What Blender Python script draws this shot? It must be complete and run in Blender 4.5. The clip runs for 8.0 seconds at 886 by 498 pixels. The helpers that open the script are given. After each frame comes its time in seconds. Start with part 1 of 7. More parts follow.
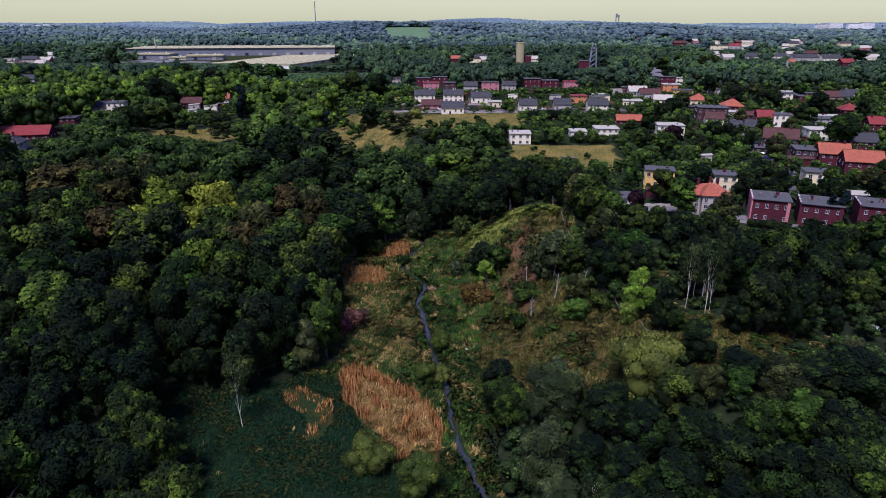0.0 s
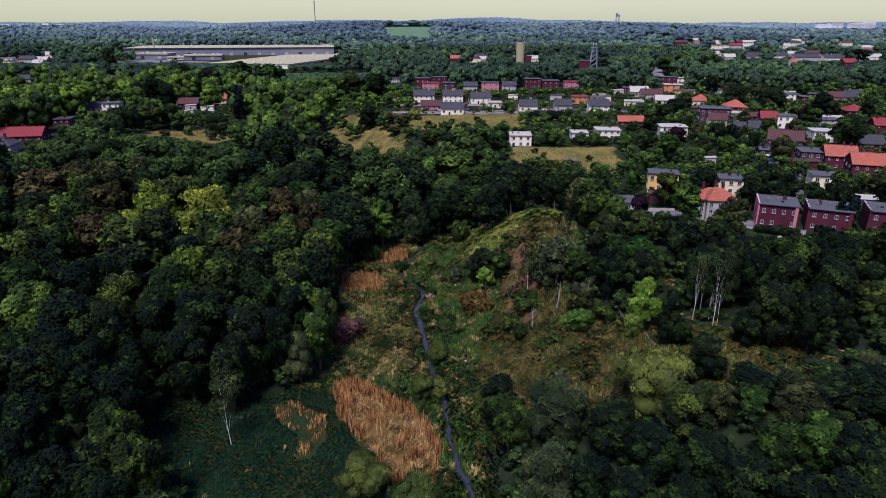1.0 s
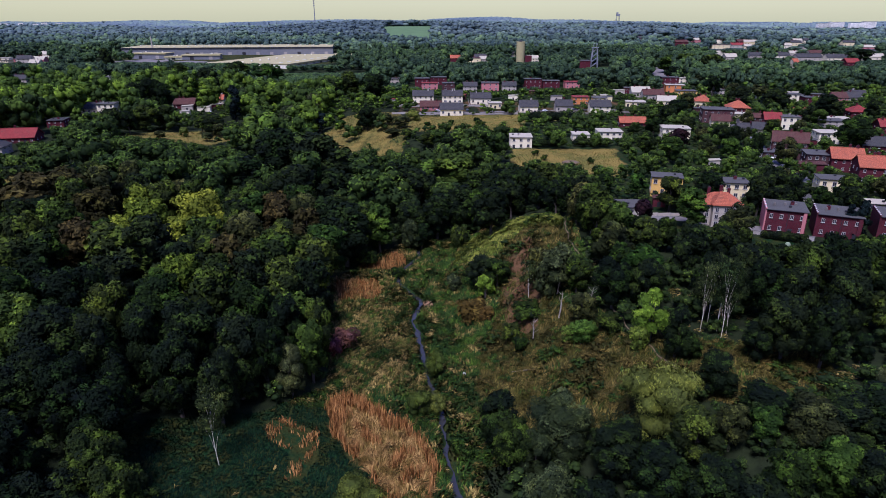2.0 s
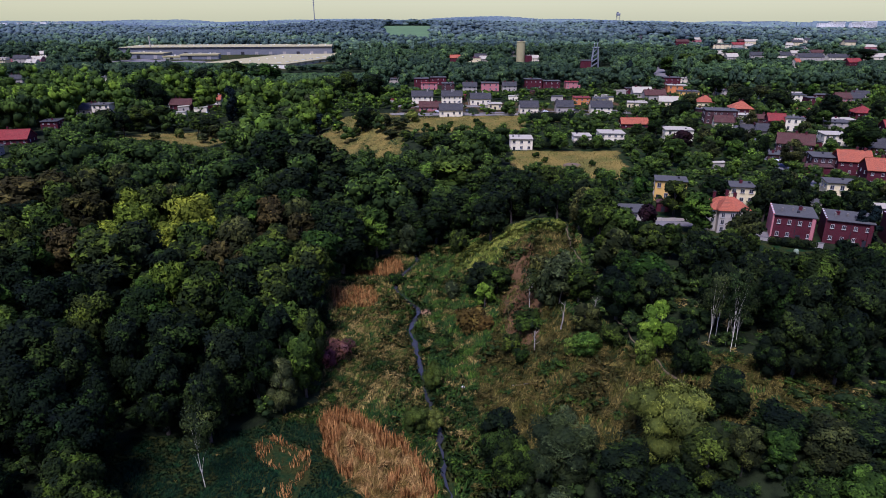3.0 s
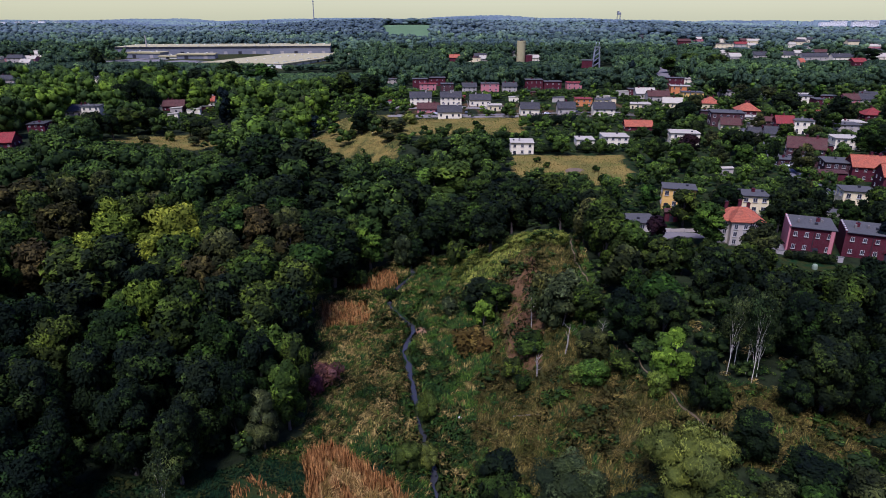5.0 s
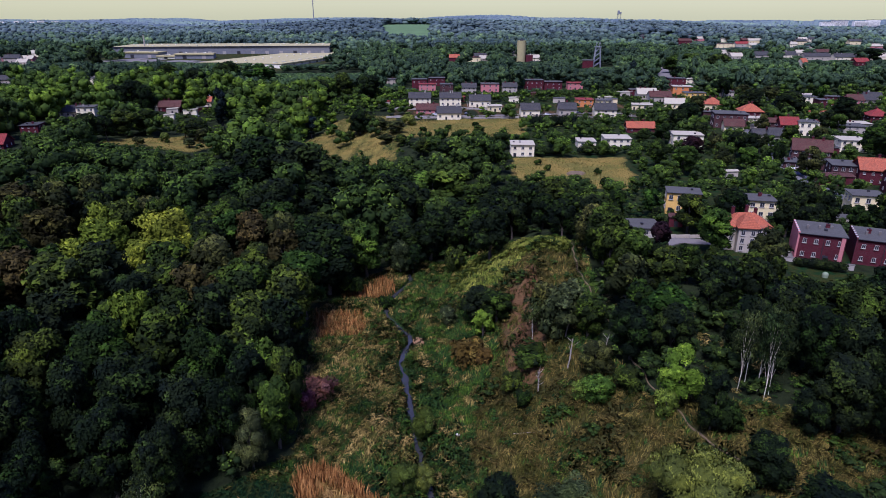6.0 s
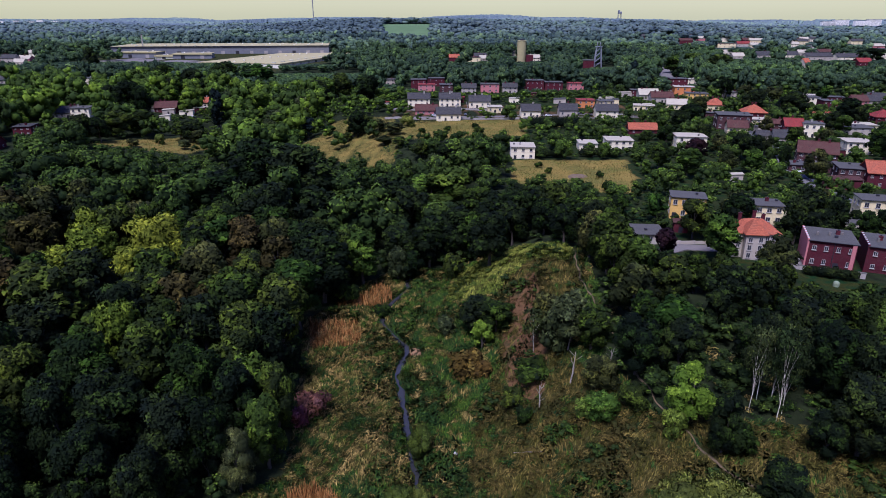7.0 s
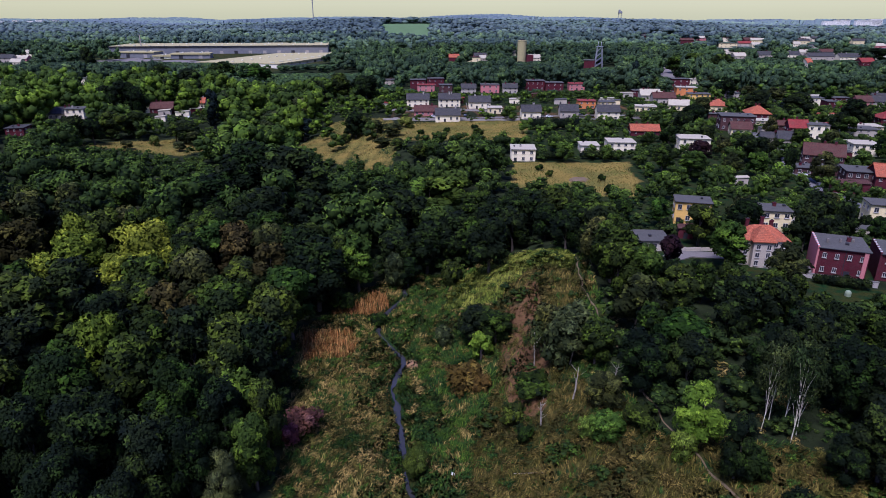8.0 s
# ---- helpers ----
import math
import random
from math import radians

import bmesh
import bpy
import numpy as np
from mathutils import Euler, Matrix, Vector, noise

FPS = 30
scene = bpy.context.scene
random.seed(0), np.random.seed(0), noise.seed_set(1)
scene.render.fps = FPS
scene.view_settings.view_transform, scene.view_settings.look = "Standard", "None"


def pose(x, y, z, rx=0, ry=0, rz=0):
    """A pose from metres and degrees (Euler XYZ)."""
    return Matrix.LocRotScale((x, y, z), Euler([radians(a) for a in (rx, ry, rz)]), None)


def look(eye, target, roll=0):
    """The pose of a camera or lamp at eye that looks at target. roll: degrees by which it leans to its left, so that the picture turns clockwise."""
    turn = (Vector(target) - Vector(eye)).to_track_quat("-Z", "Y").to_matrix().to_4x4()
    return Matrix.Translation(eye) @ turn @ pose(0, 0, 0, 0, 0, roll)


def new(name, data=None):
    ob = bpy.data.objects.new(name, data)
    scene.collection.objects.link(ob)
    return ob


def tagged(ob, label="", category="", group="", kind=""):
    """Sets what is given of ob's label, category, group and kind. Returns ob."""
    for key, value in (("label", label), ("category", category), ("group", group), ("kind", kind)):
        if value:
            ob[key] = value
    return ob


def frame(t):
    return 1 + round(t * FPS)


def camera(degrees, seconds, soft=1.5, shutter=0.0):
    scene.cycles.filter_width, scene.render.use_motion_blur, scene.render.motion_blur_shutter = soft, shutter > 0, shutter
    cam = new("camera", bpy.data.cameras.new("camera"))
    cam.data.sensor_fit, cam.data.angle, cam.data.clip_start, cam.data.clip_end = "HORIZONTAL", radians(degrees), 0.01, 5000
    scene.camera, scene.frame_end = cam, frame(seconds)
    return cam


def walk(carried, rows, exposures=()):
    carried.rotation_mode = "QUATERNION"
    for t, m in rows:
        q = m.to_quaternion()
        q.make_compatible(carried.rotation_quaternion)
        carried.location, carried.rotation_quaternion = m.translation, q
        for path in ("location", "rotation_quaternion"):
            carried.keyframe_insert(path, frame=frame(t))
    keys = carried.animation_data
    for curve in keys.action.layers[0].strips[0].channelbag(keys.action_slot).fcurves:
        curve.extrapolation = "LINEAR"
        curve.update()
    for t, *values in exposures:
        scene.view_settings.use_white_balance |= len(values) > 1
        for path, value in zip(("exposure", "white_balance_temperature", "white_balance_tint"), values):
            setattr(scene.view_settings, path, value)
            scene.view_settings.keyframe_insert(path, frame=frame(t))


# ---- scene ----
# Camera: a small drone flying ahead some 80 m above the brook. The plan is drawn in units of 1.35 m.
UNIT = 1.35
cam = camera(71.0, 8.0, soft=0.9)
PATH = [
    (0.0, 0.00, 0.00, 60.00, -20.228, 0.000, 0.000),
    (1.0, 0.32, 4.20, 60.15, -20.279, -0.004, -0.007),
    (2.0, 0.67, 8.42, 60.29, -20.327, -0.006, -0.014),
    (3.0, 1.03, 12.65, 60.41, -20.373, -0.004, -0.020),
    (4.0, 1.40, 16.89, 60.51, -20.415, 0.001, -0.026),
    (5.0, 1.80, 21.15, 60.60, -20.455, 0.009, -0.030),
    (6.0, 2.21, 25.42, 60.67, -20.492, 0.020, -0.034),
    (7.0, 2.64, 29.70, 60.73, -20.526, 0.035, -0.038),
    (8.0, 3.09, 33.99, 60.77, -20.558, 0.052, -0.040),
]
walk(cam, [(t, pose(x * UNIT, y * UNIT, z * UNIT, 90 + pitch, roll, yaw)) for t, x, y, z, pitch, yaw, roll in PATH], exposures=[(0.0, 0.02, 5120, 37), (8.0, 0.02, 5120, 37)])

# World: a pale overcast sky, brighter overhead, over a faint clear-sky gradient; one wide soft sun.
world = bpy.data.worlds.new("world")
scene.world = world
world.use_nodes = True
wn, wl = world.node_tree.nodes, world.node_tree.links
wn.clear()
sky = wn.new("ShaderNodeTexSky")
sky.sky_type = "NISHITA"
sky.sun_disc = False
sky.sun_elevation, sky.sun_rotation = radians(60), radians(203)
sky_dim = wn.new("ShaderNodeVectorMath")
sky_dim.operation = "SCALE"
sky_dim.inputs["Scale"].default_value = 0.05
wl.new(sky.outputs[0], sky_dim.inputs[0])
coord = wn.new("ShaderNodeTexCoord")
split = wn.new("ShaderNodeSeparateXYZ")
wl.new(coord.outputs["Generated"], split.inputs[0])
ramp = wn.new("ShaderNodeValToRGB")
ramp.color_ramp.elements[0].position, ramp.color_ramp.elements[0].color = 0.0, (0.500, 0.492, 0.180, 1)
ramp.color_ramp.elements[1].position, ramp.color_ramp.elements[1].color = 1.0, (0.060, 0.110, 0.56, 1)
high = ramp.color_ramp.elements.new(0.3)
high.color = (0.150, 0.180, 0.28, 1)
mid = ramp.color_ramp.elements.new(0.05)
mid.color = (0.508, 0.487, 0.141, 1)
wl.new(split.outputs["Z"], ramp.inputs[0])
cloud = wn.new("ShaderNodeTexNoise")
cloud.inputs["Scale"].default_value = 3.0
cloud.inputs["Detail"].default_value = 4.0
cloud_map = wn.new("ShaderNodeMapRange")
cloud_map.inputs["To Min"].default_value, cloud_map.inputs["To Max"].default_value = 0.93, 1.05
wl.new(coord.outputs["Generated"], cloud.inputs["Vector"])
wl.new(cloud.outputs[0], cloud_map.inputs[0])
veil = wn.new("ShaderNodeVectorMath")
veil.operation = "SCALE"
wl.new(ramp.outputs[0], veil.inputs[0])
wl.new(cloud_map.outputs[0], veil.inputs["Scale"])
both = wn.new("ShaderNodeVectorMath")
both.operation = "ADD"
wl.new(veil.outputs[0], both.inputs[0])
wl.new(sky_dim.outputs[0], both.inputs[1])
back = wn.new("ShaderNodeBackground")
wl.new(both.outputs[0], back.inputs[0])
back.inputs[1].default_value = 0.95
wout = wn.new("ShaderNodeOutputWorld")
wl.new(back.outputs[0], wout.inputs[0])

sun_data = bpy.data.lights.new("sun", "SUN")
sun_data.energy, sun_data.angle, sun_data.color = 5.0, radians(20), (1.0, 0.935, 0.80)
sun = new("sun", sun_data)
sun.matrix_world = look((-108, 8, 471), (0, 260, 0))

# Plan: the brook, the valley and the plateau round it, in metres.
BROOK_Y = (-200, 40, 65, 76, 83, 91, 100, 109, 117, 126, 131.5, 134.5, 139.5, 145, 150, 155, 160, 175, 210, 250, 300, 400, 700)
BROOK_X = (30, 12, 5.6, 2.3, 1.2, 0.6, -1.4, -2.8, -4.0, -5.8, -4.3, -4.2, -7.2, -10, -10.2, -8.6, -5.8, -6, -14, -33, -58, -95, -160)
FAR_Y = (-500, 380, 600, 1000, 1600, 2400, 3200, 5200)
FAR_Z = (0, 0, 1, 5, 12, 19, 27, 28)


def brook_x(y):
    return np.interp(y, BROOK_Y, BROOK_X)


def step(a, b, v):
    u = np.clip((v - a) / (b - a), 0, 1)
    return u * u * (3 - 2 * u)


def wave(x, y):
    """A cheap rolling unevenness between about -1 and 1."""
    return (np.sin(x * 0.21 + 1.3 * np.sin(y * 0.13)) * np.sin(y * 0.19 + 0.7 * np.sin(x * 0.17)) + 0.5 * np.sin(x * 0.53 + y * 0.31) * np.sin(y * 0.47 - x * 0.22)) / 1.5


def ground_z(x, y):
    x, y = np.asarray(x, float), np.asarray(y, float)
    d = x - brook_x(y)
    floor_z = np.interp(y, (150, 260, 420, 520), (1.5, 5, 10, 13))
    right = (13.0 - floor_z) * step(9, 36, d) + 0.4 * step(2, 8, d)
    left = 2.0 * step(6, 30, -d) + (9.5 - 0.7 * floor_z) * step(34, 100, -d)
    mound = 3.5 * np.exp(-(((x - 26) / 12) ** 2) - ((y - 139) / 18) ** 2) + 2.2 * np.exp(-(((x - 12) / 8) ** 2) - ((y - 160) / 9) ** 2)
    z = floor_z + np.where(d > 0, right, left) + mound + 0.35 * wave(x, y) * step(3, 9, np.abs(d))
    bed = np.exp(-((d / 0.75) ** 2)) * (y < 170)
    hills = np.interp(y, FAR_Y, FAR_Z) + 5 * np.sin(x * 0.0031 + 0.6) * step(900, 1700, y) + 4 * np.sin(x * 0.0077 + y * 0.002) * step(1100, 2200, y)
    hills += 12 * np.exp(-(((x + 60) / 300) ** 2) - ((y - 1750) / 420) ** 2) - 13 * step(500, 1500, np.abs(x)) * step(1500, 2400, y) + 9 * np.exp(-(((x - 150) / 700) ** 2) - ((y - 2700) / 500) ** 2)
    return z - 1.0 * bed + hills


def inside(poly, x, y):
    x, y = np.asarray(x, float), np.asarray(y, float)
    hit = np.zeros(np.broadcast(x, y).shape, bool)
    for (ax, ay), (bx, by) in zip(poly, poly[1:] + poly[:1]):
        if ay != by:
            hit ^= ((ay > y) != (by > y)) & (x < (bx - ax) * (y - ay) / (by - ay) + ax)
    return hit


# ---- materials ----
def nodes_of(name):
    m = bpy.data.materials.new(name)
    m.use_nodes = True
    n, l = m.node_tree.nodes, m.node_tree.links
    return m, n, l, n["Principled BSDF"]


def noise_node(n, l, scale, detail=3.0, vector=None, rough=0.6):
    t = n.new("ShaderNodeTexNoise")
    t.inputs["Scale"].default_value, t.inputs["Detail"].default_value, t.inputs["Roughness"].default_value = scale / UNIT, detail, rough
    if vector is None:
        vector = n.new("ShaderNodeNewGeometry").outputs["Position"]
    l.new(vector, t.inputs["Vector"])
    return t.outputs["Fac"]


def ranged(n, l, value, a, b, lo=0.0, hi=1.0):
    r = n.new("ShaderNodeMapRange")
    for key, v in (("From Min", a), ("From Max", b), ("To Min", lo), ("To Max", hi)):
        r.inputs[key].default_value = v
    l.new(value, r.inputs["Value"])
    return r.outputs["Result"]


def mixed(n, l, fac, a, b, blend="MIX"):
    m = n.new("ShaderNodeMix")
    m.data_type, m.blend_type = "RGBA", blend
    for socket, v in ((m.inputs["Factor"], fac), (m.inputs[6], a), (m.inputs[7], b)):
        if isinstance(v, (int, float)):
            socket.default_value = v
        elif isinstance(v, tuple):
            socket.default_value = (*v, 1.0) if len(v) == 3 else v
        else:
            l.new(v, socket)
    return m.outputs[2]


def bumped(n, l, bsdf, height, strength=0.4, distance=0.05):
    b = n.new("ShaderNodeBump")
    b.inputs["Strength"].default_value, b.inputs["Distance"].default_value = strength, distance
    l.new(height, b.inputs["Height"])
    l.new(b.outputs[0], bsdf.inputs["Normal"])


def leaf_material(name, dark, mid_tone, light, rough=0.8, tinted=False, relief=0.5):
    """Foliage: every clump its own tone between dark and light, every tree a shade of its own."""
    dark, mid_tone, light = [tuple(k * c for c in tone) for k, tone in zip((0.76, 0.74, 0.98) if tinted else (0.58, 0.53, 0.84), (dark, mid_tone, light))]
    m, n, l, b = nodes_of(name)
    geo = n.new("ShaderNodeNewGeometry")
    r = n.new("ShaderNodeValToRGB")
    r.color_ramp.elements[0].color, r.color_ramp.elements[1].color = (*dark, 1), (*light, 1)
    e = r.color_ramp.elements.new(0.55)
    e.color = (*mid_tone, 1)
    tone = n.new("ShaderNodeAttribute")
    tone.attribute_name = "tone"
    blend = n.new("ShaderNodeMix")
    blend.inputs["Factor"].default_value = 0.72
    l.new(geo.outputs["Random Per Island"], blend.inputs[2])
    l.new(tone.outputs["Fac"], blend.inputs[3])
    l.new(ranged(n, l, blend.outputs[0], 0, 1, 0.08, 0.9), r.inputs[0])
    if tinted:
        a = n.new("ShaderNodeAttribute")
        a.attribute_name = "tint"
        rnd, colour = a.outputs["Fac"], a.outputs["Fac"]
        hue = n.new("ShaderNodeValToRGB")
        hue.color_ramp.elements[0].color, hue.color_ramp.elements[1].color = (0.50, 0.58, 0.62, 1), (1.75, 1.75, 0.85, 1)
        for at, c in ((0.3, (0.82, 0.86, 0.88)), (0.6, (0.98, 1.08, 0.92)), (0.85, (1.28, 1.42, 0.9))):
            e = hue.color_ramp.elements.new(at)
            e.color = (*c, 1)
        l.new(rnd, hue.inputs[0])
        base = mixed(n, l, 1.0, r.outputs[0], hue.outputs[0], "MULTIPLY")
    else:
        info = n.new("ShaderNodeObjectInfo")
        hs = n.new("ShaderNodeHueSaturation")
        l.new(r.outputs[0], hs.inputs["Color"])
        l.new(ranged(n, l, info.outputs["Random"], 0, 1, 0.482, 0.525), hs.inputs["Hue"])
        l.new(ranged(n, l, info.outputs["Random"], 0, 1, 1.3, 0.72), hs.inputs["Value"])
        base = hs.outputs[0]
    grain = noise_node(n, l, 1.9, 4.0, rough=0.75)
    base = mixed(n, l, ranged(n, l, grain, 0.36, 0.62), mixed(n, l, 1.0, base, (0.62, 0.66, 0.92), "MULTIPLY"), base)
    bumped(n, l, b, grain, 0.5, relief)
    patch = noise_node(n, l, 0.35, 2.0)
    base = mixed(n, l, ranged(n, l, patch, 0.42, 0.68), base, mixed(n, l, 1.0, base, (1.35, 1.25, 0.9), "MULTIPLY"))
    l.new(base, b.inputs["Base Color"])
    b.inputs["Roughness"].default_value = rough
    b.inputs["Specular IOR Level"].default_value = 0.05
    return m


LEAF = {
    "broad": leaf_material("leaf_broad", (0.0102, 0.0186, 0.0102), (0.0316, 0.0521, 0.0079), (0.1163, 0.1906, 0.0167)),
    "dark": leaf_material("leaf_dark", (0.0055, 0.0105, 0.0090), (0.0155, 0.0275, 0.0070), (0.058, 0.102, 0.014)),
    "bright": leaf_material("leaf_bright", (0.018, 0.036, 0.008), (0.050, 0.096, 0.012), (0.160, 0.275, 0.022)),
    "lime": leaf_material("leaf_lime", (0.0630, 0.1190, 0.0112), (0.1750, 0.3010, 0.0224), (0.4200, 0.6300, 0.0490)),
    "gold": leaf_material("leaf_gold", (0.0625, 0.0900, 0.0100), (0.1725, 0.2275, 0.0163), (0.3875, 0.4562, 0.0325)),
    "silver": leaf_material("leaf_silver", (0.0223, 0.0335, 0.0142), (0.0588, 0.0791, 0.0233), (0.1673, 0.2079, 0.0629)),
    "willow": leaf_material("leaf_willow", (0.0425, 0.0600, 0.0150), (0.1400, 0.1775, 0.0263), (0.3313, 0.3937, 0.0562)),
    "fresh": leaf_material("leaf_fresh", (0.0448, 0.0800, 0.0128), (0.1280, 0.2080, 0.0240), (0.3360, 0.4960, 0.0480)),
    "olive": leaf_material("leaf_olive", (0.0131, 0.0178, 0.0077), (0.0433, 0.0534, 0.0144), (0.1682, 0.1856, 0.0376)),
    "brown": leaf_material("leaf_brown", (0.017, 0.016, 0.006), (0.056, 0.050, 0.013), (0.165, 0.138, 0.030)),
    "rust": leaf_material("leaf_rust", (0.0600, 0.0390, 0.0120), (0.1800, 0.1110, 0.0240), (0.4050, 0.2625, 0.0540)),
    "birch": leaf_material("leaf_birch", (0.0131, 0.0214, 0.0083), (0.0361, 0.0578, 0.0159), (0.1276, 0.1798, 0.0376)),
    "spruce": leaf_material("leaf_spruce", (0.0060, 0.0130, 0.0135), (0.0120, 0.0240, 0.0203), (0.0220, 0.0380, 0.0294)),
    "pink": leaf_material("leaf_pink", (0.1200, 0.0416, 0.0416), (0.2640, 0.0896, 0.0800), (0.4800, 0.1840, 0.1520)),
    "purple": leaf_material("leaf_purple", (0.016, 0.008, 0.012), (0.028, 0.013, 0.017), (0.05, 0.022, 0.024)),
}
WOODS_LEAF = leaf_material("leaf_woods", (0.018, 0.032, 0.014), (0.056, 0.090, 0.014), (0.190, 0.290, 0.030), tinted=True)
# Far woods: haze mixed into the leaf colours, paler and bluer with distance.
HAZED_DISTANT_LEAF = leaf_material("hazed_leaf_distant", (0.056, 0.086, 0.082), (0.106, 0.152, 0.116), (0.190, 0.250, 0.140), tinted=True)
HAZED_RIDGE_LEAF = leaf_material("hazed_leaf_ridge", (0.075, 0.108, 0.118), (0.120, 0.162, 0.160), (0.180, 0.228, 0.190), tinted=True)
HAZED_TOWN_LEAF = leaf_material("hazed_leaf_town", (0.030, 0.050, 0.034), (0.075, 0.120, 0.049), (0.195, 0.275, 0.068), tinted=True)
HAZED_FAR_LEAF = leaf_material("hazed_leaf_far", (0.185, 0.235, 0.240), (0.260, 0.320, 0.295), (0.310, 0.375, 0.305), tinted=True)


def bark_material(name, colour, mark, scale):
    m, n, l, b = nodes_of(name)
    tex = n.new("ShaderNodeTexCoord")
    map_ = n.new("ShaderNodeMapping")
    map_.inputs["Scale"].default_value = scale
    l.new(tex.outputs["Object"], map_.inputs[0])
    f = noise_node(n, l, 3.0, 4.0, map_.outputs[0])
    l.new(mixed(n, l, ranged(n, l, f, 0.5, 0.62), colour, mark), b.inputs["Base Color"])
    b.inputs["Roughness"].default_value = 0.9
    bumped(n, l, b, f)
    return m


BARK = bark_material("bark", (0.075, 0.06, 0.045), (0.03, 0.025, 0.02), (2, 2, 0.5))
BIRCH_BARK = bark_material("birch_bark", (0.66, 0.60, 0.46), (0.09, 0.08, 0.07), (0.6, 0.6, 2.2))
DEAD_WOOD = bark_material("dead_wood", (0.30, 0.26, 0.21), (0.16, 0.13, 0.10), (1, 1, 1))


def plain(name, colour, rough=0.8, grain=6.0, amount=0.18, metal=0.0, stain=0.25):
    """A painted, plastered or metal surface: fine grain, and broad weather stains."""
    m, n, l, b = nodes_of(name)
    fine, wide = noise_node(n, l, grain, 4.0), noise_node(n, l, 0.45, 5.0)
    low = tuple(c * (1 - amount) for c in colour)
    base = mixed(n, l, ranged(n, l, fine, 0.35, 0.65), low, colour)
    base = mixed(n, l, ranged(n, l, wide, 0.5, 0.8, 0, stain), base, tuple(c * 0.45 for c in colour))
    l.new(base, b.inputs["Base Color"])
    b.inputs["Roughness"].default_value, b.inputs["Metallic"].default_value = rough, metal
    b.inputs["Specular IOR Level"].default_value = 0.5 if rough < 0.5 else 0.12
    bumped(n, l, b, fine, 0.25, 0.02)
    return m


def brick_material(name, colour, mortar):
    m, n, l, b = nodes_of(name)
    tex = n.new("ShaderNodeTexCoord")
    sep, comb = n.new("ShaderNodeSeparateXYZ"), n.new("ShaderNodeCombineXYZ")
    l.new(tex.outputs["Object"], sep.inputs[0])
    add = n.new("ShaderNodeMath")
    l.new(sep.outputs[0], add.inputs[0])
    l.new(sep.outputs[1], add.inputs[1])
    l.new(add.outputs[0], comb.inputs[0])
    l.new(sep.outputs[2], comb.inputs[1])
    br = n.new("ShaderNodeTexBrick")
    br.inputs["Color1"].default_value, br.inputs["Color2"].default_value = (*colour, 1), (*(c * 0.65 for c in colour), 1)
    br.inputs["Mortar"].default_value = (*mortar, 1)
    br.inputs["Scale"].default_value, br.inputs["Mortar Size"].default_value = 1.0, 0.008
    br.inputs["Brick Width"].default_value, br.inputs["Row Height"].default_value = 0.26 / UNIT, 0.075 / UNIT
    l.new(comb.outputs[0], br.inputs["Vector"])
    wide = noise_node(n, l, 0.5, 5.0)
    l.new(mixed(n, l, ranged(n, l, wide, 0.48, 0.75, 0, 0.6), br.outputs["Color"], tuple(c * 0.4 for c in colour)), b.inputs["Base Color"])
    b.inputs["Roughness"].default_value, b.inputs["Specular IOR Level"].default_value = 0.9, 0.1
    bumped(n, l, b, br.outputs["Fac"], 0.3, 0.02)
    return m


def tile_material(name, colour):
    """Roof tiles: courses across the slope, single tiles lighter and darker, moss in patches."""
    m, n, l, b = nodes_of(name)
    tex = n.new("ShaderNodeTexCoord")
    br = n.new("ShaderNodeTexBrick")
    br.inputs["Color1"].default_value, br.inputs["Color2"].default_value = (*colour, 1), (*(c * 0.7 for c in colour), 1)
    br.inputs["Mortar"].default_value = (*(c * 0.35 for c in colour), 1)
    br.inputs["Scale"].default_value, br.inputs["Mortar Size"].default_value = 1.0, 0.02
    br.inputs["Brick Width"].default_value, br.inputs["Row Height"].default_value = 0.3 / UNIT, 0.34 / UNIT
    l.new(tex.outputs["Object"], br.inputs["Vector"])
    wide = noise_node(n, l, 0.6, 5.0)
    l.new(mixed(n, l, ranged(n, l, wide, 0.5, 0.8, 0, 0.5), br.outputs["Color"], (0.09, 0.075, 0.05)), b.inputs["Base Color"])
    b.inputs["Roughness"].default_value, b.inputs["Specular IOR Level"].default_value = 0.8, 0.15
    bumped(n, l, b, br.outputs["Fac"], 0.5, 0.04)
    return m


BRICK = brick_material("red_brick", (0.105, 0.015, 0.024), (0.07, 0.032, 0.034))
DARK_BRICK = brick_material("sooty_brick", (0.085, 0.03, 0.032), (0.08, 0.06, 0.055))
PINK_WALL = plain("pink_plaster", (0.50, 0.19, 0.18))
WHITE_WALL = plain("white_plaster", (0.83, 0.74, 0.50), 0.85)
CREAM_WALL = plain("cream_plaster", (0.78, 0.66, 0.36), 0.85)
YELLOW_WALL = plain("yellow_plaster", (0.74, 0.46, 0.12), 0.85)
ORANGE_WALL = plain("orange_plaster", (0.60, 0.22, 0.07), 0.85)
GREY_WALL = plain("grey_plaster", (0.43, 0.38, 0.30), 0.9)
ORANGE_TILE = tile_material("orange_tiles", (0.43, 0.122, 0.058))
RED_TILE = tile_material("red_tiles", (0.27, 0.044, 0.036))
BROWN_TILE = tile_material("brown_tiles", (0.105, 0.046, 0.034))
SLATE = tile_material("slate_roof", (0.062, 0.061, 0.057))
FELT = plain("grey_roofing_felt", (0.086, 0.084, 0.073), 0.9, 3.0, 0.25, 0.0, 0.5)
PALE_FELT = plain("pale_roofing_sheet", (0.40, 0.36, 0.25), 0.7, 2.0, 0.15, 0.0, 0.35)
SHED_ROOF = plain("warehouse_sheeting", (0.48, 0.48, 0.37), 0.55, 0.4, 0.2, 0.0, 0.3)
SHED_WALL = plain("cream_warehouse_cladding", (0.74, 0.70, 0.54), 0.6, 0.4, 0.15, 0.0, 0.2)
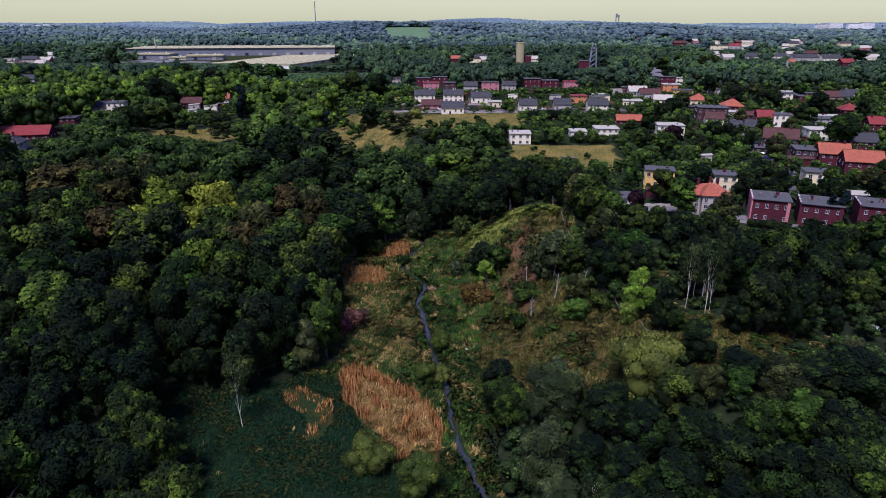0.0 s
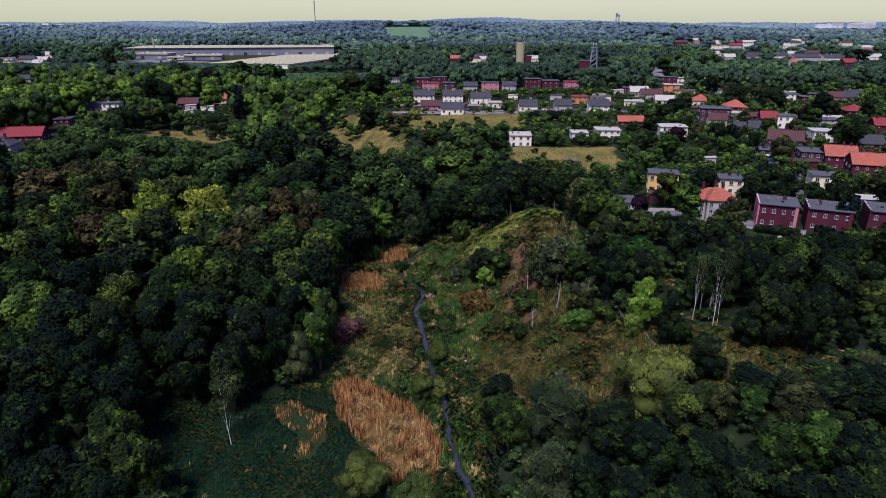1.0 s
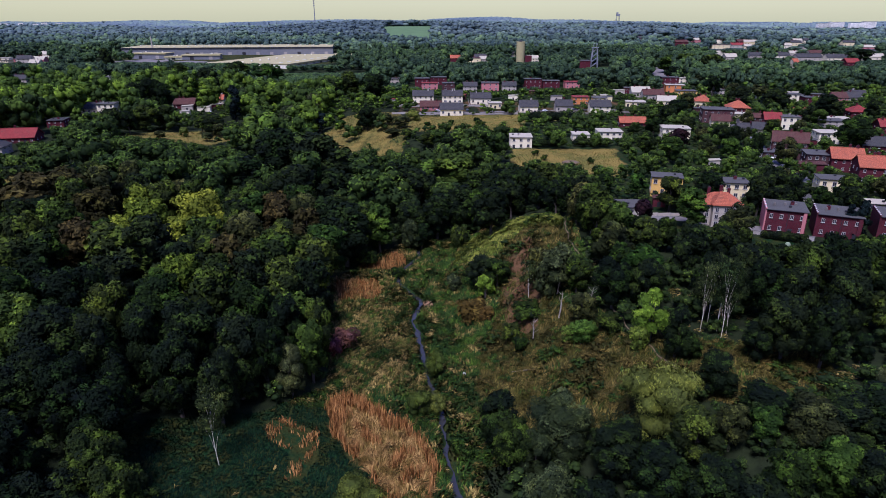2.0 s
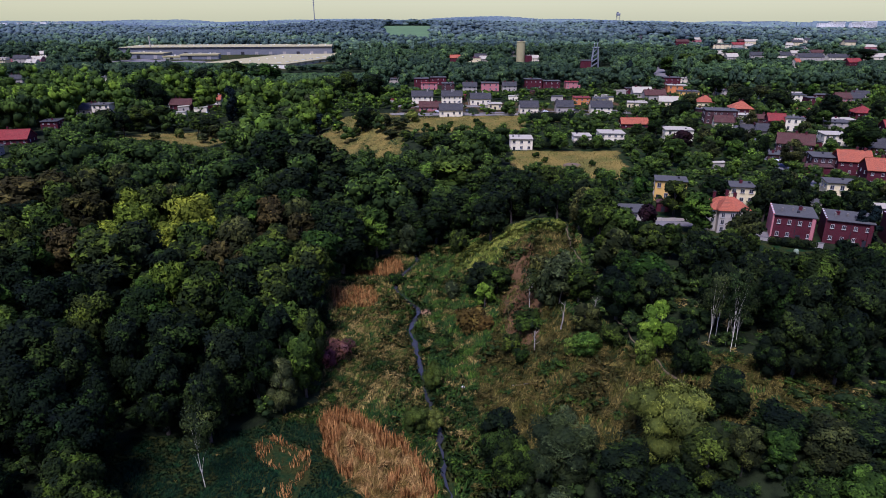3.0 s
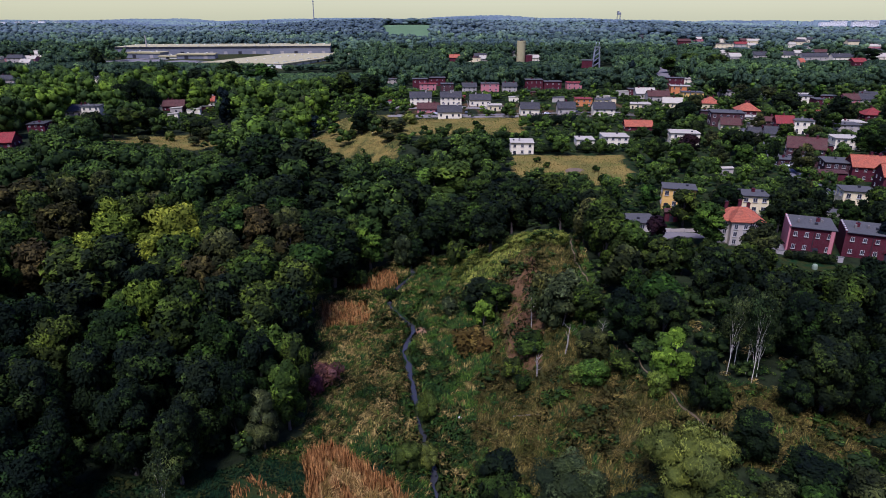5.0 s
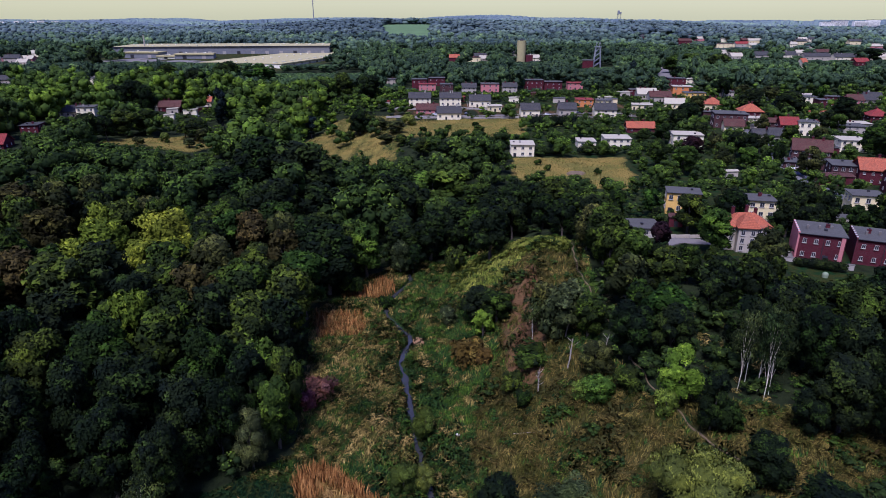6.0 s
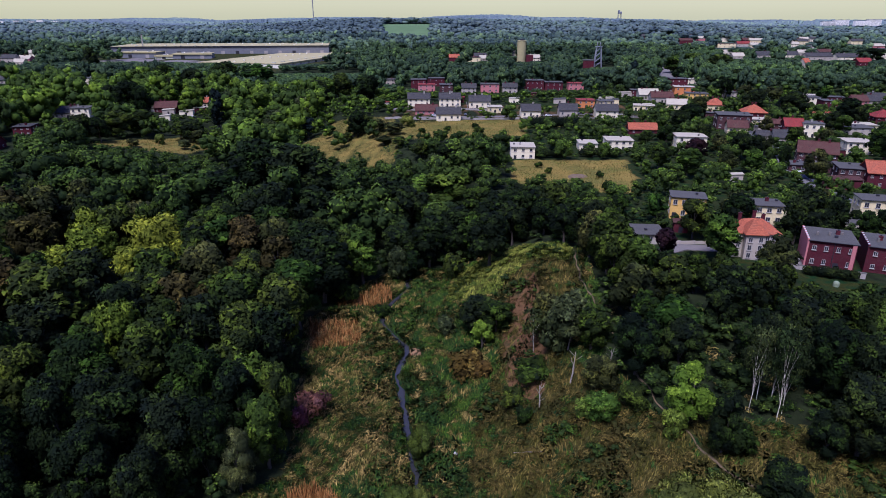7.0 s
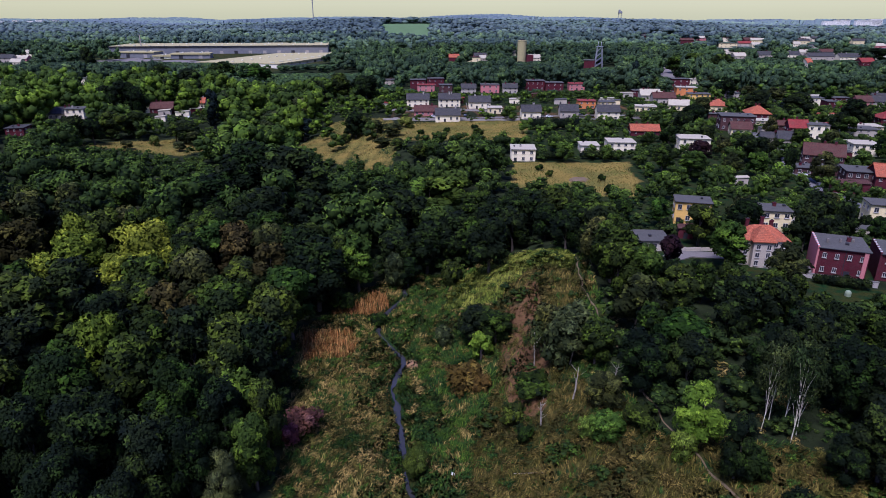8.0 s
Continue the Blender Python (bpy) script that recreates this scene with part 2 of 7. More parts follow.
SHED_PALE = plain("pale_warehouse_sheeting", (0.36, 0.32, 0.155), 0.95, 0.4, 0.12, 0.0, 0.25)
DARK_TRIM = plain("dark_trim", (0.03, 0.03, 0.035), 0.6)
FRAME_WHITE = plain("white_window_frame", (0.52, 0.50, 0.45), 0.5)
CONCRETE = plain("weathered_concrete", (0.36, 0.33, 0.29), 0.9, 4.0, 0.2, 0.0, 0.5)
SHED_GREY = plain("grey_warehouse_cladding", (0.17, 0.175, 0.185), 0.6, 0.4, 0.15, 0.0, 0.2)
STEEL = plain("painted_steel", (0.30, 0.31, 0.33), 0.5, 5.0, 0.2, 0.6)
ASPHALT = plain("asphalt", (0.16, 0.155, 0.15), 0.9, 8.0, 0.25, 0.0, 0.4)
PAVING = plain("pale_paving", (0.17, 0.155, 0.135), 0.9, 5.0, 0.2, 0.0, 0.4)
PALE_BLOCK = plain("pale_panel_wall", (0.80, 0.77, 0.68), 0.9, 0.5, 0.1, 0.0, 0.15)
SAND = plain("pale_sand", (0.26, 0.155, 0.072), 0.95, 9.0, 0.25, 0.0, 0.3)
TRODDEN = plain("trodden_earth", (0.135, 0.100, 0.055), 0.95, 3.0, 0.3, 0.0, 0.5)
CAR_WHITE = plain("white_car_paint", (0.72, 0.72, 0.70), 0.3, 3.0, 0.05, 0.0, 0.1)
CAR_DARK = plain("dark_car_paint", (0.05, 0.055, 0.07), 0.3, 3.0, 0.05, 0.0, 0.1)
RUBBER = plain("black_rubber", (0.02, 0.02, 0.02), 0.9)


def glass_material():
    m, n, l, b = nodes_of("window_glass")
    b.inputs["Base Color"].default_value = (0.025, 0.028, 0.035, 1)
    b.inputs["Roughness"].default_value = 0.08
    l.new(mixed(n, l, noise_node(n, l, 0.7, 1.0), (0.015, 0.017, 0.022), (0.05, 0.052, 0.06)), b.inputs["Base Color"])
    return m


GLASS = glass_material()


def water_material():
    m, n, l, b = nodes_of("brook_water")
    l.new(mixed(n, l, noise_node(n, l, 0.25, 3.0), (0.018, 0.02, 0.022), (0.04, 0.04, 0.04)), b.inputs["Base Color"])
    b.inputs["Roughness"].default_value = 0.05
    b.inputs["IOR"].default_value = 1.33
    bumped(n, l, b, noise_node(n, l, 1.4, 3.0), 0.5, 0.12)
    return m


WATER = water_material()


def ground_material():
    """Meadow, dry grass, bare earth and woodland floor; the plan says which grows where, noise frays the borders."""
    m, n, l, b = nodes_of("ground_cover")
    a = n.new("ShaderNodeAttribute")
    a.attribute_name = "cover"
    sep = n.new("ShaderNodeSeparateColor")
    l.new(a.outputs["Color"], sep.inputs[0])
    blade, tuft, wide = noise_node(n, l, 2.6, 6.0, rough=0.75), noise_node(n, l, 0.55, 5.0), noise_node(n, l, 0.09, 4.0)
    lush = mixed(n, l, ranged(n, l, blade, 0.3, 0.7), (0.005, 0.017, 0.006), (0.013, 0.040, 0.012))
    marsh = mixed(n, l, ranged(n, l, blade, 0.3, 0.7), (0.010, 0.014, 0.004), (0.050, 0.052, 0.012))
    grass = mixed(n, l, ranged(n, l, tuft, 0.38, 0.6), lush, marsh)
    straw = mixed(n, l, ranged(n, l, blade, 0.3, 0.72), (0.020, 0.017, 0.006), (0.090, 0.072, 0.019))
    straw = mixed(n, l, ranged(n, l, tuft, 0.45, 0.7, 0, 0.75), straw, (0.045, 0.058, 0.016))
    earth = mixed(n, l, ranged(n, l, blade, 0.3, 0.7), (0.060, 0.032, 0.014), (0.165, 0.092, 0.040))
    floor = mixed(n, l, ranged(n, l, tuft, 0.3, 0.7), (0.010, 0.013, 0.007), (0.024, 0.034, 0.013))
    def frayed(channel):
        add = n.new("ShaderNodeMath")
        add.operation = "MULTIPLY_ADD"
        l.new(tuft, add.inputs[0])
        add.inputs[1].default_value = 0.9
        l.new(channel, add.inputs[2])
        return ranged(n, l, add.outputs[0], 0.72, 1.08)
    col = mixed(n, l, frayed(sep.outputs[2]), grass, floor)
    col = mixed(n, l, frayed(sep.outputs[0]), col, straw)
    hay = mixed(n, l, ranged(n, l, blade, 0.3, 0.7), (0.115, 0.082, 0.020), (0.300, 0.220, 0.052))
    hay = mixed(n, l, ranged(n, l, wide, 0.42, 0.62, 0, 0.75), hay, (0.085, 0.095, 0.022))
    col = mixed(n, l, frayed(a.outputs["Alpha"]), col, hay)
    col = mixed(n, l, frayed(sep.outputs[1]), col, earth)
    l.new(col, b.inputs["Base Color"])
    b.inputs["Roughness"].default_value = 0.95
    b.inputs["Specular IOR Level"].default_value = 0.02
    bumped(n, l, b, blade, 0.8, 0.3)
    return m


GROUND = ground_material()


def blade_material(name, dark, light, mid_tone, patch=None, scale=0.16):
    m, n, l, b = nodes_of(name)
    geo = n.new("ShaderNodeNewGeometry")
    r = n.new("ShaderNodeValToRGB")
    r.color_ramp.elements[0].color, r.color_ramp.elements[1].color = (*dark, 1), (*light, 1)
    e = r.color_ramp.elements.new(0.6)
    e.color = (*mid_tone, 1)
    l.new(geo.outputs["Random Per Island"], r.inputs[0])
    wide = noise_node(n, l, 0.4, 3.0)
    base = mixed(n, l, ranged(n, l, wide, 0.4, 0.65, 0, 0.5), r.outputs[0], mid_tone)
    if patch:
        base = mixed(n, l, ranged(n, l, noise_node(n, l, scale, 4.0), 0.44, 0.58), base, mixed(n, l, 1.0, base, patch, "MULTIPLY"))
    l.new(base, b.inputs["Base Color"])
    b.inputs["Roughness"].default_value, b.inputs["Specular IOR Level"].default_value = 0.85, 0.05
    return m


REED = blade_material("dry_reed", (0.08, 0.034, 0.011), (0.50, 0.275, 0.082), (0.30, 0.140, 0.038), (0.65, 0.6, 0.55), 0.5)
REED_PALE = blade_material("lodged_reed", (0.06, 0.034, 0.010), (0.50, 0.325, 0.100), (0.25, 0.145, 0.040), (0.5, 0.55, 0.4), 0.6)
TUFT_GREEN = blade_material("green_tussock", (0.006, 0.017, 0.005), (0.066, 0.112, 0.015), (0.018, 0.044, 0.009), (1.8, 1.6, 0.9), 0.3)
HERB_LEAF = blade_material("herb_leaves", (0.008, 0.018, 0.005), (0.080, 0.135, 0.018), (0.024, 0.046, 0.008), (1.6, 1.5, 1.0), 0.3)
# Meadow grass: deep green, darkened further to paint in the dim lower left corner.
TUFT_LAWN = blade_material("meadow_grass", (0.003, 0.009, 0.004), (0.015, 0.042, 0.012), (0.006, 0.019, 0.007), (0.7, 0.8, 0.9))
TUFT_FIELD = blade_material("field_grass", (0.10, 0.082, 0.020), (0.29, 0.235, 0.058), (0.185, 0.148, 0.036), (0.6, 0.8, 0.6), 0.1)
TUFT_SLOPE = blade_material("slope_grass", (0.022, 0.017, 0.004), (0.240, 0.178, 0.038), (0.094, 0.073, 0.017), (0.45, 0.55, 0.42), 0.35)
TUFT_CREST = blade_material("ridge_grass", (0.045, 0.055, 0.009), (0.36, 0.36, 0.05), (0.15, 0.165, 0.022), (0.5, 0.6, 0.5), 0.3)
CROP = plain("green_crop", (0.105, 0.175, 0.068), 0.95, 0.05, 0.2, 0.0, 0.2)
TUFT_OLIVE = blade_material("olive_grass", (0.024, 0.022, 0.005), (0.175, 0.142, 0.030), (0.066, 0.056, 0.012), (0.5, 0.62, 0.5), 0.4)
TUFT_STRAW = blade_material("straw_tussock", (0.06, 0.042, 0.012), (0.50, 0.365, 0.105), (0.21, 0.150, 0.040), (0.45, 0.55, 0.42), 0.35)


# ---- tools ----
def mesh_of(name, verts, faces, material, smooth=False):
    me = bpy.data.meshes.new(name)
    verts = np.asarray(verts, np.float32)
    me.vertices.add(len(verts))
    me.vertices.foreach_set("co", verts.ravel())
    sizes = np.concatenate([np.full(len(f), np.shape(f)[1], np.int32) for f in faces if len(f)])
    loops = np.concatenate([np.asarray(f, np.int32).ravel() for f in faces if len(f)])
    me.loops.add(len(loops))
    me.loops.foreach_set("vertex_index", loops)
    me.polygons.add(len(sizes))
    me.polygons.foreach_set("loop_start", np.r_[0, np.cumsum(sizes)[:-1]].astype(np.int32))
    me.polygons.foreach_set("use_smooth", np.full(len(sizes), smooth))
    me.materials.append(material)
    me.update(calc_edges=True)
    return me


def leafy(name, verts, faces, normals, tone, material):
    """A foliage mesh: leaves shaded by the billow they grow on, each billow with a tone of its own."""
    me = mesh_of(name, verts, faces, material, True)
    me.attributes.new("custom_normal", "FLOAT_VECTOR", "POINT").data.foreach_set("vector", np.asarray(normals, np.float32).ravel())
    me.attributes.new("tone", "FLOAT", "POINT").data.foreach_set("value", np.asarray(tone, np.float32))
    return me


def thing(name, x, y, z, turn=0.0, label="", category="", group="", kind=""):
    ob = new(name)
    ob.empty_display_size = 0.5
    ob.matrix_world = pose(x, y, z, 0, 0, turn)
    return tagged(ob, label, category, group, kind)


def under(ob, parent, x=0.0, y=0.0, z=0.0, turn=0.0):
    ob.parent = parent
    ob.matrix_basis = pose(x, y, z, 0, 0, turn)
    return ob


def part(name, bm, material, parent, label=""):
    me = bpy.data.meshes.new(name)
    bm.to_mesh(me)
    bm.free()
    me.materials.append(material)
    ob = new(name, me)
    ob.parent = parent
    return tagged(ob, label)


def box(bm, x0, y0, z0, x1, y1, z1, bevel=0.0):
    made = bmesh.ops.create_cube(bm, size=1.0)
    for v in made["verts"]:
        v.co = Vector(((x0 + x1) / 2 + v.co.x * (x1 - x0), (y0 + y1) / 2 + v.co.y * (y1 - y0), (z0 + z1) / 2 + v.co.z * (z1 - z0)))
    if bevel:
        edges = list({e for v in made["verts"] for e in v.link_edges})
        bmesh.ops.bevel(bm, geom=edges, offset=bevel, segments=1, affect="EDGES")
    return bm


def boxes_bm(*rows, bevel=0.0):
    bm = bmesh.new()
    for row in rows:
        box(bm, *row, bevel=bevel)
    return bm


def prism(profile, y0, y1):
    """A bmesh of an outline in x and z, drawn out from y0 to y1."""
    bm = bmesh.new()
    a = [bm.verts.new((x, y0, z)) for x, z in profile]
    b = [bm.verts.new((x, y1, z)) for x, z in profile]
    bm.faces.new(a)
    bm.faces.new(b[::-1])
    for n in range(len(a)):
        k = (n + 1) % len(a)
        bm.faces.new((a[k], a[n], b[n], b[k]))
    bmesh.ops.recalc_face_normals(bm, faces=bm.faces)
    return bm


def tube(points, radii, sides=6):
    """Vertices and quads of a tapering limb along points."""
    points, vs, fs = [Vector(p) for p in points], [], []
    for n, p in enumerate(points):
        way = (points[min(n + 1, len(points) - 1)] - points[max(n - 1, 0)]).normalized()
        u = way.orthogonal().normalized()
        w = way.cross(u)
        vs += [p + radii[n] * (math.cos(a) * u + math.sin(a) * w) for a in (2 * math.pi * k / sides for k in range(sides))]
    for n in range(len(points) - 1):
        for k in range(sides):
            j = (k + 1) % sides
            fs.append((n * sides + k, n * sides + j, (n + 1) * sides + j, (n + 1) * sides + k))
    return [tuple(v) for v in vs], fs


def tubes_mesh(name, limbs, material):
    vs, fs = [], []
    for points, radii, sides in limbs:
        v, f = tube(points, radii, sides)
        fs += [tuple(i + len(vs) for i in q) for q in f]
        vs += v
    return mesh_of(name, vs, [np.array(fs)], material, True)


# ---- trees ----
ICO = bmesh.new()
bmesh.ops.create_icosphere(ICO, subdivisions=1, radius=1.0)
ICO_V = np.array([v.co for v in ICO.verts])
ICO_F = np.array([[v.index for v in f.verts] for f in ICO.faces])
ICO.free()


def lobes_of(rng, height, radius, base, count, shape, lobe):
    """Centres and sizes of the billows that make up a crown."""
    out, mid_z, half = [], (height + base) / 2, (height - base) / 2
    for n in range(count):
        a, u = n * 2.39996 + rng.uniform(-0.5, 0.5), rng.uniform(-0.75, 1.0)
        if shape == "cone":
            u = rng.uniform(-1, 0.95)
            ring = 0.62 * (1 - u) / 2 + 0.08
        elif shape == "column":
            ring = 0.55 * math.sqrt(max(0.0, 1 - u**4))
        else:
            ring = 0.68 * math.sqrt(max(0.0, 1 - u * u * (0.9 if u > 0 else 0.55)))
        ring *= rng.uniform(0.55, 1.08)
        r = lobe * radius * rng.uniform(0.7, 1.25) * (0.6 if shape == "cone" and u > 0.4 else 1.0)
        out.append((ring * radius * math.cos(a), ring * radius * math.sin(a), min(mid_z + u * half * 0.92, height - r * 0.75), r))
    return np.array(out)


def with_sprays(rng, lobes, each):
    """The billows and smaller sprays that stand out from them."""
    out = [lobes]
    middle = lobes[:, :3].mean(0)
    for _ in range(each):
        way = rng.normal(size=(len(lobes), 3)) * 0.8 + (lobes[:, :3] - middle) / (np.linalg.norm(lobes[:, :3] - middle, axis=1, keepdims=True) + 0.1) + (0, 0, 0.35)
        way /= np.linalg.norm(way, axis=1, keepdims=True)
        share = rng.uniform(0.3, 0.52, (len(lobes), 1))
        out.append(np.concatenate([lobes[:, :3] + way * lobes[:, 3:] * rng.uniform(0.7, 1.0, (len(lobes), 1)), lobes[:, 3:] * share], 1))
    return np.concatenate(out)


def crown_arrays(rng, lobes, cards, size, droop=0.0, core=0.84, slim=0.62, single=True, cores=0):
    """Leaf clumps as small blades over the billows, with a core inside each of the large ones, toned darker for the
    shade between clumps.
    """
    pick = rng.choice(len(lobes), cards * 2, p=lobes[:, 3] ** 2 / (lobes[:, 3] ** 2).sum())
    way = rng.normal(size=(cards * 2, 3))
    way /= np.linalg.norm(way, axis=1, keepdims=True)
    way[:, 2] = np.where(way[:, 2] < -0.45, -way[:, 2], way[:, 2])
    centre, r = lobes[pick, :3], lobes[pick, 3]
    at = centre + way * (r * rng.uniform(0.84, 1.12, len(r)))[:, None]
    gap = np.linalg.norm(at[:, None] - lobes[None, :, :3], axis=2) / lobes[None, :, 3]
    gap[np.arange(len(pick)), pick] = 9
    keep = np.where(gap.min(1) > 0.8)[0][:cards]
    at, way = at[keep], way[keep]
    n = way + rng.normal(scale=0.5, size=way.shape) + (0, 0, 0.3)
    n /= np.linalg.norm(n, axis=1, keepdims=True)
    t = np.cross(n, rng.normal(size=n.shape))
    t[:, 2] -= droop
    t /= np.linalg.norm(t, axis=1, keepdims=True)
    s = np.cross(n, t)
    k = (size * rng.uniform(0.55, 1.35, len(at)))[:, None]
    if single:
        verts = np.stack([at + t * k, at - t * k * 0.6 + s * k * slim, at - t * k * 0.6 - s * k * slim], 1).reshape(-1, 3)
        quads = np.arange(len(verts)).reshape(-1, 3)
    else:
        lift = n * k * 0.22
        verts = np.stack([at + t * k, at + s * k * slim - lift, at - t * k * 0.9, at - s * k * slim - lift], 1).reshape(-1, 3)
        quads = np.arange(len(verts)).reshape(-1, 4)
    middle = lobes[:, :3].mean(0)
    out = at - middle
    out /= np.linalg.norm(out, axis=1, keepdims=True) + 1e-6
    nrm = 0.5 * way + 0.5 * out + 0.22 * n
    nrm = np.repeat(nrm / np.linalg.norm(nrm, axis=1, keepdims=True), len(verts) // len(at), 0)
    mood = rng.random(len(lobes))
    tone = np.repeat(mood[pick[keep]], len(verts) // len(at))
    lobes = lobes[:cores or len(lobes)]
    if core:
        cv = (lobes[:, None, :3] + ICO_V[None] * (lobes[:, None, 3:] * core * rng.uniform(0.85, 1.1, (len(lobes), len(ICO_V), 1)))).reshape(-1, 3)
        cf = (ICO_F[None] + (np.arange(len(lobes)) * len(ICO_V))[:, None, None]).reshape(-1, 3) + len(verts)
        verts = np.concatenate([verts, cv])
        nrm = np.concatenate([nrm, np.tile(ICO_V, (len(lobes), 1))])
        # Core tone lowered: the shade between clumps is put into the colour.
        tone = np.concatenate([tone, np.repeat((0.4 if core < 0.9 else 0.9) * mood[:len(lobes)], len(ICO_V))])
    else:
        cf = np.zeros((0, 3), int)
    return verts, quads, cf, nrm, tone


def limbs_of(rng, lobes, height, base, thick, lean=0.03):
    top = Vector((rng.normal() * lean * height, rng.normal() * lean * height, height * 0.82))
    at = lambda f: top * f + Vector((0.15 * math.sin(f * 5), 0.15 * math.cos(f * 4) - 0.15, 0))  # noqa: E731
    limbs = [([Vector((0, 0, -0.6))] + [at(f) for f in (0.02, 0.25, 0.5, 0.75, 1.0)], [thick * 1.35, thick * 1.1, thick * 0.85, thick * 0.62, thick * 0.38, thick * 0.1], 7)]
    for n in range(min(6, len(lobes))):
        tip = Vector(lobes[n, :3])
        f = min(0.75, max(0.22, tip.z / height - 0.3))
        root = at(f)
        bend = root.lerp(tip, 0.5) + Vector((0, 0, 0.05 * height))
        limbs.append(([root, bend, tip], [thick * 0.42, thick * 0.28, thick * 0.08], 5))
    return limbs


# kind: height, radius, crown base, lobes, clumps, clump size, shape, lobe share, droop, core, leaf material, blade slimness
KINDS = {
    "broad": (13, 4.6, 2.4, 26, 2300, 0.36, "round", 0.34, 0.0, 0.84, "broad", 0.62),
    "dark": (14, 5.0, 1.6, 30, 2500, 0.36, "round", 0.33, 0.0, 0.86, "dark", 0.62),
    "bright": (11, 3.4, 1.5, 24, 1700, 0.34, "round", 0.36, 0.0, 0.82, "bright", 0.62),
    "lime": (7, 2.5, 1.0, 18, 900, 0.30, "round", 0.36, 0.0, 0.75, "lime", 0.6),
    "gold": (13, 4.6, 2.5, 20, 2300, 0.34, "round", 0.40, 0.6, 0.86, "gold", 0.5),
    "silver": (10, 4.0, 1.2, 26, 2300, 0.30, "round", 0.33, 0.2, 0.82, "silver", 0.45),
    "willow": (8, 4.2, 0.4, 24, 2500, 0.34, "round", 0.36, 1.6, 0.8, "willow", 0.3),
    "olive": (11, 4.0, 2.0, 24, 1900, 0.34, "round", 0.34, 0.0, 0.8, "olive", 0.6),
    "brown": (12, 4.2, 2.4, 24, 1900, 0.34, "round", 0.34, 0.0, 0.8, "brown", 0.6),
    "birch": (13, 2.5, 4.6, 22, 950, 0.26, "column", 0.34, 1.2, 0.0, "birch", 0.4),
    "spruce": (13, 2.6, 0.8, 34, 1300, 0.40, "cone", 0.34, 1.0, 0.8, "spruce", 0.35),
    "poplar": (17, 2.0, 1.0, 30, 1300, 0.38, "column", 0.5, -1.5, 0.85, "spruce", 0.45),
    "shrub": (3.2, 1.9, 0.1, 14, 700, 0.24, "round", 0.42, 0.0, 0.8, "broad", 0.6),
    "grey_shrub": (3.0, 2.0, 0.1, 14, 750, 0.22, "round", 0.4, 0.2, 0.75, "silver", 0.45),
    "brown_shrub": (2.6, 1.9, 0.1, 13, 700, 0.20, "round", 0.4, 0.0, 0.7, "rust", 0.5),
    "pink_shrub": (2.6, 2.2, 0.1, 15, 900, 0.20, "round", 0.36, 0.0, 0.6, "pink", 0.4),
    "purple": (8, 2.6, 1.2, 20, 1100, 0.32, "round", 0.36, 0.0, 0.8, "purple", 0.6),
    "green_shrub": (3.0, 1.8, 0.1, 16, 700, 0.22, "round", 0.34, 0.0, 0.45, "fresh", 0.5),
}
WORDS = {
    "broad": ("broadleaf_tree", "broadleaf tree with a full mid-green crown", "tree"),
    "dark": ("broadleaf_tree", "tall broadleaf tree with a dense dark green crown", "tree"),
    "bright": ("broadleaf_tree", "broadleaf tree with fresh bright green leaves", "tree"),
    "lime": ("young_tree", "young tree with vivid lime green leaves on the slope", "tree"),
    "gold": ("flowering_tree", "billowing broadleaf tree in yellow-green blossom", "tree"),
    "silver": ("silver_willow", "bushy willow with silvery grey-green leaves", "tree"),
    "willow": ("willow", "low spreading willow with hanging yellow-green twigs", "tree"),
    "olive": ("broadleaf_tree", "broadleaf tree with a dull olive green crown", "tree"),
    "brown": ("broadleaf_tree", "broadleaf tree with brownish half-open spring leaves", "tree"),
    "birch": ("birch_tree", "slender birch with white bark and airy hanging twigs", "tree"),
    "spruce": ("spruce_tree", "dark pointed spruce tree", "tree"),
    "poplar": ("poplar_tree", "tall narrow columnar poplar with dark leaves", "tree"),
    "shrub": ("shrub", "rounded green shrub growing on rough grass", "shrub"),
    "grey_shrub": ("shrub", "grey-green willow shrub growing on rough grass", "shrub"),
    "brown_shrub": ("shrub", "brownish twiggy shrub on the dry slope", "shrub"),
    "pink_shrub": ("shrub", "dusky pink flowering shrub at the wood's edge", "shrub"),
    "purple": ("purple_leaved_tree", "small tree with dark purple leaves", "tree"),
    "green_shrub": ("shrub", "fresh green shrub growing on the slope", "shrub"),
}
VARIANTS = {}
planted = []


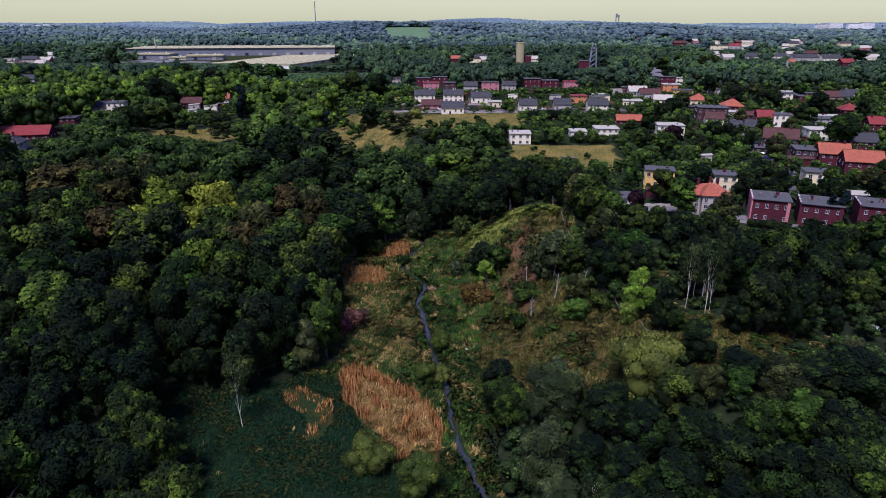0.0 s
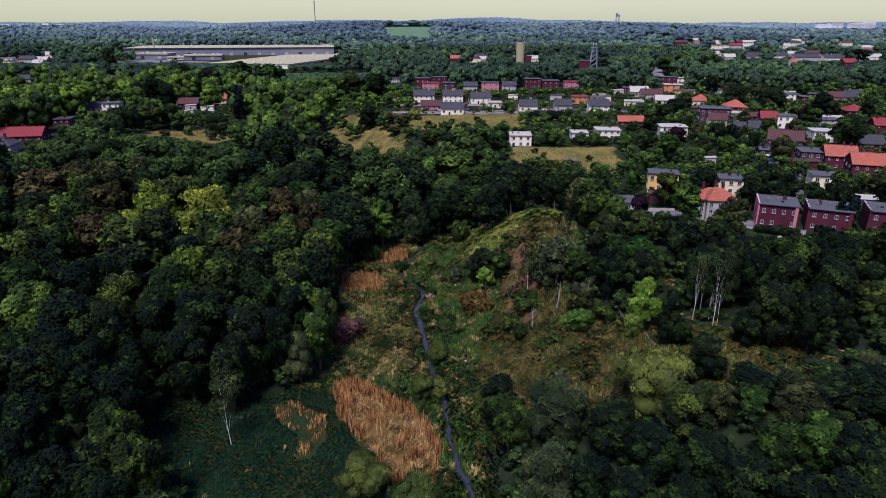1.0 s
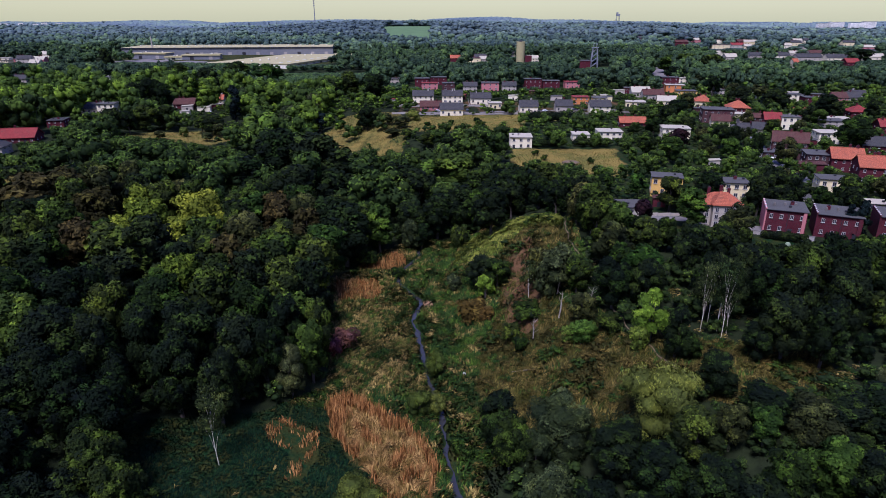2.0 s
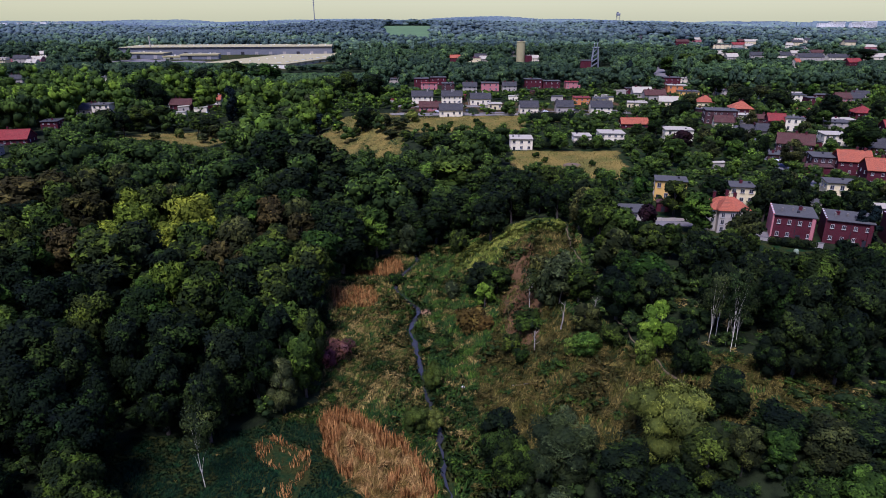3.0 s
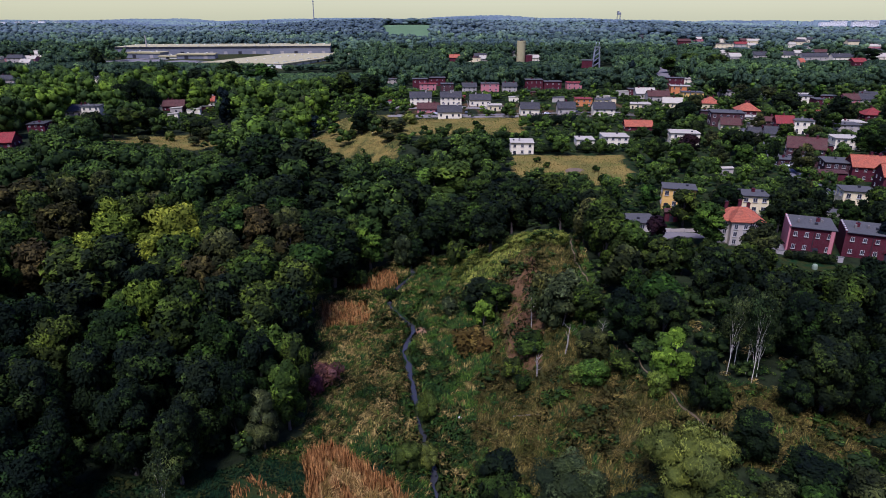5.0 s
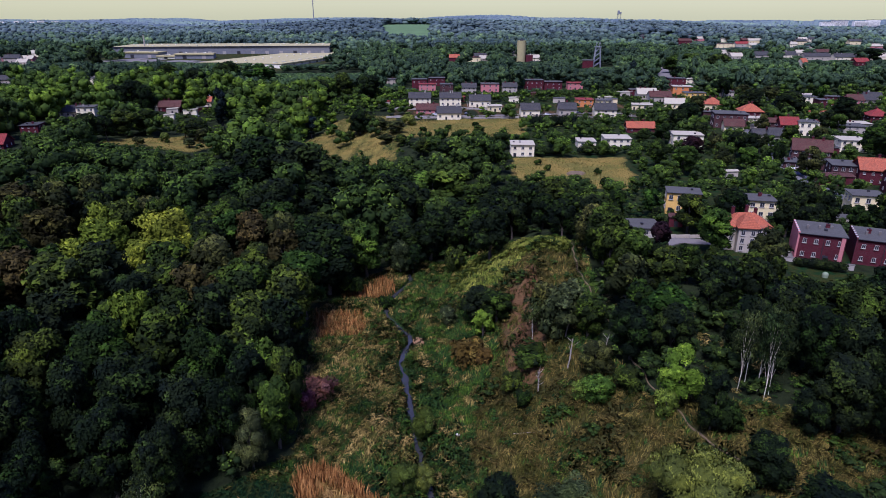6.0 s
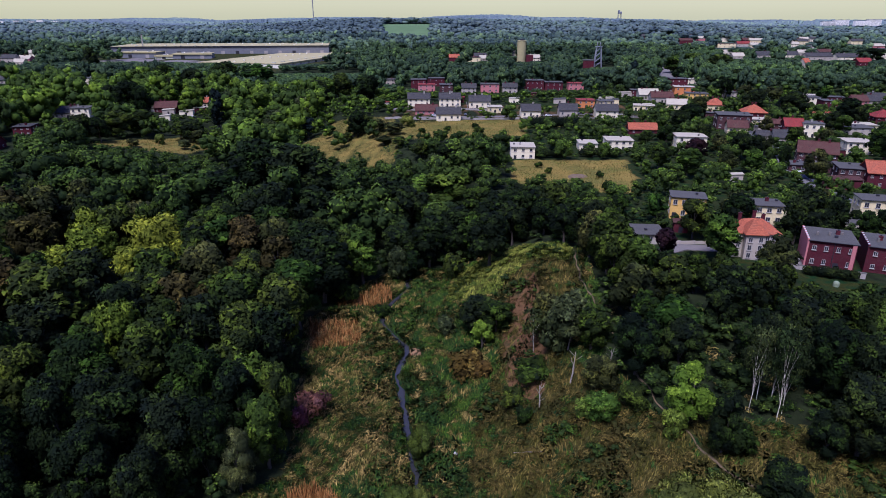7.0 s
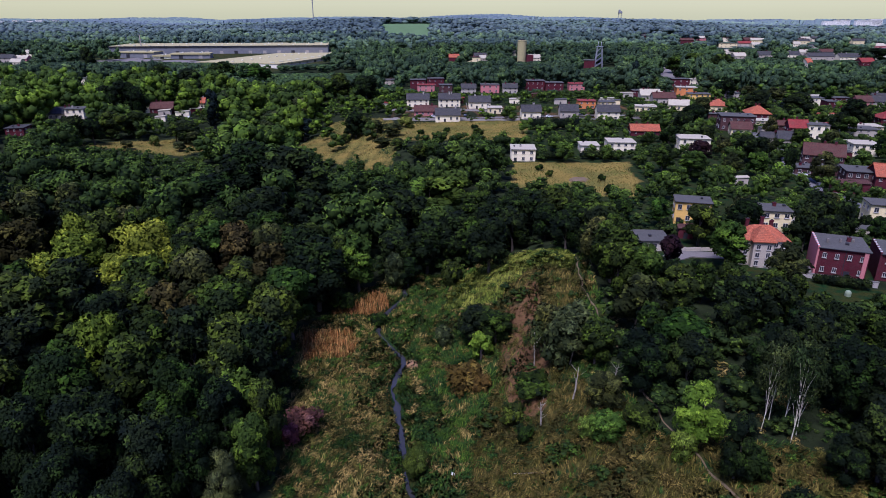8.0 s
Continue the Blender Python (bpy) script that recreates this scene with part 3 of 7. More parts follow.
def variants(kind, fine=False):
    """Trunk and crown meshes of a kind; fine: smaller and more leaf clumps, for trees that the way passes near."""
    key = (kind, fine)
    if key not in VARIANTS:
        h, r, base, count, cards, size, shape, lobe, droop, core, leaf, slim = KINDS[kind]
        made = []
        more, smaller = (4.6, 0.56) if kind in ("willow", "silver", "lime", "green_shrub", "pink_shrub") else (2.4, 0.8)
        for n in range(2 if h < 4 or kind in ("poplar", "spruce", "purple", "lime") else 4 if kind in ("broad", "dark") else 3):
            rng = np.random.default_rng(1000 * len(VARIANTS) + n + 7)
            lobes = lobes_of(rng, h, r, base, count, shape, lobe)
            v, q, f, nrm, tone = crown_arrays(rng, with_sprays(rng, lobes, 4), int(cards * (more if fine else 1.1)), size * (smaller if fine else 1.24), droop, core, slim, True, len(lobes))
            if kind == "birch":
                trunk = tubes_mesh("trunk", limbs_of(rng, lobes, h * 1.1, base, 0.058, 0.008), BIRCH_BARK)
            else:
                trunk = tubes_mesh("trunk", limbs_of(rng, lobes, h, base, 0.028 * h if h > 4 else 0.06), BARK)
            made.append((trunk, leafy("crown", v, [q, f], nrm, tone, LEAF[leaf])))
        VARIANTS[key] = made
    return VARIANTS[key]


def plant(kind, x, y, height=None, radius=None, label=""):
    """One tree or shrub of that kind, standing on the ground at x, y."""
    h, r = KINDS[kind][:2]
    name, words, category = WORDS[kind]
    rng = random.Random(int(x * 131 + y * 977) & 0xFFFFFF)
    trunk, crown = rng.choice(variants(kind, y < 108))
    height, radius = height or h * rng.uniform(0.85, 1.15), radius or r * rng.uniform(0.85, 1.15)
    ob = thing(name, x, y, float(ground_z(x, y)) - 0.1, rng.uniform(0, 360), label or words, category)
    ob.scale = (radius / r, radius / r, height / h)
    under(new("trunk", trunk), ob)
    under(new("crown", crown), ob)
    planted.append((x, y, radius))
    return ob


# ---- land: what grows where ----
MEADOW = [(-24, 40), (-31, 66), (-40, 74), (-52, 80), (-44, 87), (-28, 89), (-19, 98), (-20, 107), (-22, 121), (-24, 133), (-26, 144), (-20, 154), (-15, 164), (-10, 169), (-4, 172), (7, 170), (16, 166), (25, 160), (31, 152), (30, 130), (27, 112), (30, 99), (36, 94), (43, 95), (49, 91), (56, 84), (50, 80), (40, 77), (33, 82), (26, 83), (15, 84), (8, 84), (6, 78), (8, 66), (11, 40)]
SLOPE = [(6, 97), (8, 112), (12, 122), (13, 135), (14, 150), (20, 160), (29, 152), (29, 132), (19, 124), (24, 112), (29, 99), (37, 93), (50, 91), (56, 84), (50, 79), (40, 76), (33, 81), (26, 83), (15, 86)]
FIELD = [(23, 214), (27, 244), (66, 244), (60, 202), (40, 203)]
PASTURE = [(-16, 284), (-16, 332), (62, 335), (66, 318), (40, 312), (36, 284)]
FAR_BANK = [(-64, 300), (-52, 345), (-24, 345), (-12, 300), (-16, 258), (-30, 262), (-42, 280)]
LEFT_FIELD = [(-142, 276), (-112, 312), (-92, 300), (-100, 276)]
FAR_FIELD = [(-170, 1790), (-30, 1790), (-14, 1060), (-92, 1120)]
YARD = [(-405, 810), (-372, 722), (-300, 690), (-215, 605), (-150, 600), (-98, 760), (-100, 862), (-190, 885), (-390, 900)]
LANE = [(43, 147), (45, 166), (58, 168), (68, 158), (86, 149), (84, 143), (66, 147), (56, 146)]
BACK_YARD = [(67, 133), (84, 126), (90, 136), (74, 146)]
NEW_PLOTS = [(-24, 338), (104, 338), (104, 398), (-24, 398)]
ROAD = [(151, 440), (162, 440), (217, 655), (209, 655)]
REED_BIG = [(-17.6, 93.8), (-14.4, 95.7), (-3.6, 87.7), (0.0, 78.0), (-0.6, 71.6), (-6.7, 71.5), (-9.0, 77.0), (-12.4, 79.3), (-16.8, 88.6)]
REED_MID = [(-25.0, 142.3), (-14.8, 144.6), (-13.5, 138.3), (-14.3, 134.3), (-22.0, 131.1)]
REED_FAR = [(-20.7, 151.2), (-14.9, 157.1), (-12.3, 162.6), (-9.7, 160.6), (-8.6, 155.9), (-11.3, 151.5), (-15.6, 151.5)]
REED_SMALL = [(-26.5, 87), (-23, 88), (-18.0, 86), (-16.8, 80), (-18, 74.5), (-20, 74.5), (-21, 80), (-24.5, 83)]
OPEN = [MEADOW, FIELD, PASTURE, FAR_BANK, LEFT_FIELD, FAR_FIELD, YARD, ROAD, LANE, BACK_YARD]
BARE = [(13, 112), (18, 110), (22, 130), (20, 143), (15, 141), (13, 128)]
TRACK_Y = (78, 82, 85, 89.3, 92.8, 95, 98.6, 103, 105.4, 110.4, 121, 131, 134.8, 140.5, 150)
TRACK_X = (40, 37, 34.7, 33.1, 33.0, 32.3, 31.0, 31.0, 30.0, 30.4, 28.8, 27.8, 27.7, 28.1, 29.8)


LOW_GROUND = [(5, 78), (5, 96), (36, 96), (56, 90), (56, 80), (40, 76), (30, 80), (18, 81)]


def wooded(x, y):
    free = np.zeros(np.shape(x), bool)
    for poly in OPEN:
        free |= inside(poly, x, y)
    return ~free


def spaced(lo, hi, fine_lo, fine_hi, fine, growth):
    """Grid lines: even from fine_lo to fine_hi, then wider and wider to both ends."""
    mid_part = list(np.arange(fine_lo, fine_hi + fine / 2, fine))
    up, s = [fine_hi], fine
    while up[-1] < hi:
        s *= growth
        up.append(up[-1] + s)
    down, s = [fine_lo], fine
    while down[-1] > lo:
        s *= growth
        down.append(down[-1] - s)
    return np.array(down[:0:-1] + mid_part + up[1:])


def ground():
    xs = spaced(-4200, 4200, -14, 10, 0.55, 1.05)
    ys = spaced(-400, 5000, 62, 172, 1.0, 1.045)
    gx, gy = np.meshgrid(xs, ys)
    x, y = gx.ravel(), gy.ravel()
    verts = np.stack([x, y, ground_z(x, y)], 1)
    nx = len(xs)
    i = (np.arange(len(ys) - 1)[:, None] * nx + np.arange(nx - 1)[None]).ravel()
    me = mesh_of("ground", verts, [np.stack([i, i + 1, i + nx + 1, i + nx], 1)], GROUND, True)
    rough = wave(x * 1.7, y * 1.7) + 0.6 * wave(x * 4.1 + 9, y * 3.7)
    straw = (0.52 + 0.3 * rough) * inside(SLOPE, x, y) + (0.62 + 0.3 * rough) * (inside(FIELD, x, y) | inside(PASTURE, x, y)) + (0.5 + 0.45 * rough) * inside(FAR_BANK, x, y) + 0.7 * inside(LEFT_FIELD, x, y)
    straw += (0.5 + 0.2 * rough) * inside([(9, 150), (14, 146), (24, 156), (20, 162), (12, 163)], x, y) - 0.3 * inside([(20, 140), (30, 138), (31, 152), (24, 158)], x, y)
    d = x - brook_x(y)
    straw += (0.34 + 0.3 * rough) * ((d > -19) & (d < -1) & (y > 96) & (y < 150)) + (0.25 + 0.2 * rough) * ((d > 3) & (d < 14) & (y > 96) & (y < 128))
    for poly in (REED_BIG, REED_MID, REED_FAR):
        straw += 0.45 * inside(poly, x, y)
    earth = (0.62 + 0.25 * rough) * inside(BARE, x, y)
    earth += (0.4 + 0.2 * rough) * inside([(44, 92), (55, 85), (52, 81), (42, 86)], x, y) + 0.3 * inside(YARD, x, y) + (0.35 + 0.3 * rough) * inside(NEW_PLOTS, x, y) + 0.15 * inside(BACK_YARD, x, y)
    earth += 1.0 * (((x + 2.6) / 1.0) ** 2 + ((y - 132.4) / 1.3) ** 2 < 1) + 0.7 * (((x - 45) / 2.5) ** 2 + ((y - 222) / 3) ** 2 < 1)
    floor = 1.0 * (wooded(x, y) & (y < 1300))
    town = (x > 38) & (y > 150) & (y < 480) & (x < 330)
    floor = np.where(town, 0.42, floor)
    hay = 0.7 * (inside(FIELD, x, y) | inside(PASTURE, x, y)) + (0.5 + 0.3 * rough) * inside(FAR_BANK, x, y) + 0.6 * inside(LEFT_FIELD, x, y)
    layer = me.attributes.new("cover", "FLOAT_COLOR", "POINT")
    layer.data.foreach_set("color", np.stack([straw, earth, floor, hay], 1).astype(np.float32).ravel())
    tagged(new("ground", me), "rough grass, marsh, dry slopes and woodland floor", "ground", kind="structure")


ground()


def crop_field():
    """The far green field between the woods."""
    (ax, ay), (bx, by), (cx, cy), (dx, dy) = FAR_FIELD
    u, v = [g.ravel() for g in np.meshgrid(np.linspace(0, 1, 12), np.linspace(0, 1, 50))]
    x = (dx + (ax - dx) * v) * (1 - u) + (cx + (bx - cx) * v) * u
    y = (dy + (ay - dy) * v) * (1 - u) + (cy + (by - cy) * v) * u
    i = (np.arange(49)[:, None] * 12 + np.arange(11)[None]).ravel()
    me = mesh_of("field", np.stack([x, y, ground_z(x, y) + 0.5], 1), [np.stack([i, i + 1, i + 13, i + 12], 1)], CROP, True)
    tagged(new("field", me), "bright green crop field between far woods", "field", kind="structure")


crop_field()


def brook():
    ys = np.arange(45, 168, 0.8)
    cx = brook_x(ys)
    cx = np.convolve(np.pad(cx, 2, mode="edge"), np.ones(5) / 5, "valid")
    half = np.interp(ys, (100, 122), (0.38, 0.52)) + 0.17 * np.sin(ys * 0.7) + 0.12 * np.sin(ys * 1.9) - 0.2 * (np.sin(ys * 0.31 + 1) > 0.35)
    cx = cx + 0.22 * np.sin(ys * 0.9) + 0.12 * np.sin(ys * 2.1)
    z = np.interp(ys, (150, 260), (1.5, 5)) - 0.42
    left, right = np.stack([cx - half, ys, z], 1), np.stack([cx + half, ys, z], 1)
    n = len(ys)
    i = np.arange(n - 1)
    me = mesh_of("water", np.concatenate([left, right]), [np.stack([i, i + n, i + n + 1, i + 1], 1)], WATER, True)
    tagged(new("water", me), "narrow winding brook with dark reflecting water", "brook", kind="structure")


brook()


def footpath():
    """A narrow trodden path up the slope, draped just over the grass roots."""
    ys = np.arange(78, 150, 0.5)
    cx = np.interp(ys, TRACK_Y, TRACK_X)
    cx = np.convolve(np.pad(cx, 4, mode="edge"), np.ones(9) / 9, "valid") + 0.12 * np.sin(ys * 1.3)
    half = 0.10 + 0.03 * np.sin(ys * 0.8)
    rows = [np.stack([cx + k * half, ys, ground_z(cx + k * half, ys) + up], 1) for k, up in ((-1.25, -0.02), (-0.8, 0.08), (0.8, 0.08), (1.25, -0.02))]
    n = len(ys)
    i = np.arange(n - 1)
    quads = np.concatenate([np.stack([i + a * n, i + (a + 1) * n, i + (a + 1) * n + 1, i + a * n + 1], 1) for a in range(3)])
    tagged(new("path", mesh_of("path", np.concatenate(rows), [quads], TRODDEN, True)), "narrow trodden earth footpath up the slope", "footpath", kind="structure")


footpath()


def strip(name, points, width, material, label, category):
    """A paved strip along points, draped a little over the ground, with kerb thickness."""
    pts = [np.array(p, float) for p in points]
    line = []
    for a, b in zip(pts, pts[1:]):
        steps = max(2, int(np.linalg.norm(b - a) / 4))
        line += [a + (b - a) * k / steps for k in range(steps)]
    line.append(pts[-1])
    line = np.array(line)
    way = np.gradient(line, axis=0)
    side = np.stack([way[:, 1], -way[:, 0]], 1)
    side /= np.linalg.norm(side, axis=1, keepdims=True)
    rows = []
    for off, up in ((-0.5, -0.5), (-0.5, 0.12), (0.5, 0.12), (0.5, -0.5)):
        p = line + side * off * width
        z = np.maximum.reduce([ground_z(*(line + side * k * width).T) for k in (-0.5, 0, 0.5)])
        rows.append(np.stack([p[:, 0], p[:, 1], z + up], 1))
    n = len(line)
    i = np.arange(n - 1)
    quads = np.concatenate([np.stack([i + a * n, i + 1 + a * n, i + 1 + (a + 1) * n, i + (a + 1) * n], 1) for a in range(3)])
    return tagged(new(name, mesh_of(name, np.concatenate(rows), [quads], material)), label, category, kind="structure")


# ---- buildings ----
WALL_WORDS = {"red_brick": "red brick", "sooty_brick": "sooty dark brick", "pink_plaster": "pinkish plastered", "white_plaster": "white plastered", "cream_plaster": "cream plastered", "yellow_plaster": "yellow plastered", "orange_plaster": "orange plastered", "grey_plaster": "grey plastered"}
ROOF_WORDS = {"orange_tiles": "orange tile", "red_tiles": "red tile", "brown_tiles": "brown tile", "slate_roof": "dark slate", "grey_roofing_felt": "grey felt", "pale_roofing_sheet": "pale sheet"}
WINDOWS = {}
# view past gardens and fields: x, y, clear radius, width kept low in front, height
sites = [(43, 214, 0, 38, 0), (12, 294, 0, 46, 0), (-30, 290, 0, 26, 0), (-55, 1010, 0, 80, 0), (-118, 279, 0, 44, 0), (-243, 690, 0, 240, 0), (-120, 590, 0, 90, 0), (186, 560, 0, 12, 0), (85, 716, 4, 14, 0), (150, 648, 12, 30, 0), (-110, 340, 0, 12, 0), (-143, 366, 0, 30, 0), (77, 138.5, 0, 13, 0), (53, 157, 0, 14, 0)]


def grid_frame(xs, zs, holes, y0, y1):
    """One connected frame: cells of a grid without the holes, with thickness."""
    bm = bmesh.new()
    vs = [[bm.verts.new((x, y1, z)) for z in zs] for x in xs]
    faces = [bm.faces.new((vs[i][k], vs[i + 1][k], vs[i + 1][k + 1], vs[i][k + 1])) for i in range(len(xs) - 1) for k in range(len(zs) - 1) if (i, k) not in holes]
    made = bmesh.ops.extrude_face_region(bm, geom=faces)
    for v in made["geom"]:
        if isinstance(v, bmesh.types.BMVert):
            v.co.y = y0
    bmesh.ops.recalc_face_normals(bm, faces=bm.faces)
    return bm


def mesh_from(name, bm, material):
    me = bpy.data.meshes.new(name)
    bm.to_mesh(me)
    bm.free()
    me.materials.append(material)
    return me


def window_meshes(w, h):
    key = (round(w, 1), round(h, 1))
    if key not in WINDOWS:
        w, h = key
        WINDOWS[key] = (
            mesh_from("window", grid_frame((-w / 2, -w / 2 + 0.05, -0.02, 0.02, w / 2 - 0.05, w / 2), (0, 0.05, h - 0.05, h), ((1, 1), (3, 1)), -0.08, 0.02), FRAME_WHITE),
            mesh_from("pane", boxes_bm((-w / 2 + 0.05, -0.03, 0.05, w / 2 - 0.05, 0.01, h - 0.05)), GLASS),
            mesh_from("sill", boxes_bm((-w / 2 - 0.1, -0.18, -0.1, w / 2 + 0.1, 0.03, -0.004)), CONCRETE),
        )
    return WINDOWS[key]


def add_window(parent, x, y, z, turn, w, h):
    frame_me, pane_me, sill_me = window_meshes(w, h)
    ob = under(new("window", frame_me), parent, x, y, z, turn)
    under(new("pane", pane_me), ob)
    under(new("sill", sill_me), ob)


def house(x, y, turn, w, d, h, roof, wall, cover, storeys, columns, label=""):
    """A house whose front middle stands at x, y; its depth goes away from the valley."""
    rng = random.Random(int(x * 37 + y * 101))
    words = {1: "single-storey", 2: "two-storey", 3: "three-storey"}[storeys]
    shape = {"flat": "flat", "gable": "gabled", "hip": "hipped"}[roof]
    label = label or f"{words} {WALL_WORDS[wall.name]} house with {shape} {ROOF_WORDS[cover.name]} roof"
    z = float(min(ground_z(x, y), ground_z(x, y + d)))
    ob = thing("house", x, y, z, turn, label, "house", "houses of the town")
    sites.append((x, y + d / 2, max(w, d) * 0.55, w, h))
    rise = {"flat": 0, "gable": 0.29 * d, "hip": 0.34 * min(w, d)}[roof]
    if roof == "gable":
        bm = bmesh.new()
        lo = [bm.verts.new(p) for p in ((-w / 2, 0, -1), (w / 2, 0, -1), (w / 2, d, -1), (-w / 2, d, -1))]
        up = [bm.verts.new(p) for p in ((-w / 2, 0, h), (w / 2, 0, h), (w / 2, d, h), (-w / 2, d, h))]
        a, b = bm.verts.new((-w / 2, d / 2, h + rise - 0.05)), bm.verts.new((w / 2, d / 2, h + rise - 0.05))
        for f in ((lo[0], lo[1], up[1], up[0]), (lo[2], lo[3], up[3], up[2]), (lo[1], lo[2], up[2], b, up[1]), (lo[3], lo[0], up[0], a, up[3])):
            bm.faces.new(f)
        part("wall", bm, wall, ob)
        o, s, t = 0.45, rise / (d / 2), 0.22
        bm = bmesh.new()
        prof = [(-o, h - o * s + 0.02), (d / 2, h + rise + 0.02), (d + o, h - o * s + 0.02), (d + o, h - o * s + t), (d / 2, h + rise + t), (-o, h - o * s + t)]
        e0 = [bm.verts.new((-w / 2 - 0.35, py, pz)) for py, pz in prof]
        e1 = [bm.verts.new((w / 2 + 0.35, py, pz)) for py, pz in prof]
        for f in ((0, 1, 4, 5), (1, 2, 3, 4)):
            bm.faces.new([e0[k] for k in f])
            bm.faces.new([e1[k] for k in f[::-1]])
        for n in range(6):
            k = (n + 1) % 6
            bm.faces.new((e0[n], e0[k], e1[k], e1[n]))
        bmesh.ops.recalc_face_normals(bm, faces=bm.faces)
        roof_ob = part("roof", bm, cover, ob)
        part("ridge", boxes_bm((-w / 2 - 0.36, d / 2 - 0.14, h + rise + t - 0.06, w / 2 + 0.36, d / 2 + 0.14, h + rise + t + 0.1), bevel=0.04), cover, roof_ob)
    elif roof == "hip":
        part("wall", boxes_bm((-w / 2, 0, -1, w / 2, d, h)), wall, ob)
        o = 0.5
        bm = bmesh.new()
        half = max(w - d, 0.4) / 2 if w > d else 0.2
        ring0 = [bm.verts.new(p) for p in ((-w / 2 - o, -o, h), (w / 2 + o, -o, h), (w / 2 + o, d + o, h), (-w / 2 - o, d + o, h))]
        ring1 = [bm.verts.new((v.co.x, v.co.y, h + 0.16)) for v in ring0]
        a, b = bm.verts.new((-half, d / 2, h + rise + 0.3)), bm.verts.new((half, d / 2, h + rise + 0.3))
        bm.faces.new(ring0[::-1])
        for n in range(4):
            k = (n + 1) % 4
            bm.faces.new((ring0[n], ring0[k], ring1[k], ring1[n]))
        for f in ((ring1[0], ring1[1], b, a), (ring1[1], ring1[2], b), (ring1[2], ring1[3], a, b), (ring1[3], ring1[0], a)):
            bm.faces.new(f)
        bmesh.ops.recalc_face_normals(bm, faces=bm.faces)
        part("roof", bm, cover, ob)
    else:
        part("wall", boxes_bm((-w / 2, 0, -1, w / 2, d, h)), wall, ob)
        roof_ob = part("roof", boxes_bm((-w / 2 - 0.25, -0.3, h + 0.003, w / 2 + 0.25, d + 0.25, h + 0.2), bevel=0.03), cover, ob)
        part("gutter", boxes_bm((-w / 2 - 0.25, -0.42, h + 0.02, w / 2 + 0.25, -0.305, h + 0.14), bevel=0.03), DARK_TRIM, roof_ob)
        for n in range(max(1, int(w / 6))):
            vx, vy = rng.uniform(-0.4, 0.4) * w, rng.uniform(0.3, 0.8) * d
            part("roof_vent", boxes_bm((vx - 0.3, vy - 0.3, h + 0.2, vx + 0.3, vy + 0.3, h + 0.65), bevel=0.05), DARK_TRIM, roof_ob)
    for n in range((1 + (w > 9)) if roof != "flat" else int(rng.random() < 0.45)):
        cx, cy = rng.uniform(-0.35, 0.35) * w, d * rng.uniform(0.42, 0.7)
        top = h + rise + 0.9
        chimney = part("chimney", boxes_bm((cx - 0.35, cy - 0.3, h - 0.2, cx + 0.35, cy + 0.3, top), (cx - 0.42, cy - 0.37, top, cx + 0.42, cy + 0.37, top + 0.12)), BRICK if wall.name != "white_plaster" else CONCRETE, ob)
        part("chimney_pot", boxes_bm((cx - 0.16, cy - 0.16, top + 0.12, cx + 0.16, cy + 0.16, top + 0.4), bevel=0.04), DARK_TRIM, chimney)
    tall = h / storeys
    wh = min(1.3, tall * 0.46)
    ww = min(1.0, w / columns * 0.5)
    if wall.name == "red_brick":
        ww, wh = ww * 0.7, wh * 0.76
    door = rng.randrange(columns)
    for s in range(storeys):
        sill = s * tall + tall * 0.34
        for c in range(columns):
            wx = -w / 2 + (c + 0.5) * w / columns
            if s == 0 and c == door:
                part("door", boxes_bm((wx - 0.5, -0.06, 0, wx + 0.5, 0.04, min(2.05 / UNIT, tall * 0.8)), bevel=0.02), DARK_TRIM, ob, "dark front door")
                continue
            add_window(ob, wx, 0, sill, 0, ww, wh)
        if y < 330:
            side = -1 if x > 0 else 1
            for wy in (0.3, 0.7):
                add_window(ob, side * w / 2, wy * d, sill, 90 * side, ww, wh)
    return ob


house(79.6, 144.7, -22, 8.4, 9, 5.7, "flat", BRICK, FELT, 2, 4)
house(90.3, 141.9, -24, 8.9, 9, 5.3, "flat", BRICK, FELT, 2, 4)
house(102.9, 138.8, -24, 9.4, 9, 5.5, "flat", BRICK, FELT, 2, 4)
house(77.7, 166.7, -10, 6.3, 6, 6.6, "flat", CREAM_WALL, FELT, 3, 3)
house(63.4, 177.8, -15, 8.2, 6, 5.4, "flat", YELLOW_WALL, FELT, 2, 4)
house(47.7, 160.1, -4, 8.6, 7, 2.2, "flat", GREY_WALL, FELT, 1, 4)
house(108.8, 175.4, -15, 7.4, 6, 5.4, "flat", CREAM_WALL, FELT, 2, 3)
house(113.0, 161.5, -12, 7.0, 5, 2.4, "flat", GREY_WALL, PALE_FELT, 1, 3)
house(132.4, 207.5, -18, 9.4, 9, 4.6, "gable", BRICK, ORANGE_TILE, 2, 4)
house(132.2, 191.7, -18, 10.7, 9, 5.1, "gable", BRICK, ORANGE_TILE, 2, 4)
house(129.1, 237.3, -25, 12.0, 10, 4.3, "gable", DARK_BRICK, BROWN_TILE, 2, 5)
house(126.3, 212.6, -18, 8.3, 9, 4.7, "flat", DARK_BRICK, FELT, 2, 4)
house(155.6, 256.0, -10, 9.2, 9, 4.2, "flat", WHITE_WALL, PALE_FELT, 2, 4)
house(157.4, 290.3, -15, 7.8, 8, 5.7, "flat", WHITE_WALL, FELT, 2, 3)
house(150.9, 293.3, -15, 7.2, 9, 4.2, "gable", BRICK, RED_TILE, 2, 3)
house(128.3, 296.0, -15, 7.9, 8, 3.2, "gable", CREAM_WALL, BROWN_TILE, 1, 3)
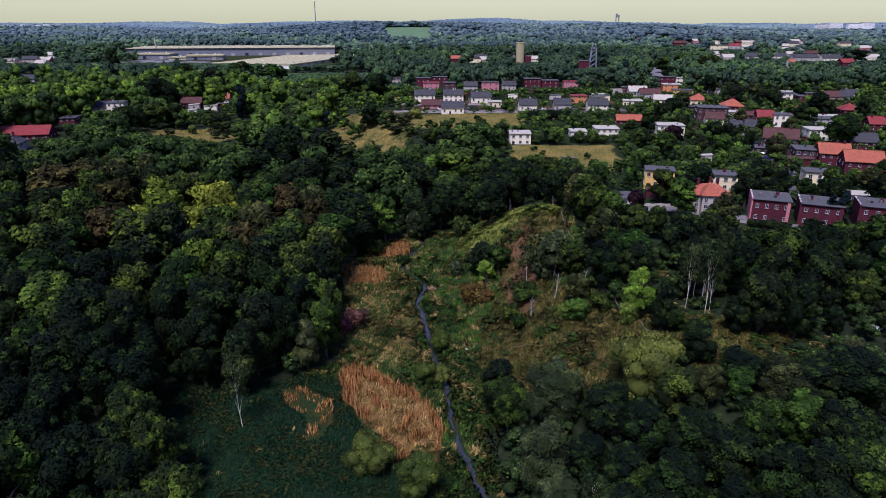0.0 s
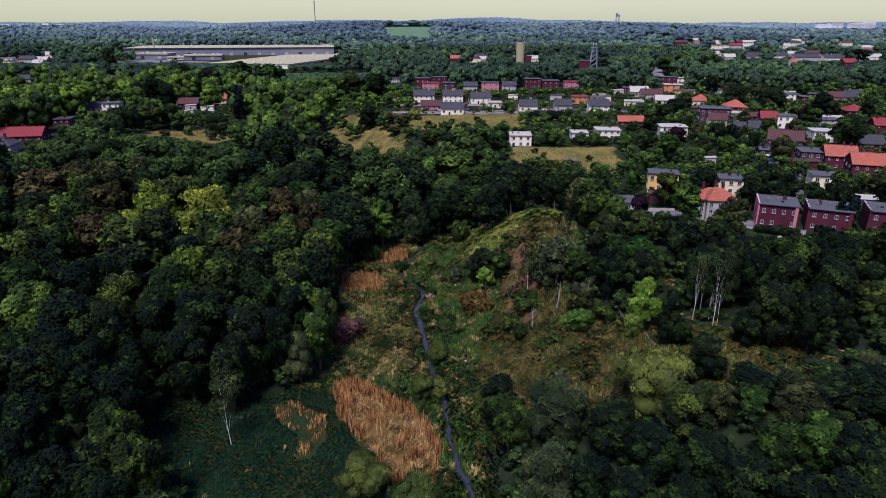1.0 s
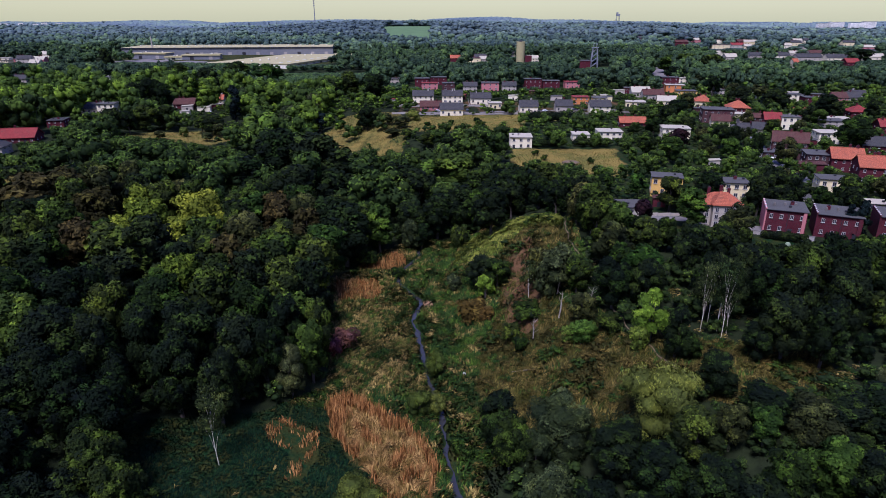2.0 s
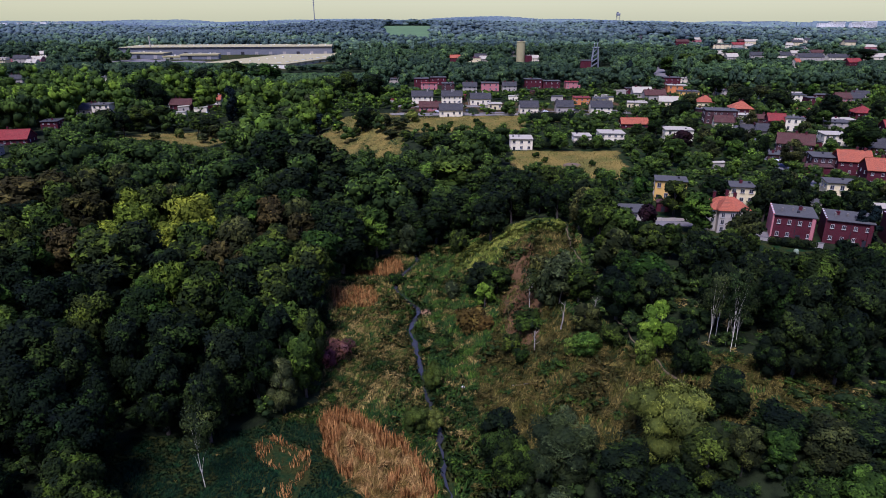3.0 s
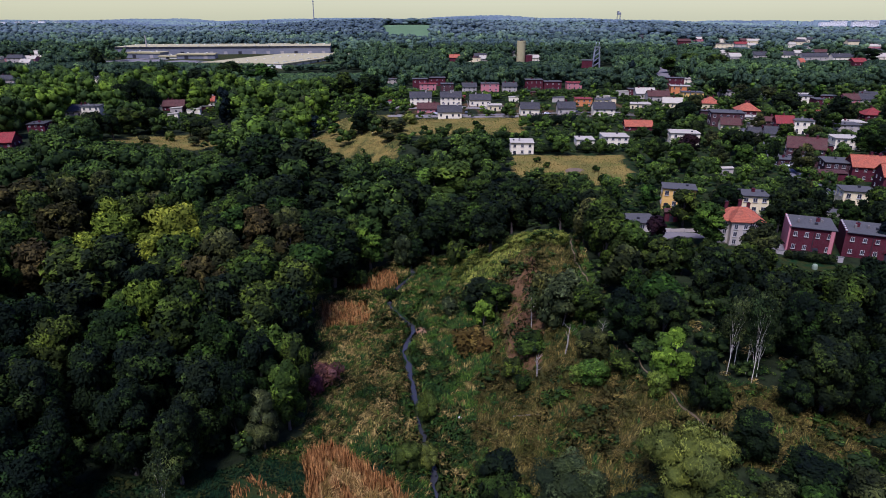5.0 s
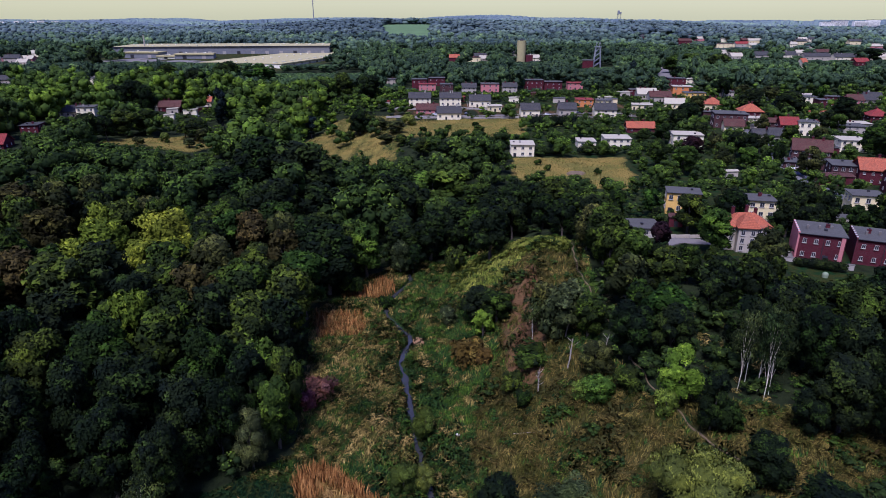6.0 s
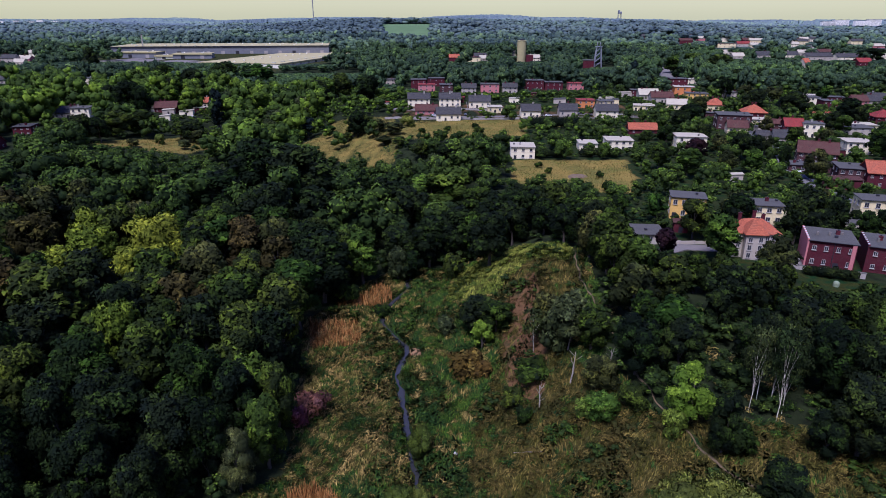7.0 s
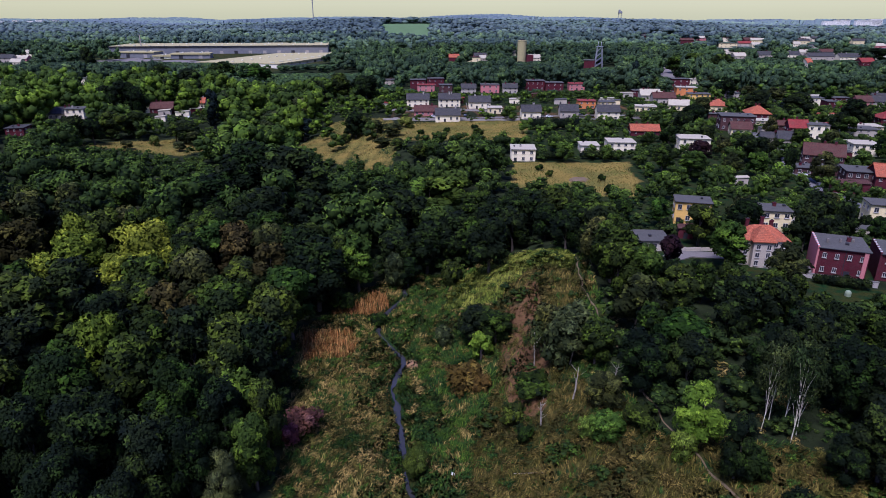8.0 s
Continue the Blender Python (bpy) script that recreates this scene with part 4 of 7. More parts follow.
house(131.9, 308.0, -14, 14.0, 11, 6.6, "flat", DARK_BRICK, FELT, 2, 5)
house(152.3, 331.4, -14, 10.5, 10, 4.1, "hip", BRICK, ORANGE_TILE, 2, 4)
house(96.2, 263.0, -8, 11.0, 9, 5.0, "flat", WHITE_WALL, PALE_FELT, 2, 3)
house(88.3, 296.8, -5, 11.8, 7, 2.1, "gable", BRICK, ORANGE_TILE, 1, 3)
house(69.5, 263.5, -4, 9.9, 9, 3.6, "flat", WHITE_WALL, PALE_FELT, 2, 4)
house(153.9, 408.1, -10, 12.4, 9, 4.2, "flat", YELLOW_WALL, FELT, 2, 4)
house(155.5, 433.3, -10, 12.1, 9, 5.2, "flat", ORANGE_WALL, PALE_FELT, 2, 3)
house(161.3, 460.7, -8, 11.4, 9, 7.9, "flat", BRICK, FELT, 3, 3)
house(126.6, 412.7, -6, 11.4, 10, 3.2, "gable", GREY_WALL, PALE_FELT, 1, 3)
house(131.1, 401.4, -6, 12.5, 9, 3.1, "gable", GREY_WALL, BROWN_TILE, 1, 3)
house(83.6, 340.4, -4, 10.8, 9, 3.9, "gable", WHITE_WALL, SLATE, 2, 3)
house(92.6, 378.9, -4, 8.0, 9, 3.6, "flat", CREAM_WALL, FELT, 2, 3)
house(209.7, 323.2, -10, 8.5, 9, 3.1, "hip", BRICK, RED_TILE, 2, 3)
house(213.2, 393.8, -8, 11.5, 10, 4.1, "flat", WHITE_WALL, FELT, 2, 4)
house(215.7, 377.6, -8, 7.6, 9, 4.0, "flat", BRICK, FELT, 2, 3)
house(233.9, 380.3, -8, 7.9, 9, 3.6, "gable", PINK_WALL, BROWN_TILE, 2, 3)
house(244.6, 385.2, -8, 7.6, 9, 3.4, "gable", GREY_WALL, SLATE, 2, 3)
house(196.4, 279.9, -14, 9.6, 9, 3.0, "gable", BRICK, RED_TILE, 2, 3)
house(160.3, 236.5, -16, 10.4, 9, 3.0, "gable", BRICK, SLATE, 2, 4)
house(180.1, 295.9, -10, 11.8, 10, 2.9, "flat", GREY_WALL, FELT, 2, 4)
house(135.5, 272.5, -16, 6.3, 8, 2.9, "gable", GREY_WALL, SLATE, 1, 3)
house(148.9, 320.3, -12, 9.1, 8, 2.6, "flat", CREAM_WALL, PALE_FELT, 2, 3)
house(148.4, 367.3, -12, 9.9, 9, 3.2, "hip", CREAM_WALL, ORANGE_TILE, 1, 3)
house(204.9, 414.6, -8, 7.0, 8, 3.2, "flat", GREY_WALL, FELT, 2, 2)
house(181.6, 422.6, -8, 8.6, 8, 3.3, "flat", GREY_WALL, FELT, 2, 3)
house(-11.0, 383.8, 2, 12.3, 9, 4.3, "gable", WHITE_WALL, SLATE, 2, 4)
house(6.4, 385.4, 2, 12.0, 9, 4.4, "gable", WHITE_WALL, SLATE, 2, 4)
house(22.8, 379.0, 0, 11.8, 9, 3.6, "gable", WHITE_WALL, SLATE, 1, 4)
house(5.2, 332.4, 2, 11.7, 9, 3.2, "gable", WHITE_WALL, SLATE, 1, 4)
house(-6.0, 353.0, 2, 11.4, 8, 2.2, "gable", PINK_WALL, BROWN_TILE, 1, 4)
house(29.9, 361.1, 0, 7.4, 8, 2.8, "flat", CREAM_WALL, PALE_FELT, 1, 3)
house(46.2, 342.2, -1, 9.5, 9, 3.6, "gable", WHITE_WALL, SLATE, 1, 3)
house(65.4, 345.1, -3, 8.9, 9, 3.6, "gable", GREY_WALL, SLATE, 1, 3)
house(81.4, 378.5, -4, 9.3, 9, 4.0, "flat", ORANGE_WALL, RED_TILE, 2, 3)
house(-14.2, 465.0, 2, 10.3, 9, 6.8, "flat", BRICK, FELT, 2, 3)
house(-8.5, 455.4, 2, 11.3, 8, 4.3, "flat", PINK_WALL, RED_TILE, 2, 3)
house(-2.6, 487.8, 2, 12.1, 9, 5.4, "flat", BRICK, FELT, 2, 3)
house(-35.9, 496.3, 3, 7.0, 8, 3.8, "flat", GREY_WALL, FELT, 2, 2)
house(4.6, 450.5, 2, 8.4, 9, 5.0, "flat", DARK_BRICK, FELT, 2, 2)
house(19.3, 445.4, 0, 9.5, 8, 3.5, "gable", GREY_WALL, SLATE, 2, 3)
house(33.4, 449.2, 0, 11.9, 9, 5.4, "flat", PINK_WALL, FELT, 2, 3)
house(46.4, 447.2, 0, 9.5, 8, 3.5, "gable", GREY_WALL, SLATE, 2, 3)
house(64.8, 463.7, -1, 12.3, 9, 6.4, "flat", BRICK, FELT, 2, 4)
house(77.4, 461.1, -1, 11.8, 9, 5.5, "flat", BRICK, FELT, 2, 3)
house(93.0, 464.1, -2, 10.2, 9, 4.4, "flat", PINK_WALL, RED_TILE, 2, 3)
house(30.8, 246.9, -3, 8.3, 9, 4.3, "flat", WHITE_WALL, PALE_FELT, 2, 3)
house(57.3, 262.2, -4, 6.8, 8, 2.6, "flat", WHITE_WALL, PALE_FELT, 1, 2)
house(14.7, 717.5, 0, 11.9, 10, 4.8, "gable", BRICK, ORANGE_TILE, 1, 2)
house(35.2, 712.8, 0, 13.1, 10, 4.8, "flat", CREAM_WALL, BROWN_TILE, 1, 2)
house(200.6, 404.8, -8, 7.5, 9, 4.4, "flat", WHITE_WALL, PALE_FELT, 2, 3)
house(185.4, 499.6, -8, 7.4, 8, 3.7, "flat", WHITE_WALL, PALE_FELT, 2, 2)
house(187.9, 306.9, -10, 14.0, 9, 2.4, "flat", CREAM_WALL, PALE_FELT, 1, 4)
house(123.1, 428.9, -6, 5.0, 8, 3.9, "flat", BRICK, FELT, 2, 2)
house(-174.3, 258.6, 12, 18.5, 10, 2.4, "gable", BRICK, RED_TILE, 1, 8)
house(-165.8, 234.3, 12, 8.6, 9, 3.0, "hip", GREY_WALL, SLATE, 2, 3)
house(-176.7, 294.7, 12, 7.0, 9, 3.4, "flat", BRICK, SLATE, 2, 3)
house(-183.7, 339.2, 10, 10.1, 9, 2.7, "gable", GREY_WALL, SLATE, 1, 4)
house(-174.9, 336.9, 10, 8.4, 9, 5.0, "flat", WHITE_WALL, FELT, 2, 3)
house(-147.1, 369.4, 10, 11.3, 9, 2.9, "gable", BRICK, BROWN_TILE, 1, 4)
house(-136.8, 394.9, 8, 6.8, 8, 2.8, "gable", WHITE_WALL, ORANGE_TILE, 1, 2)
house(-246.8, 479.0, 8, 6.0, 8, 4.5, "flat", WHITE_WALL, FELT, 2, 2)
house(-314.6, 483.0, 10, 12.4, 9, 2.9, "gable", GREY_WALL, SLATE, 2, 3)
house(-456.8, 679.1, 10, 15.1, 10, 5.1, "flat", WHITE_WALL, PALE_FELT, 2, 3)
house(-432.4, 677.1, 10, 14.0, 10, 4.5, "gable", GREY_WALL, SLATE, 2, 3)
house(414.7, 739.7, 0, 27.8, 12, 4.3, "gable", GREY_WALL, SLATE, 1, 5)
house(447.2, 740.7, 0, 24.6, 12, 3.7, "gable", WHITE_WALL, SLATE, 1, 5)
house(419.9, 668.9, 0, 13.5, 12, 3.9, "gable", BRICK, RED_TILE, 1, 3)
house(349.5, 645.3, 0, 5.1, 12, 4.9, "gable", WHITE_WALL, ORANGE_TILE, 1, 2)
house(411.4, 971.1, 0, 26.1, 15, 6.4, "flat", CREAM_WALL, BROWN_TILE, 2, 4)
house(334.2, 757.4, 0, 13.2, 12, 3.2, "gable", GREY_WALL, PALE_FELT, 1, 3)
house(374.5, 782.3, 0, 15.7, 12, 3.3, "gable", GREY_WALL, SLATE, 1, 3)
house(407.4, 783.4, 0, 15.0, 12, 3.3, "gable", WHITE_WALL, SLATE, 1, 3)
house(493.0, 748.6, 0, 27.4, 12, 3.7, "gable", WHITE_WALL, PALE_FELT, 1, 4)
house(448.4, 1158.3, 0, 16.2, 10, 4.6, "gable", PINK_WALL, PALE_FELT, 2, 3)
house(556.4, 852.7, -6, 14.6, 10, 3.6, "gable", GREY_WALL, SLATE, 1, 3)
house(667.1, 1083.5, -6, 20.6, 10, 4.1, "gable", GREY_WALL, SLATE, 2, 3)
house(386.4, 1063.6, 4, 21.1, 10, 6.0, "gable", BRICK, BROWN_TILE, 1, 3)
house(535.8, 967.9, 0, 11.2, 10, 4.5, "flat", GREY_WALL, SLATE, 2, 3)
house(607.9, 937.6, -6, 17.2, 10, 5.1, "gable", PINK_WALL, PALE_FELT, 1, 3)
house(522.8, 995.3, 0, 11.3, 10, 4.3, "gable", WHITE_WALL, PALE_FELT, 2, 3)
house(572.2, 1065.3, 4, 17.2, 10, 5.0, "gable", CREAM_WALL, SLATE, 1, 3)
house(505.3, 1107.9, 4, 19.1, 10, 4.7, "gable", BRICK, BROWN_TILE, 2, 3)
house(598.2, 1110.6, -6, 13.9, 10, 6.0, "gable", GREY_WALL, PALE_FELT, 1, 3)
house(581.4, 1093.6, 4, 15.1, 10, 4.4, "gable", WHITE_WALL, BROWN_TILE, 2, 3)
house(466.1, 818.2, 4, 17.4, 10, 4.3, "gable", GREY_WALL, BROWN_TILE, 1, 3)
house(476.6, 1131.3, -6, 18.3, 10, 6.2, "flat", WHITE_WALL, BROWN_TILE, 2, 3)
house(438.4, 818.9, -6, 10.0, 10, 3.5, "gable", GREY_WALL, PALE_FELT, 1, 3)
house(354.0, 1181.9, 4, 13.8, 10, 6.2, "gable", BRICK, SLATE, 2, 3)
house(516.3, 1103.9, 0, 21.9, 10, 4.3, "gable", CREAM_WALL, PALE_FELT, 1, 3)
house(630.2, 1139.7, 0, 11.4, 10, 5.4, "gable", WHITE_WALL, SLATE, 2, 3)
house(660.0, 1065.9, 0, 22.1, 10, 5.4, "gable", CREAM_WALL, SLATE, 1, 3)
house(452.7, 974.0, -6, 11.2, 10, 4.5, "gable", CREAM_WALL, PALE_FELT, 2, 3)
house(438.3, 1192.0, 0, 14.7, 10, 5.7, "gable", GREY_WALL, SLATE, 1, 3)
house(347.6, 820.9, -6, 10.4, 10, 3.3, "gable", WHITE_WALL, PALE_FELT, 2, 3)
house(449.4, 1000.9, 0, 20.0, 10, 4.9, "gable", GREY_WALL, RED_TILE, 1, 3)
house(390.7, 814.8, 0, 10.7, 10, 3.8, "flat", GREY_WALL, BROWN_TILE, 2, 3)
house(519.5, 797.5, -6, 7.8, 10, 4.6, "flat", CREAM_WALL, SLATE, 1, 3)
house(-424.4, 688.0, 0, 12.6, 10, 3.0, "gable", PINK_WALL, PALE_FELT, 2, 3)
house(-456.8, 753.6, 0, 10.6, 10, 4.1, "gable", WHITE_WALL, PALE_FELT, 1, 3)
house(-467.6, 862.4, 0, 16.1, 10, 4.6, "flat", WHITE_WALL, SLATE, 2, 3)
house(-451.8, 693.9, 4, 12.6, 10, 3.4, "flat", PINK_WALL, SLATE, 1, 3)
house(-448.3, 671.1, 4, 7.0, 10, 3.3, "flat", CREAM_WALL, SLATE, 2, 3)
house(-404.0, 647.5, 4, 9.7, 10, 2.5, "gable", WHITE_WALL, PALE_FELT, 1, 3)
house(90.7, 804.0, 4, 16.8, 10, 3.7, "gable", WHITE_WALL, SLATE, 2, 3)
house(44.6, 754.1, 4, 14.9, 10, 3.6, "gable", PINK_WALL, SLATE, 1, 3)
house(100.3, 723.3, 4, 12.3, 10, 4.1, "gable", WHITE_WALL, PALE_FELT, 2, 3)
house(46.1, 725.4, 4, 8.5, 10, 3.0, "gable", GREY_WALL, PALE_FELT, 1, 3)
house(131.9, 425.6, -14, 11.8, 8.0, 3.2, "flat", GREY_WALL, PALE_FELT, 1, 4)
house(110.2, 368.1, -14, 10.8, 8.0, 2.6, "flat", CREAM_WALL, PALE_FELT, 1, 4)
house(128.6, 370.5, -14, 10.3, 8.0, 3.0, "gable", CREAM_WALL, PALE_FELT, 1, 3)
house(220.0, 406.5, -14, 13.9, 8.0, 3.4, "flat", GREY_WALL, PALE_FELT, 2, 5)
house(131.9, 278.2, -14, 7.0, 5.6, 2.8, "gable", GREY_WALL, SLATE, 1, 2)
house(147.9, 302.0, -14, 5.3, 5.0, 3.6, "gable", DARK_BRICK, BROWN_TILE, 2, 2)
house(259.2, 404.5, -14, 9.4, 7.5, 3.0, "gable", WHITE_WALL, SLATE, 1, 3)
house(119.6, 228.1, -14, 8.1, 6.5, 2.4, "flat", DARK_BRICK, FELT, 1, 3)
house(123.2, 338.9, -14, 7.0, 5.6, 2.4, "flat", GREY_WALL, FELT, 1, 2)
house(136.6, 341.8, -14, 7.1, 5.7, 2.8, "flat", DARK_BRICK, FELT, 1, 2)
house(231.2, 398.1, -14, 9.0, 7.2, 3.6, "flat", BRICK, FELT, 2, 3)


def hip_roof(bm, x0, y0, x1, y1, z, rise, ridge):
    """A hipped roof with thick eaves over a rectangle; ridge: half the length of its ridge along x."""
    mx, my = (x0 + x1) / 2, (y0 + y1) / 2
    lo = [bm.verts.new((x, y, z)) for x, y in ((x0, y0), (x1, y0), (x1, y1), (x0, y1))]
    up = [bm.verts.new((v.co.x, v.co.y, z + 0.16)) for v in lo]
    a, b = bm.verts.new((mx - ridge, my, z + rise)), bm.verts.new((mx + ridge, my, z + rise))
    bm.faces.new(lo[::-1])
    for n in range(4):
        k = (n + 1) % 4
        bm.faces.new((lo[n], lo[k], up[k], up[n]))
    for f in ((up[0], up[1], b, a), (up[1], up[2], b), (up[2], up[3], a, b), (up[3], up[0], a)):
        bm.faces.new(f)
    bmesh.ops.recalc_face_normals(bm, faces=bm.faces)
    return bm


def orange_villa():
    """The tall grey house with a cross-hipped orange roof and a bay that stands out in front."""
    x, y = 67.6, 151.0
    ob = thing("house", x, y, float(ground_z(x, y)), -8, "three-storey grey plastered villa with cross-hipped orange tile roof", "house", "houses of the town")
    sites.append((x, y + 3.5, 5.5, 9.2, 5.4))
    part("wall", boxes_bm((-4.4, 0, -1, 4.4, 7, 5.3)), GREY_WALL, ob)
    part("bay", boxes_bm((-2.6, -1.6, -1, 1.2, -0.003, 5.5)), GREY_WALL, ob)
    part("roof", hip_roof(bmesh.new(), -4.8, -0.4, 4.8, 7.4, 5.304, 2.3, 1.6), ORANGE_TILE, ob)
    part("bay_roof", hip_roof(bmesh.new(), -3.0, -2.0, 1.6, 3.2, 5.52, 3.0, 0.15), ORANGE_TILE, ob)
    part("cornice", boxes_bm((-4.6, -0.12, 5.08, 4.6, -0.003, 5.3)), FRAME_WHITE, ob)
    for cx, cy, top in ((-2.6, 4.4, 8.4), (0.4, 5.0, 8.7), (2.0, 4.2, 8.3)):
        chimney = part("chimney", boxes_bm((cx - 0.32, cy - 0.26, 5.4, cx + 0.32, cy + 0.26, top), (cx - 0.38, cy - 0.32, top, cx + 0.38, cy + 0.32, top + 0.1)), BRICK, ob)
        part("chimney_pot", boxes_bm((cx - 0.14, cy - 0.14, top + 0.1, cx + 0.14, cy + 0.14, top + 0.34), bevel=0.04), DARK_TRIM, chimney)
    for z in (0.55, 2.25, 3.95):
        for wx in (-1.7, 0.3):
            add_window(ob, wx, -1.6, z, 0, 0.8, 1.1)
        for wx in (-3.5, 2.1, 3.4):
            add_window(ob, wx, 0, z, 0, 0.8, 1.1)
        for wy in (1.6, 3.6, 5.4):
            add_window(ob, -4.4, wy, z, -90, 0.8, 1.1)


orange_villa()


# ---- industry and landmarks far off ----
def warehouse(x, y, turn, w, d, h, wall, cover, label, trim=True):
    ob = thing("warehouse", x, y, float(ground_z(x, y)) - 1, turn, label, "warehouse", "warehouses of the logistics park")
    part("wall", boxes_bm((0, 0, -4, w, d, h)), wall, ob)
    roof = part("roof", boxes_bm((-0.5, -0.5, h + 0.003, w + 0.5, d + 0.5, h + 0.5), bevel=0.1), cover, ob)
    part("fascia", boxes_bm((-0.6, -0.75, h - 0.9, w + 0.6, -0.51, h + 0.45)), DARK_TRIM if trim else cover, roof)
    n = int(w / 16)
    for k in range(n):
        u = (k + 0.5) * w / n
        part("skylight", boxes_bm((u - 1.0, d * 0.1, h + 0.5, u + 1.0, d * 0.1 + 4, h + 1.3), bevel=0.1), SHED_ROOF, roof)
        part("loading_door", boxes_bm((u - 2, -0.12, 0.8, u + 2, 0.05, 4.6)), DARK_TRIM if k % 4 == 0 else CONCRETE, ob)
        part("roof_vent", boxes_bm((u - 0.7, d * 0.6, h + 0.5, u + 0.7, d * 0.6 + 1.5, h + 1.6), bevel=0.1), SHED_WALL, roof)


warehouse(-385, 790, 9, 250, 85, 10, SHED_GREY, SHED_PALE, "very long grey warehouse with a pale flat roof and dark eaves")
warehouse(-152, 640, 75, 205, 88, 5, SHED_WALL, SHED_PALE, "broad cream warehouse with a pale flat roof", False)
warehouse(-351, 743, -6, 40, 20, 7, SHED_GREY, SHED_PALE, "low grey industrial hall with flat roof", False)
warehouse(-310, 733, -4, 20, 14, 4, SHED_WALL, SHED_PALE, "low pale industrial hall with flat roof", False)
warehouse(-288, 727, 10, 40, 18, 6, SHED_GREY, SHED_PALE, "low grey industrial hall with pale roof", False)
strip("road", [(157, 430), (162, 475), (186, 556), (214, 655)], 11, PAVING, "straight pale asphalt street through the town", "road")
strip("pavement", [(-340, 712), (-290, 690), (-235, 665), (-180, 655)], 55, PAVING, "wide pale paved yard between the warehouses", "yard")
strip("road", [(47, 152), (55, 157.5), (63, 156.5), (72, 149.5), (84, 146.5)], 3.6, PAVING, "narrow paved lane beside the brick houses", "road")
strip("road", [(113, 190), (114.5, 220), (120, 240), (127, 256), (135, 290), (140, 330)], 4.2, ASPHALT, "small asphalt street between the houses", "road")
strip("road", [(-22, 345), (0, 344), (30, 346), (60, 352), (100, 356)], 3.5, PAVING, "pale access road to the new houses", "road")


def ring_bm(profile, sides=20):
    """A bmesh turned round the z axis from (radius, z) pairs."""
    bm = bmesh.new()
    rows = [[bm.verts.new((r * math.cos(2 * math.pi * k / sides), r * math.sin(2 * math.pi * k / sides), z)) for k in range(sides)] for r, z in profile]
    for a, b in zip(rows, rows[1:]):
        for k in range(sides):
            j = (k + 1) % sides
            bm.faces.new((a[k], a[j], b[j], b[k]))
    bm.faces.new(rows[0][::-1])
    bm.faces.new(rows[-1])
    return bm


def silo():
    x, y = 85, 716
    ob = thing("silo", x, y, float(ground_z(x, y)), 0, "tall weathered round concrete silo tower above the trees", "silo")
    part("shaft", ring_bm([(4.6, -2), (4.6, 20.5), (4.8, 20.6), (4.8, 21.4), (4.5, 21.5)]), SHED_PALE, ob)
    part("cap", ring_bm([(2.0, 21.5), (2.0, 22.6), (1.2, 22.9)]), DARK_TRIM, ob)
    part("annex", boxes_bm((5, -4, -2, 12, 4, 7)), BRICK, ob, "red brick annex")


silo()


def beams(*pairs, r=0.3):
    bm = bmesh.new()
    for a, b, *rr in pairs:
        a, b = Vector(a), Vector(b)
        rad = rr[0] if rr else r
        m = Matrix.Translation((a + b) / 2) @ (b - a).to_track_quat("Z", "Y").to_matrix().to_4x4()
        bmesh.ops.create_cone(bm, cap_ends=True, segments=6, radius1=rad, radius2=rad, depth=(b - a).length, matrix=m)
    return bm


def headframe():
    x, y = 150, 648
    ob = thing("mine_headframe", x, y, float(ground_z(x, y)), -8, "steel lattice mine headframe beside a red brick hall", "headframe")
    for sx in (-1, 1):
        for sy in (-1, 1):
            part("leg", beams(((sx * 3.6, sy * 3.6, -1), (sx * 2.0, sy * 2.0, 19)), r=0.6), STEEL, ob)
    for k in range(4):
        z0, z1 = 1 + k * 4.5, 5.5 + k * 4.5
        r0, r1 = 3.6 - 0.08 * z0, 3.6 - 0.08 * z1
        for sx in (-1, 1):
            part("brace", beams(((sx * r0, -r0, z0), (sx * r1, r1, z1)), r=0.32), STEEL, ob)
            part("brace", beams(((-r0, sx * r0, z0), (r1, sx * r1, z1)), r=0.32), STEEL, ob)
    part("platform", boxes_bm((-3.2, -3.2, 19, 3.2, 3.2, 19.5)), STEEL, ob)
    for sx in (-1.4, 1.4):
        wheel = ring_bm([(2.3, -0.15), (2.3, 0.15)], 18)
        bmesh.ops.transform(wheel, matrix=pose(sx, 0, 21.6, 0, 90, 0), verts=wheel.verts)
        part("sheave", wheel, STEEL, ob)
    part("hall", boxes_bm((-14, -6, -2, -4, 6, 7)), BRICK, ob, "red brick hall")
    part("hall_roof", boxes_bm((-14.4, -6.4, 7.004, -3.6, 6.4, 7.5), bevel=0.1), FELT, ob)


headframe()


def radio_mast():
    x, y = -462, 2400
    ob = thing("radio_mast", x, y, float(ground_z(x, y)), 0, "thin tall radio mast on the horizon", "mast")
    part("shaft", ring_bm([(1.9, -5), (1.5, 60), (1.1, 86)], 8), STEEL, ob)
    for z in (66, 74, 82):
        part("antenna", ring_bm([(2.6, z), (2.6, z + 3)], 10), STEEL, ob)


radio_mast()


def far_tower():
    x, y = 632, 2400
    z = float(ground_z(x, y))
    ob = thing("water_tower", x, y, z, 0, "blocky tower on legs standing on the horizon", "tower")
    for sx in (-6, 6):
        for sy in (-6, 6):
            part("leg", beams(((sx, sy, -3), (sx * 0.8, sy * 0.8, 32)), r=0.8), STEEL, ob)
    part("tank", boxes_bm((-6, -6, 32, 6, 6, 40), bevel=0.6), STEEL, ob)
    part("top_house", boxes_bm((-6, -4, 40, 0, 4, 45), bevel=0.3), STEEL, ob)


far_tower()


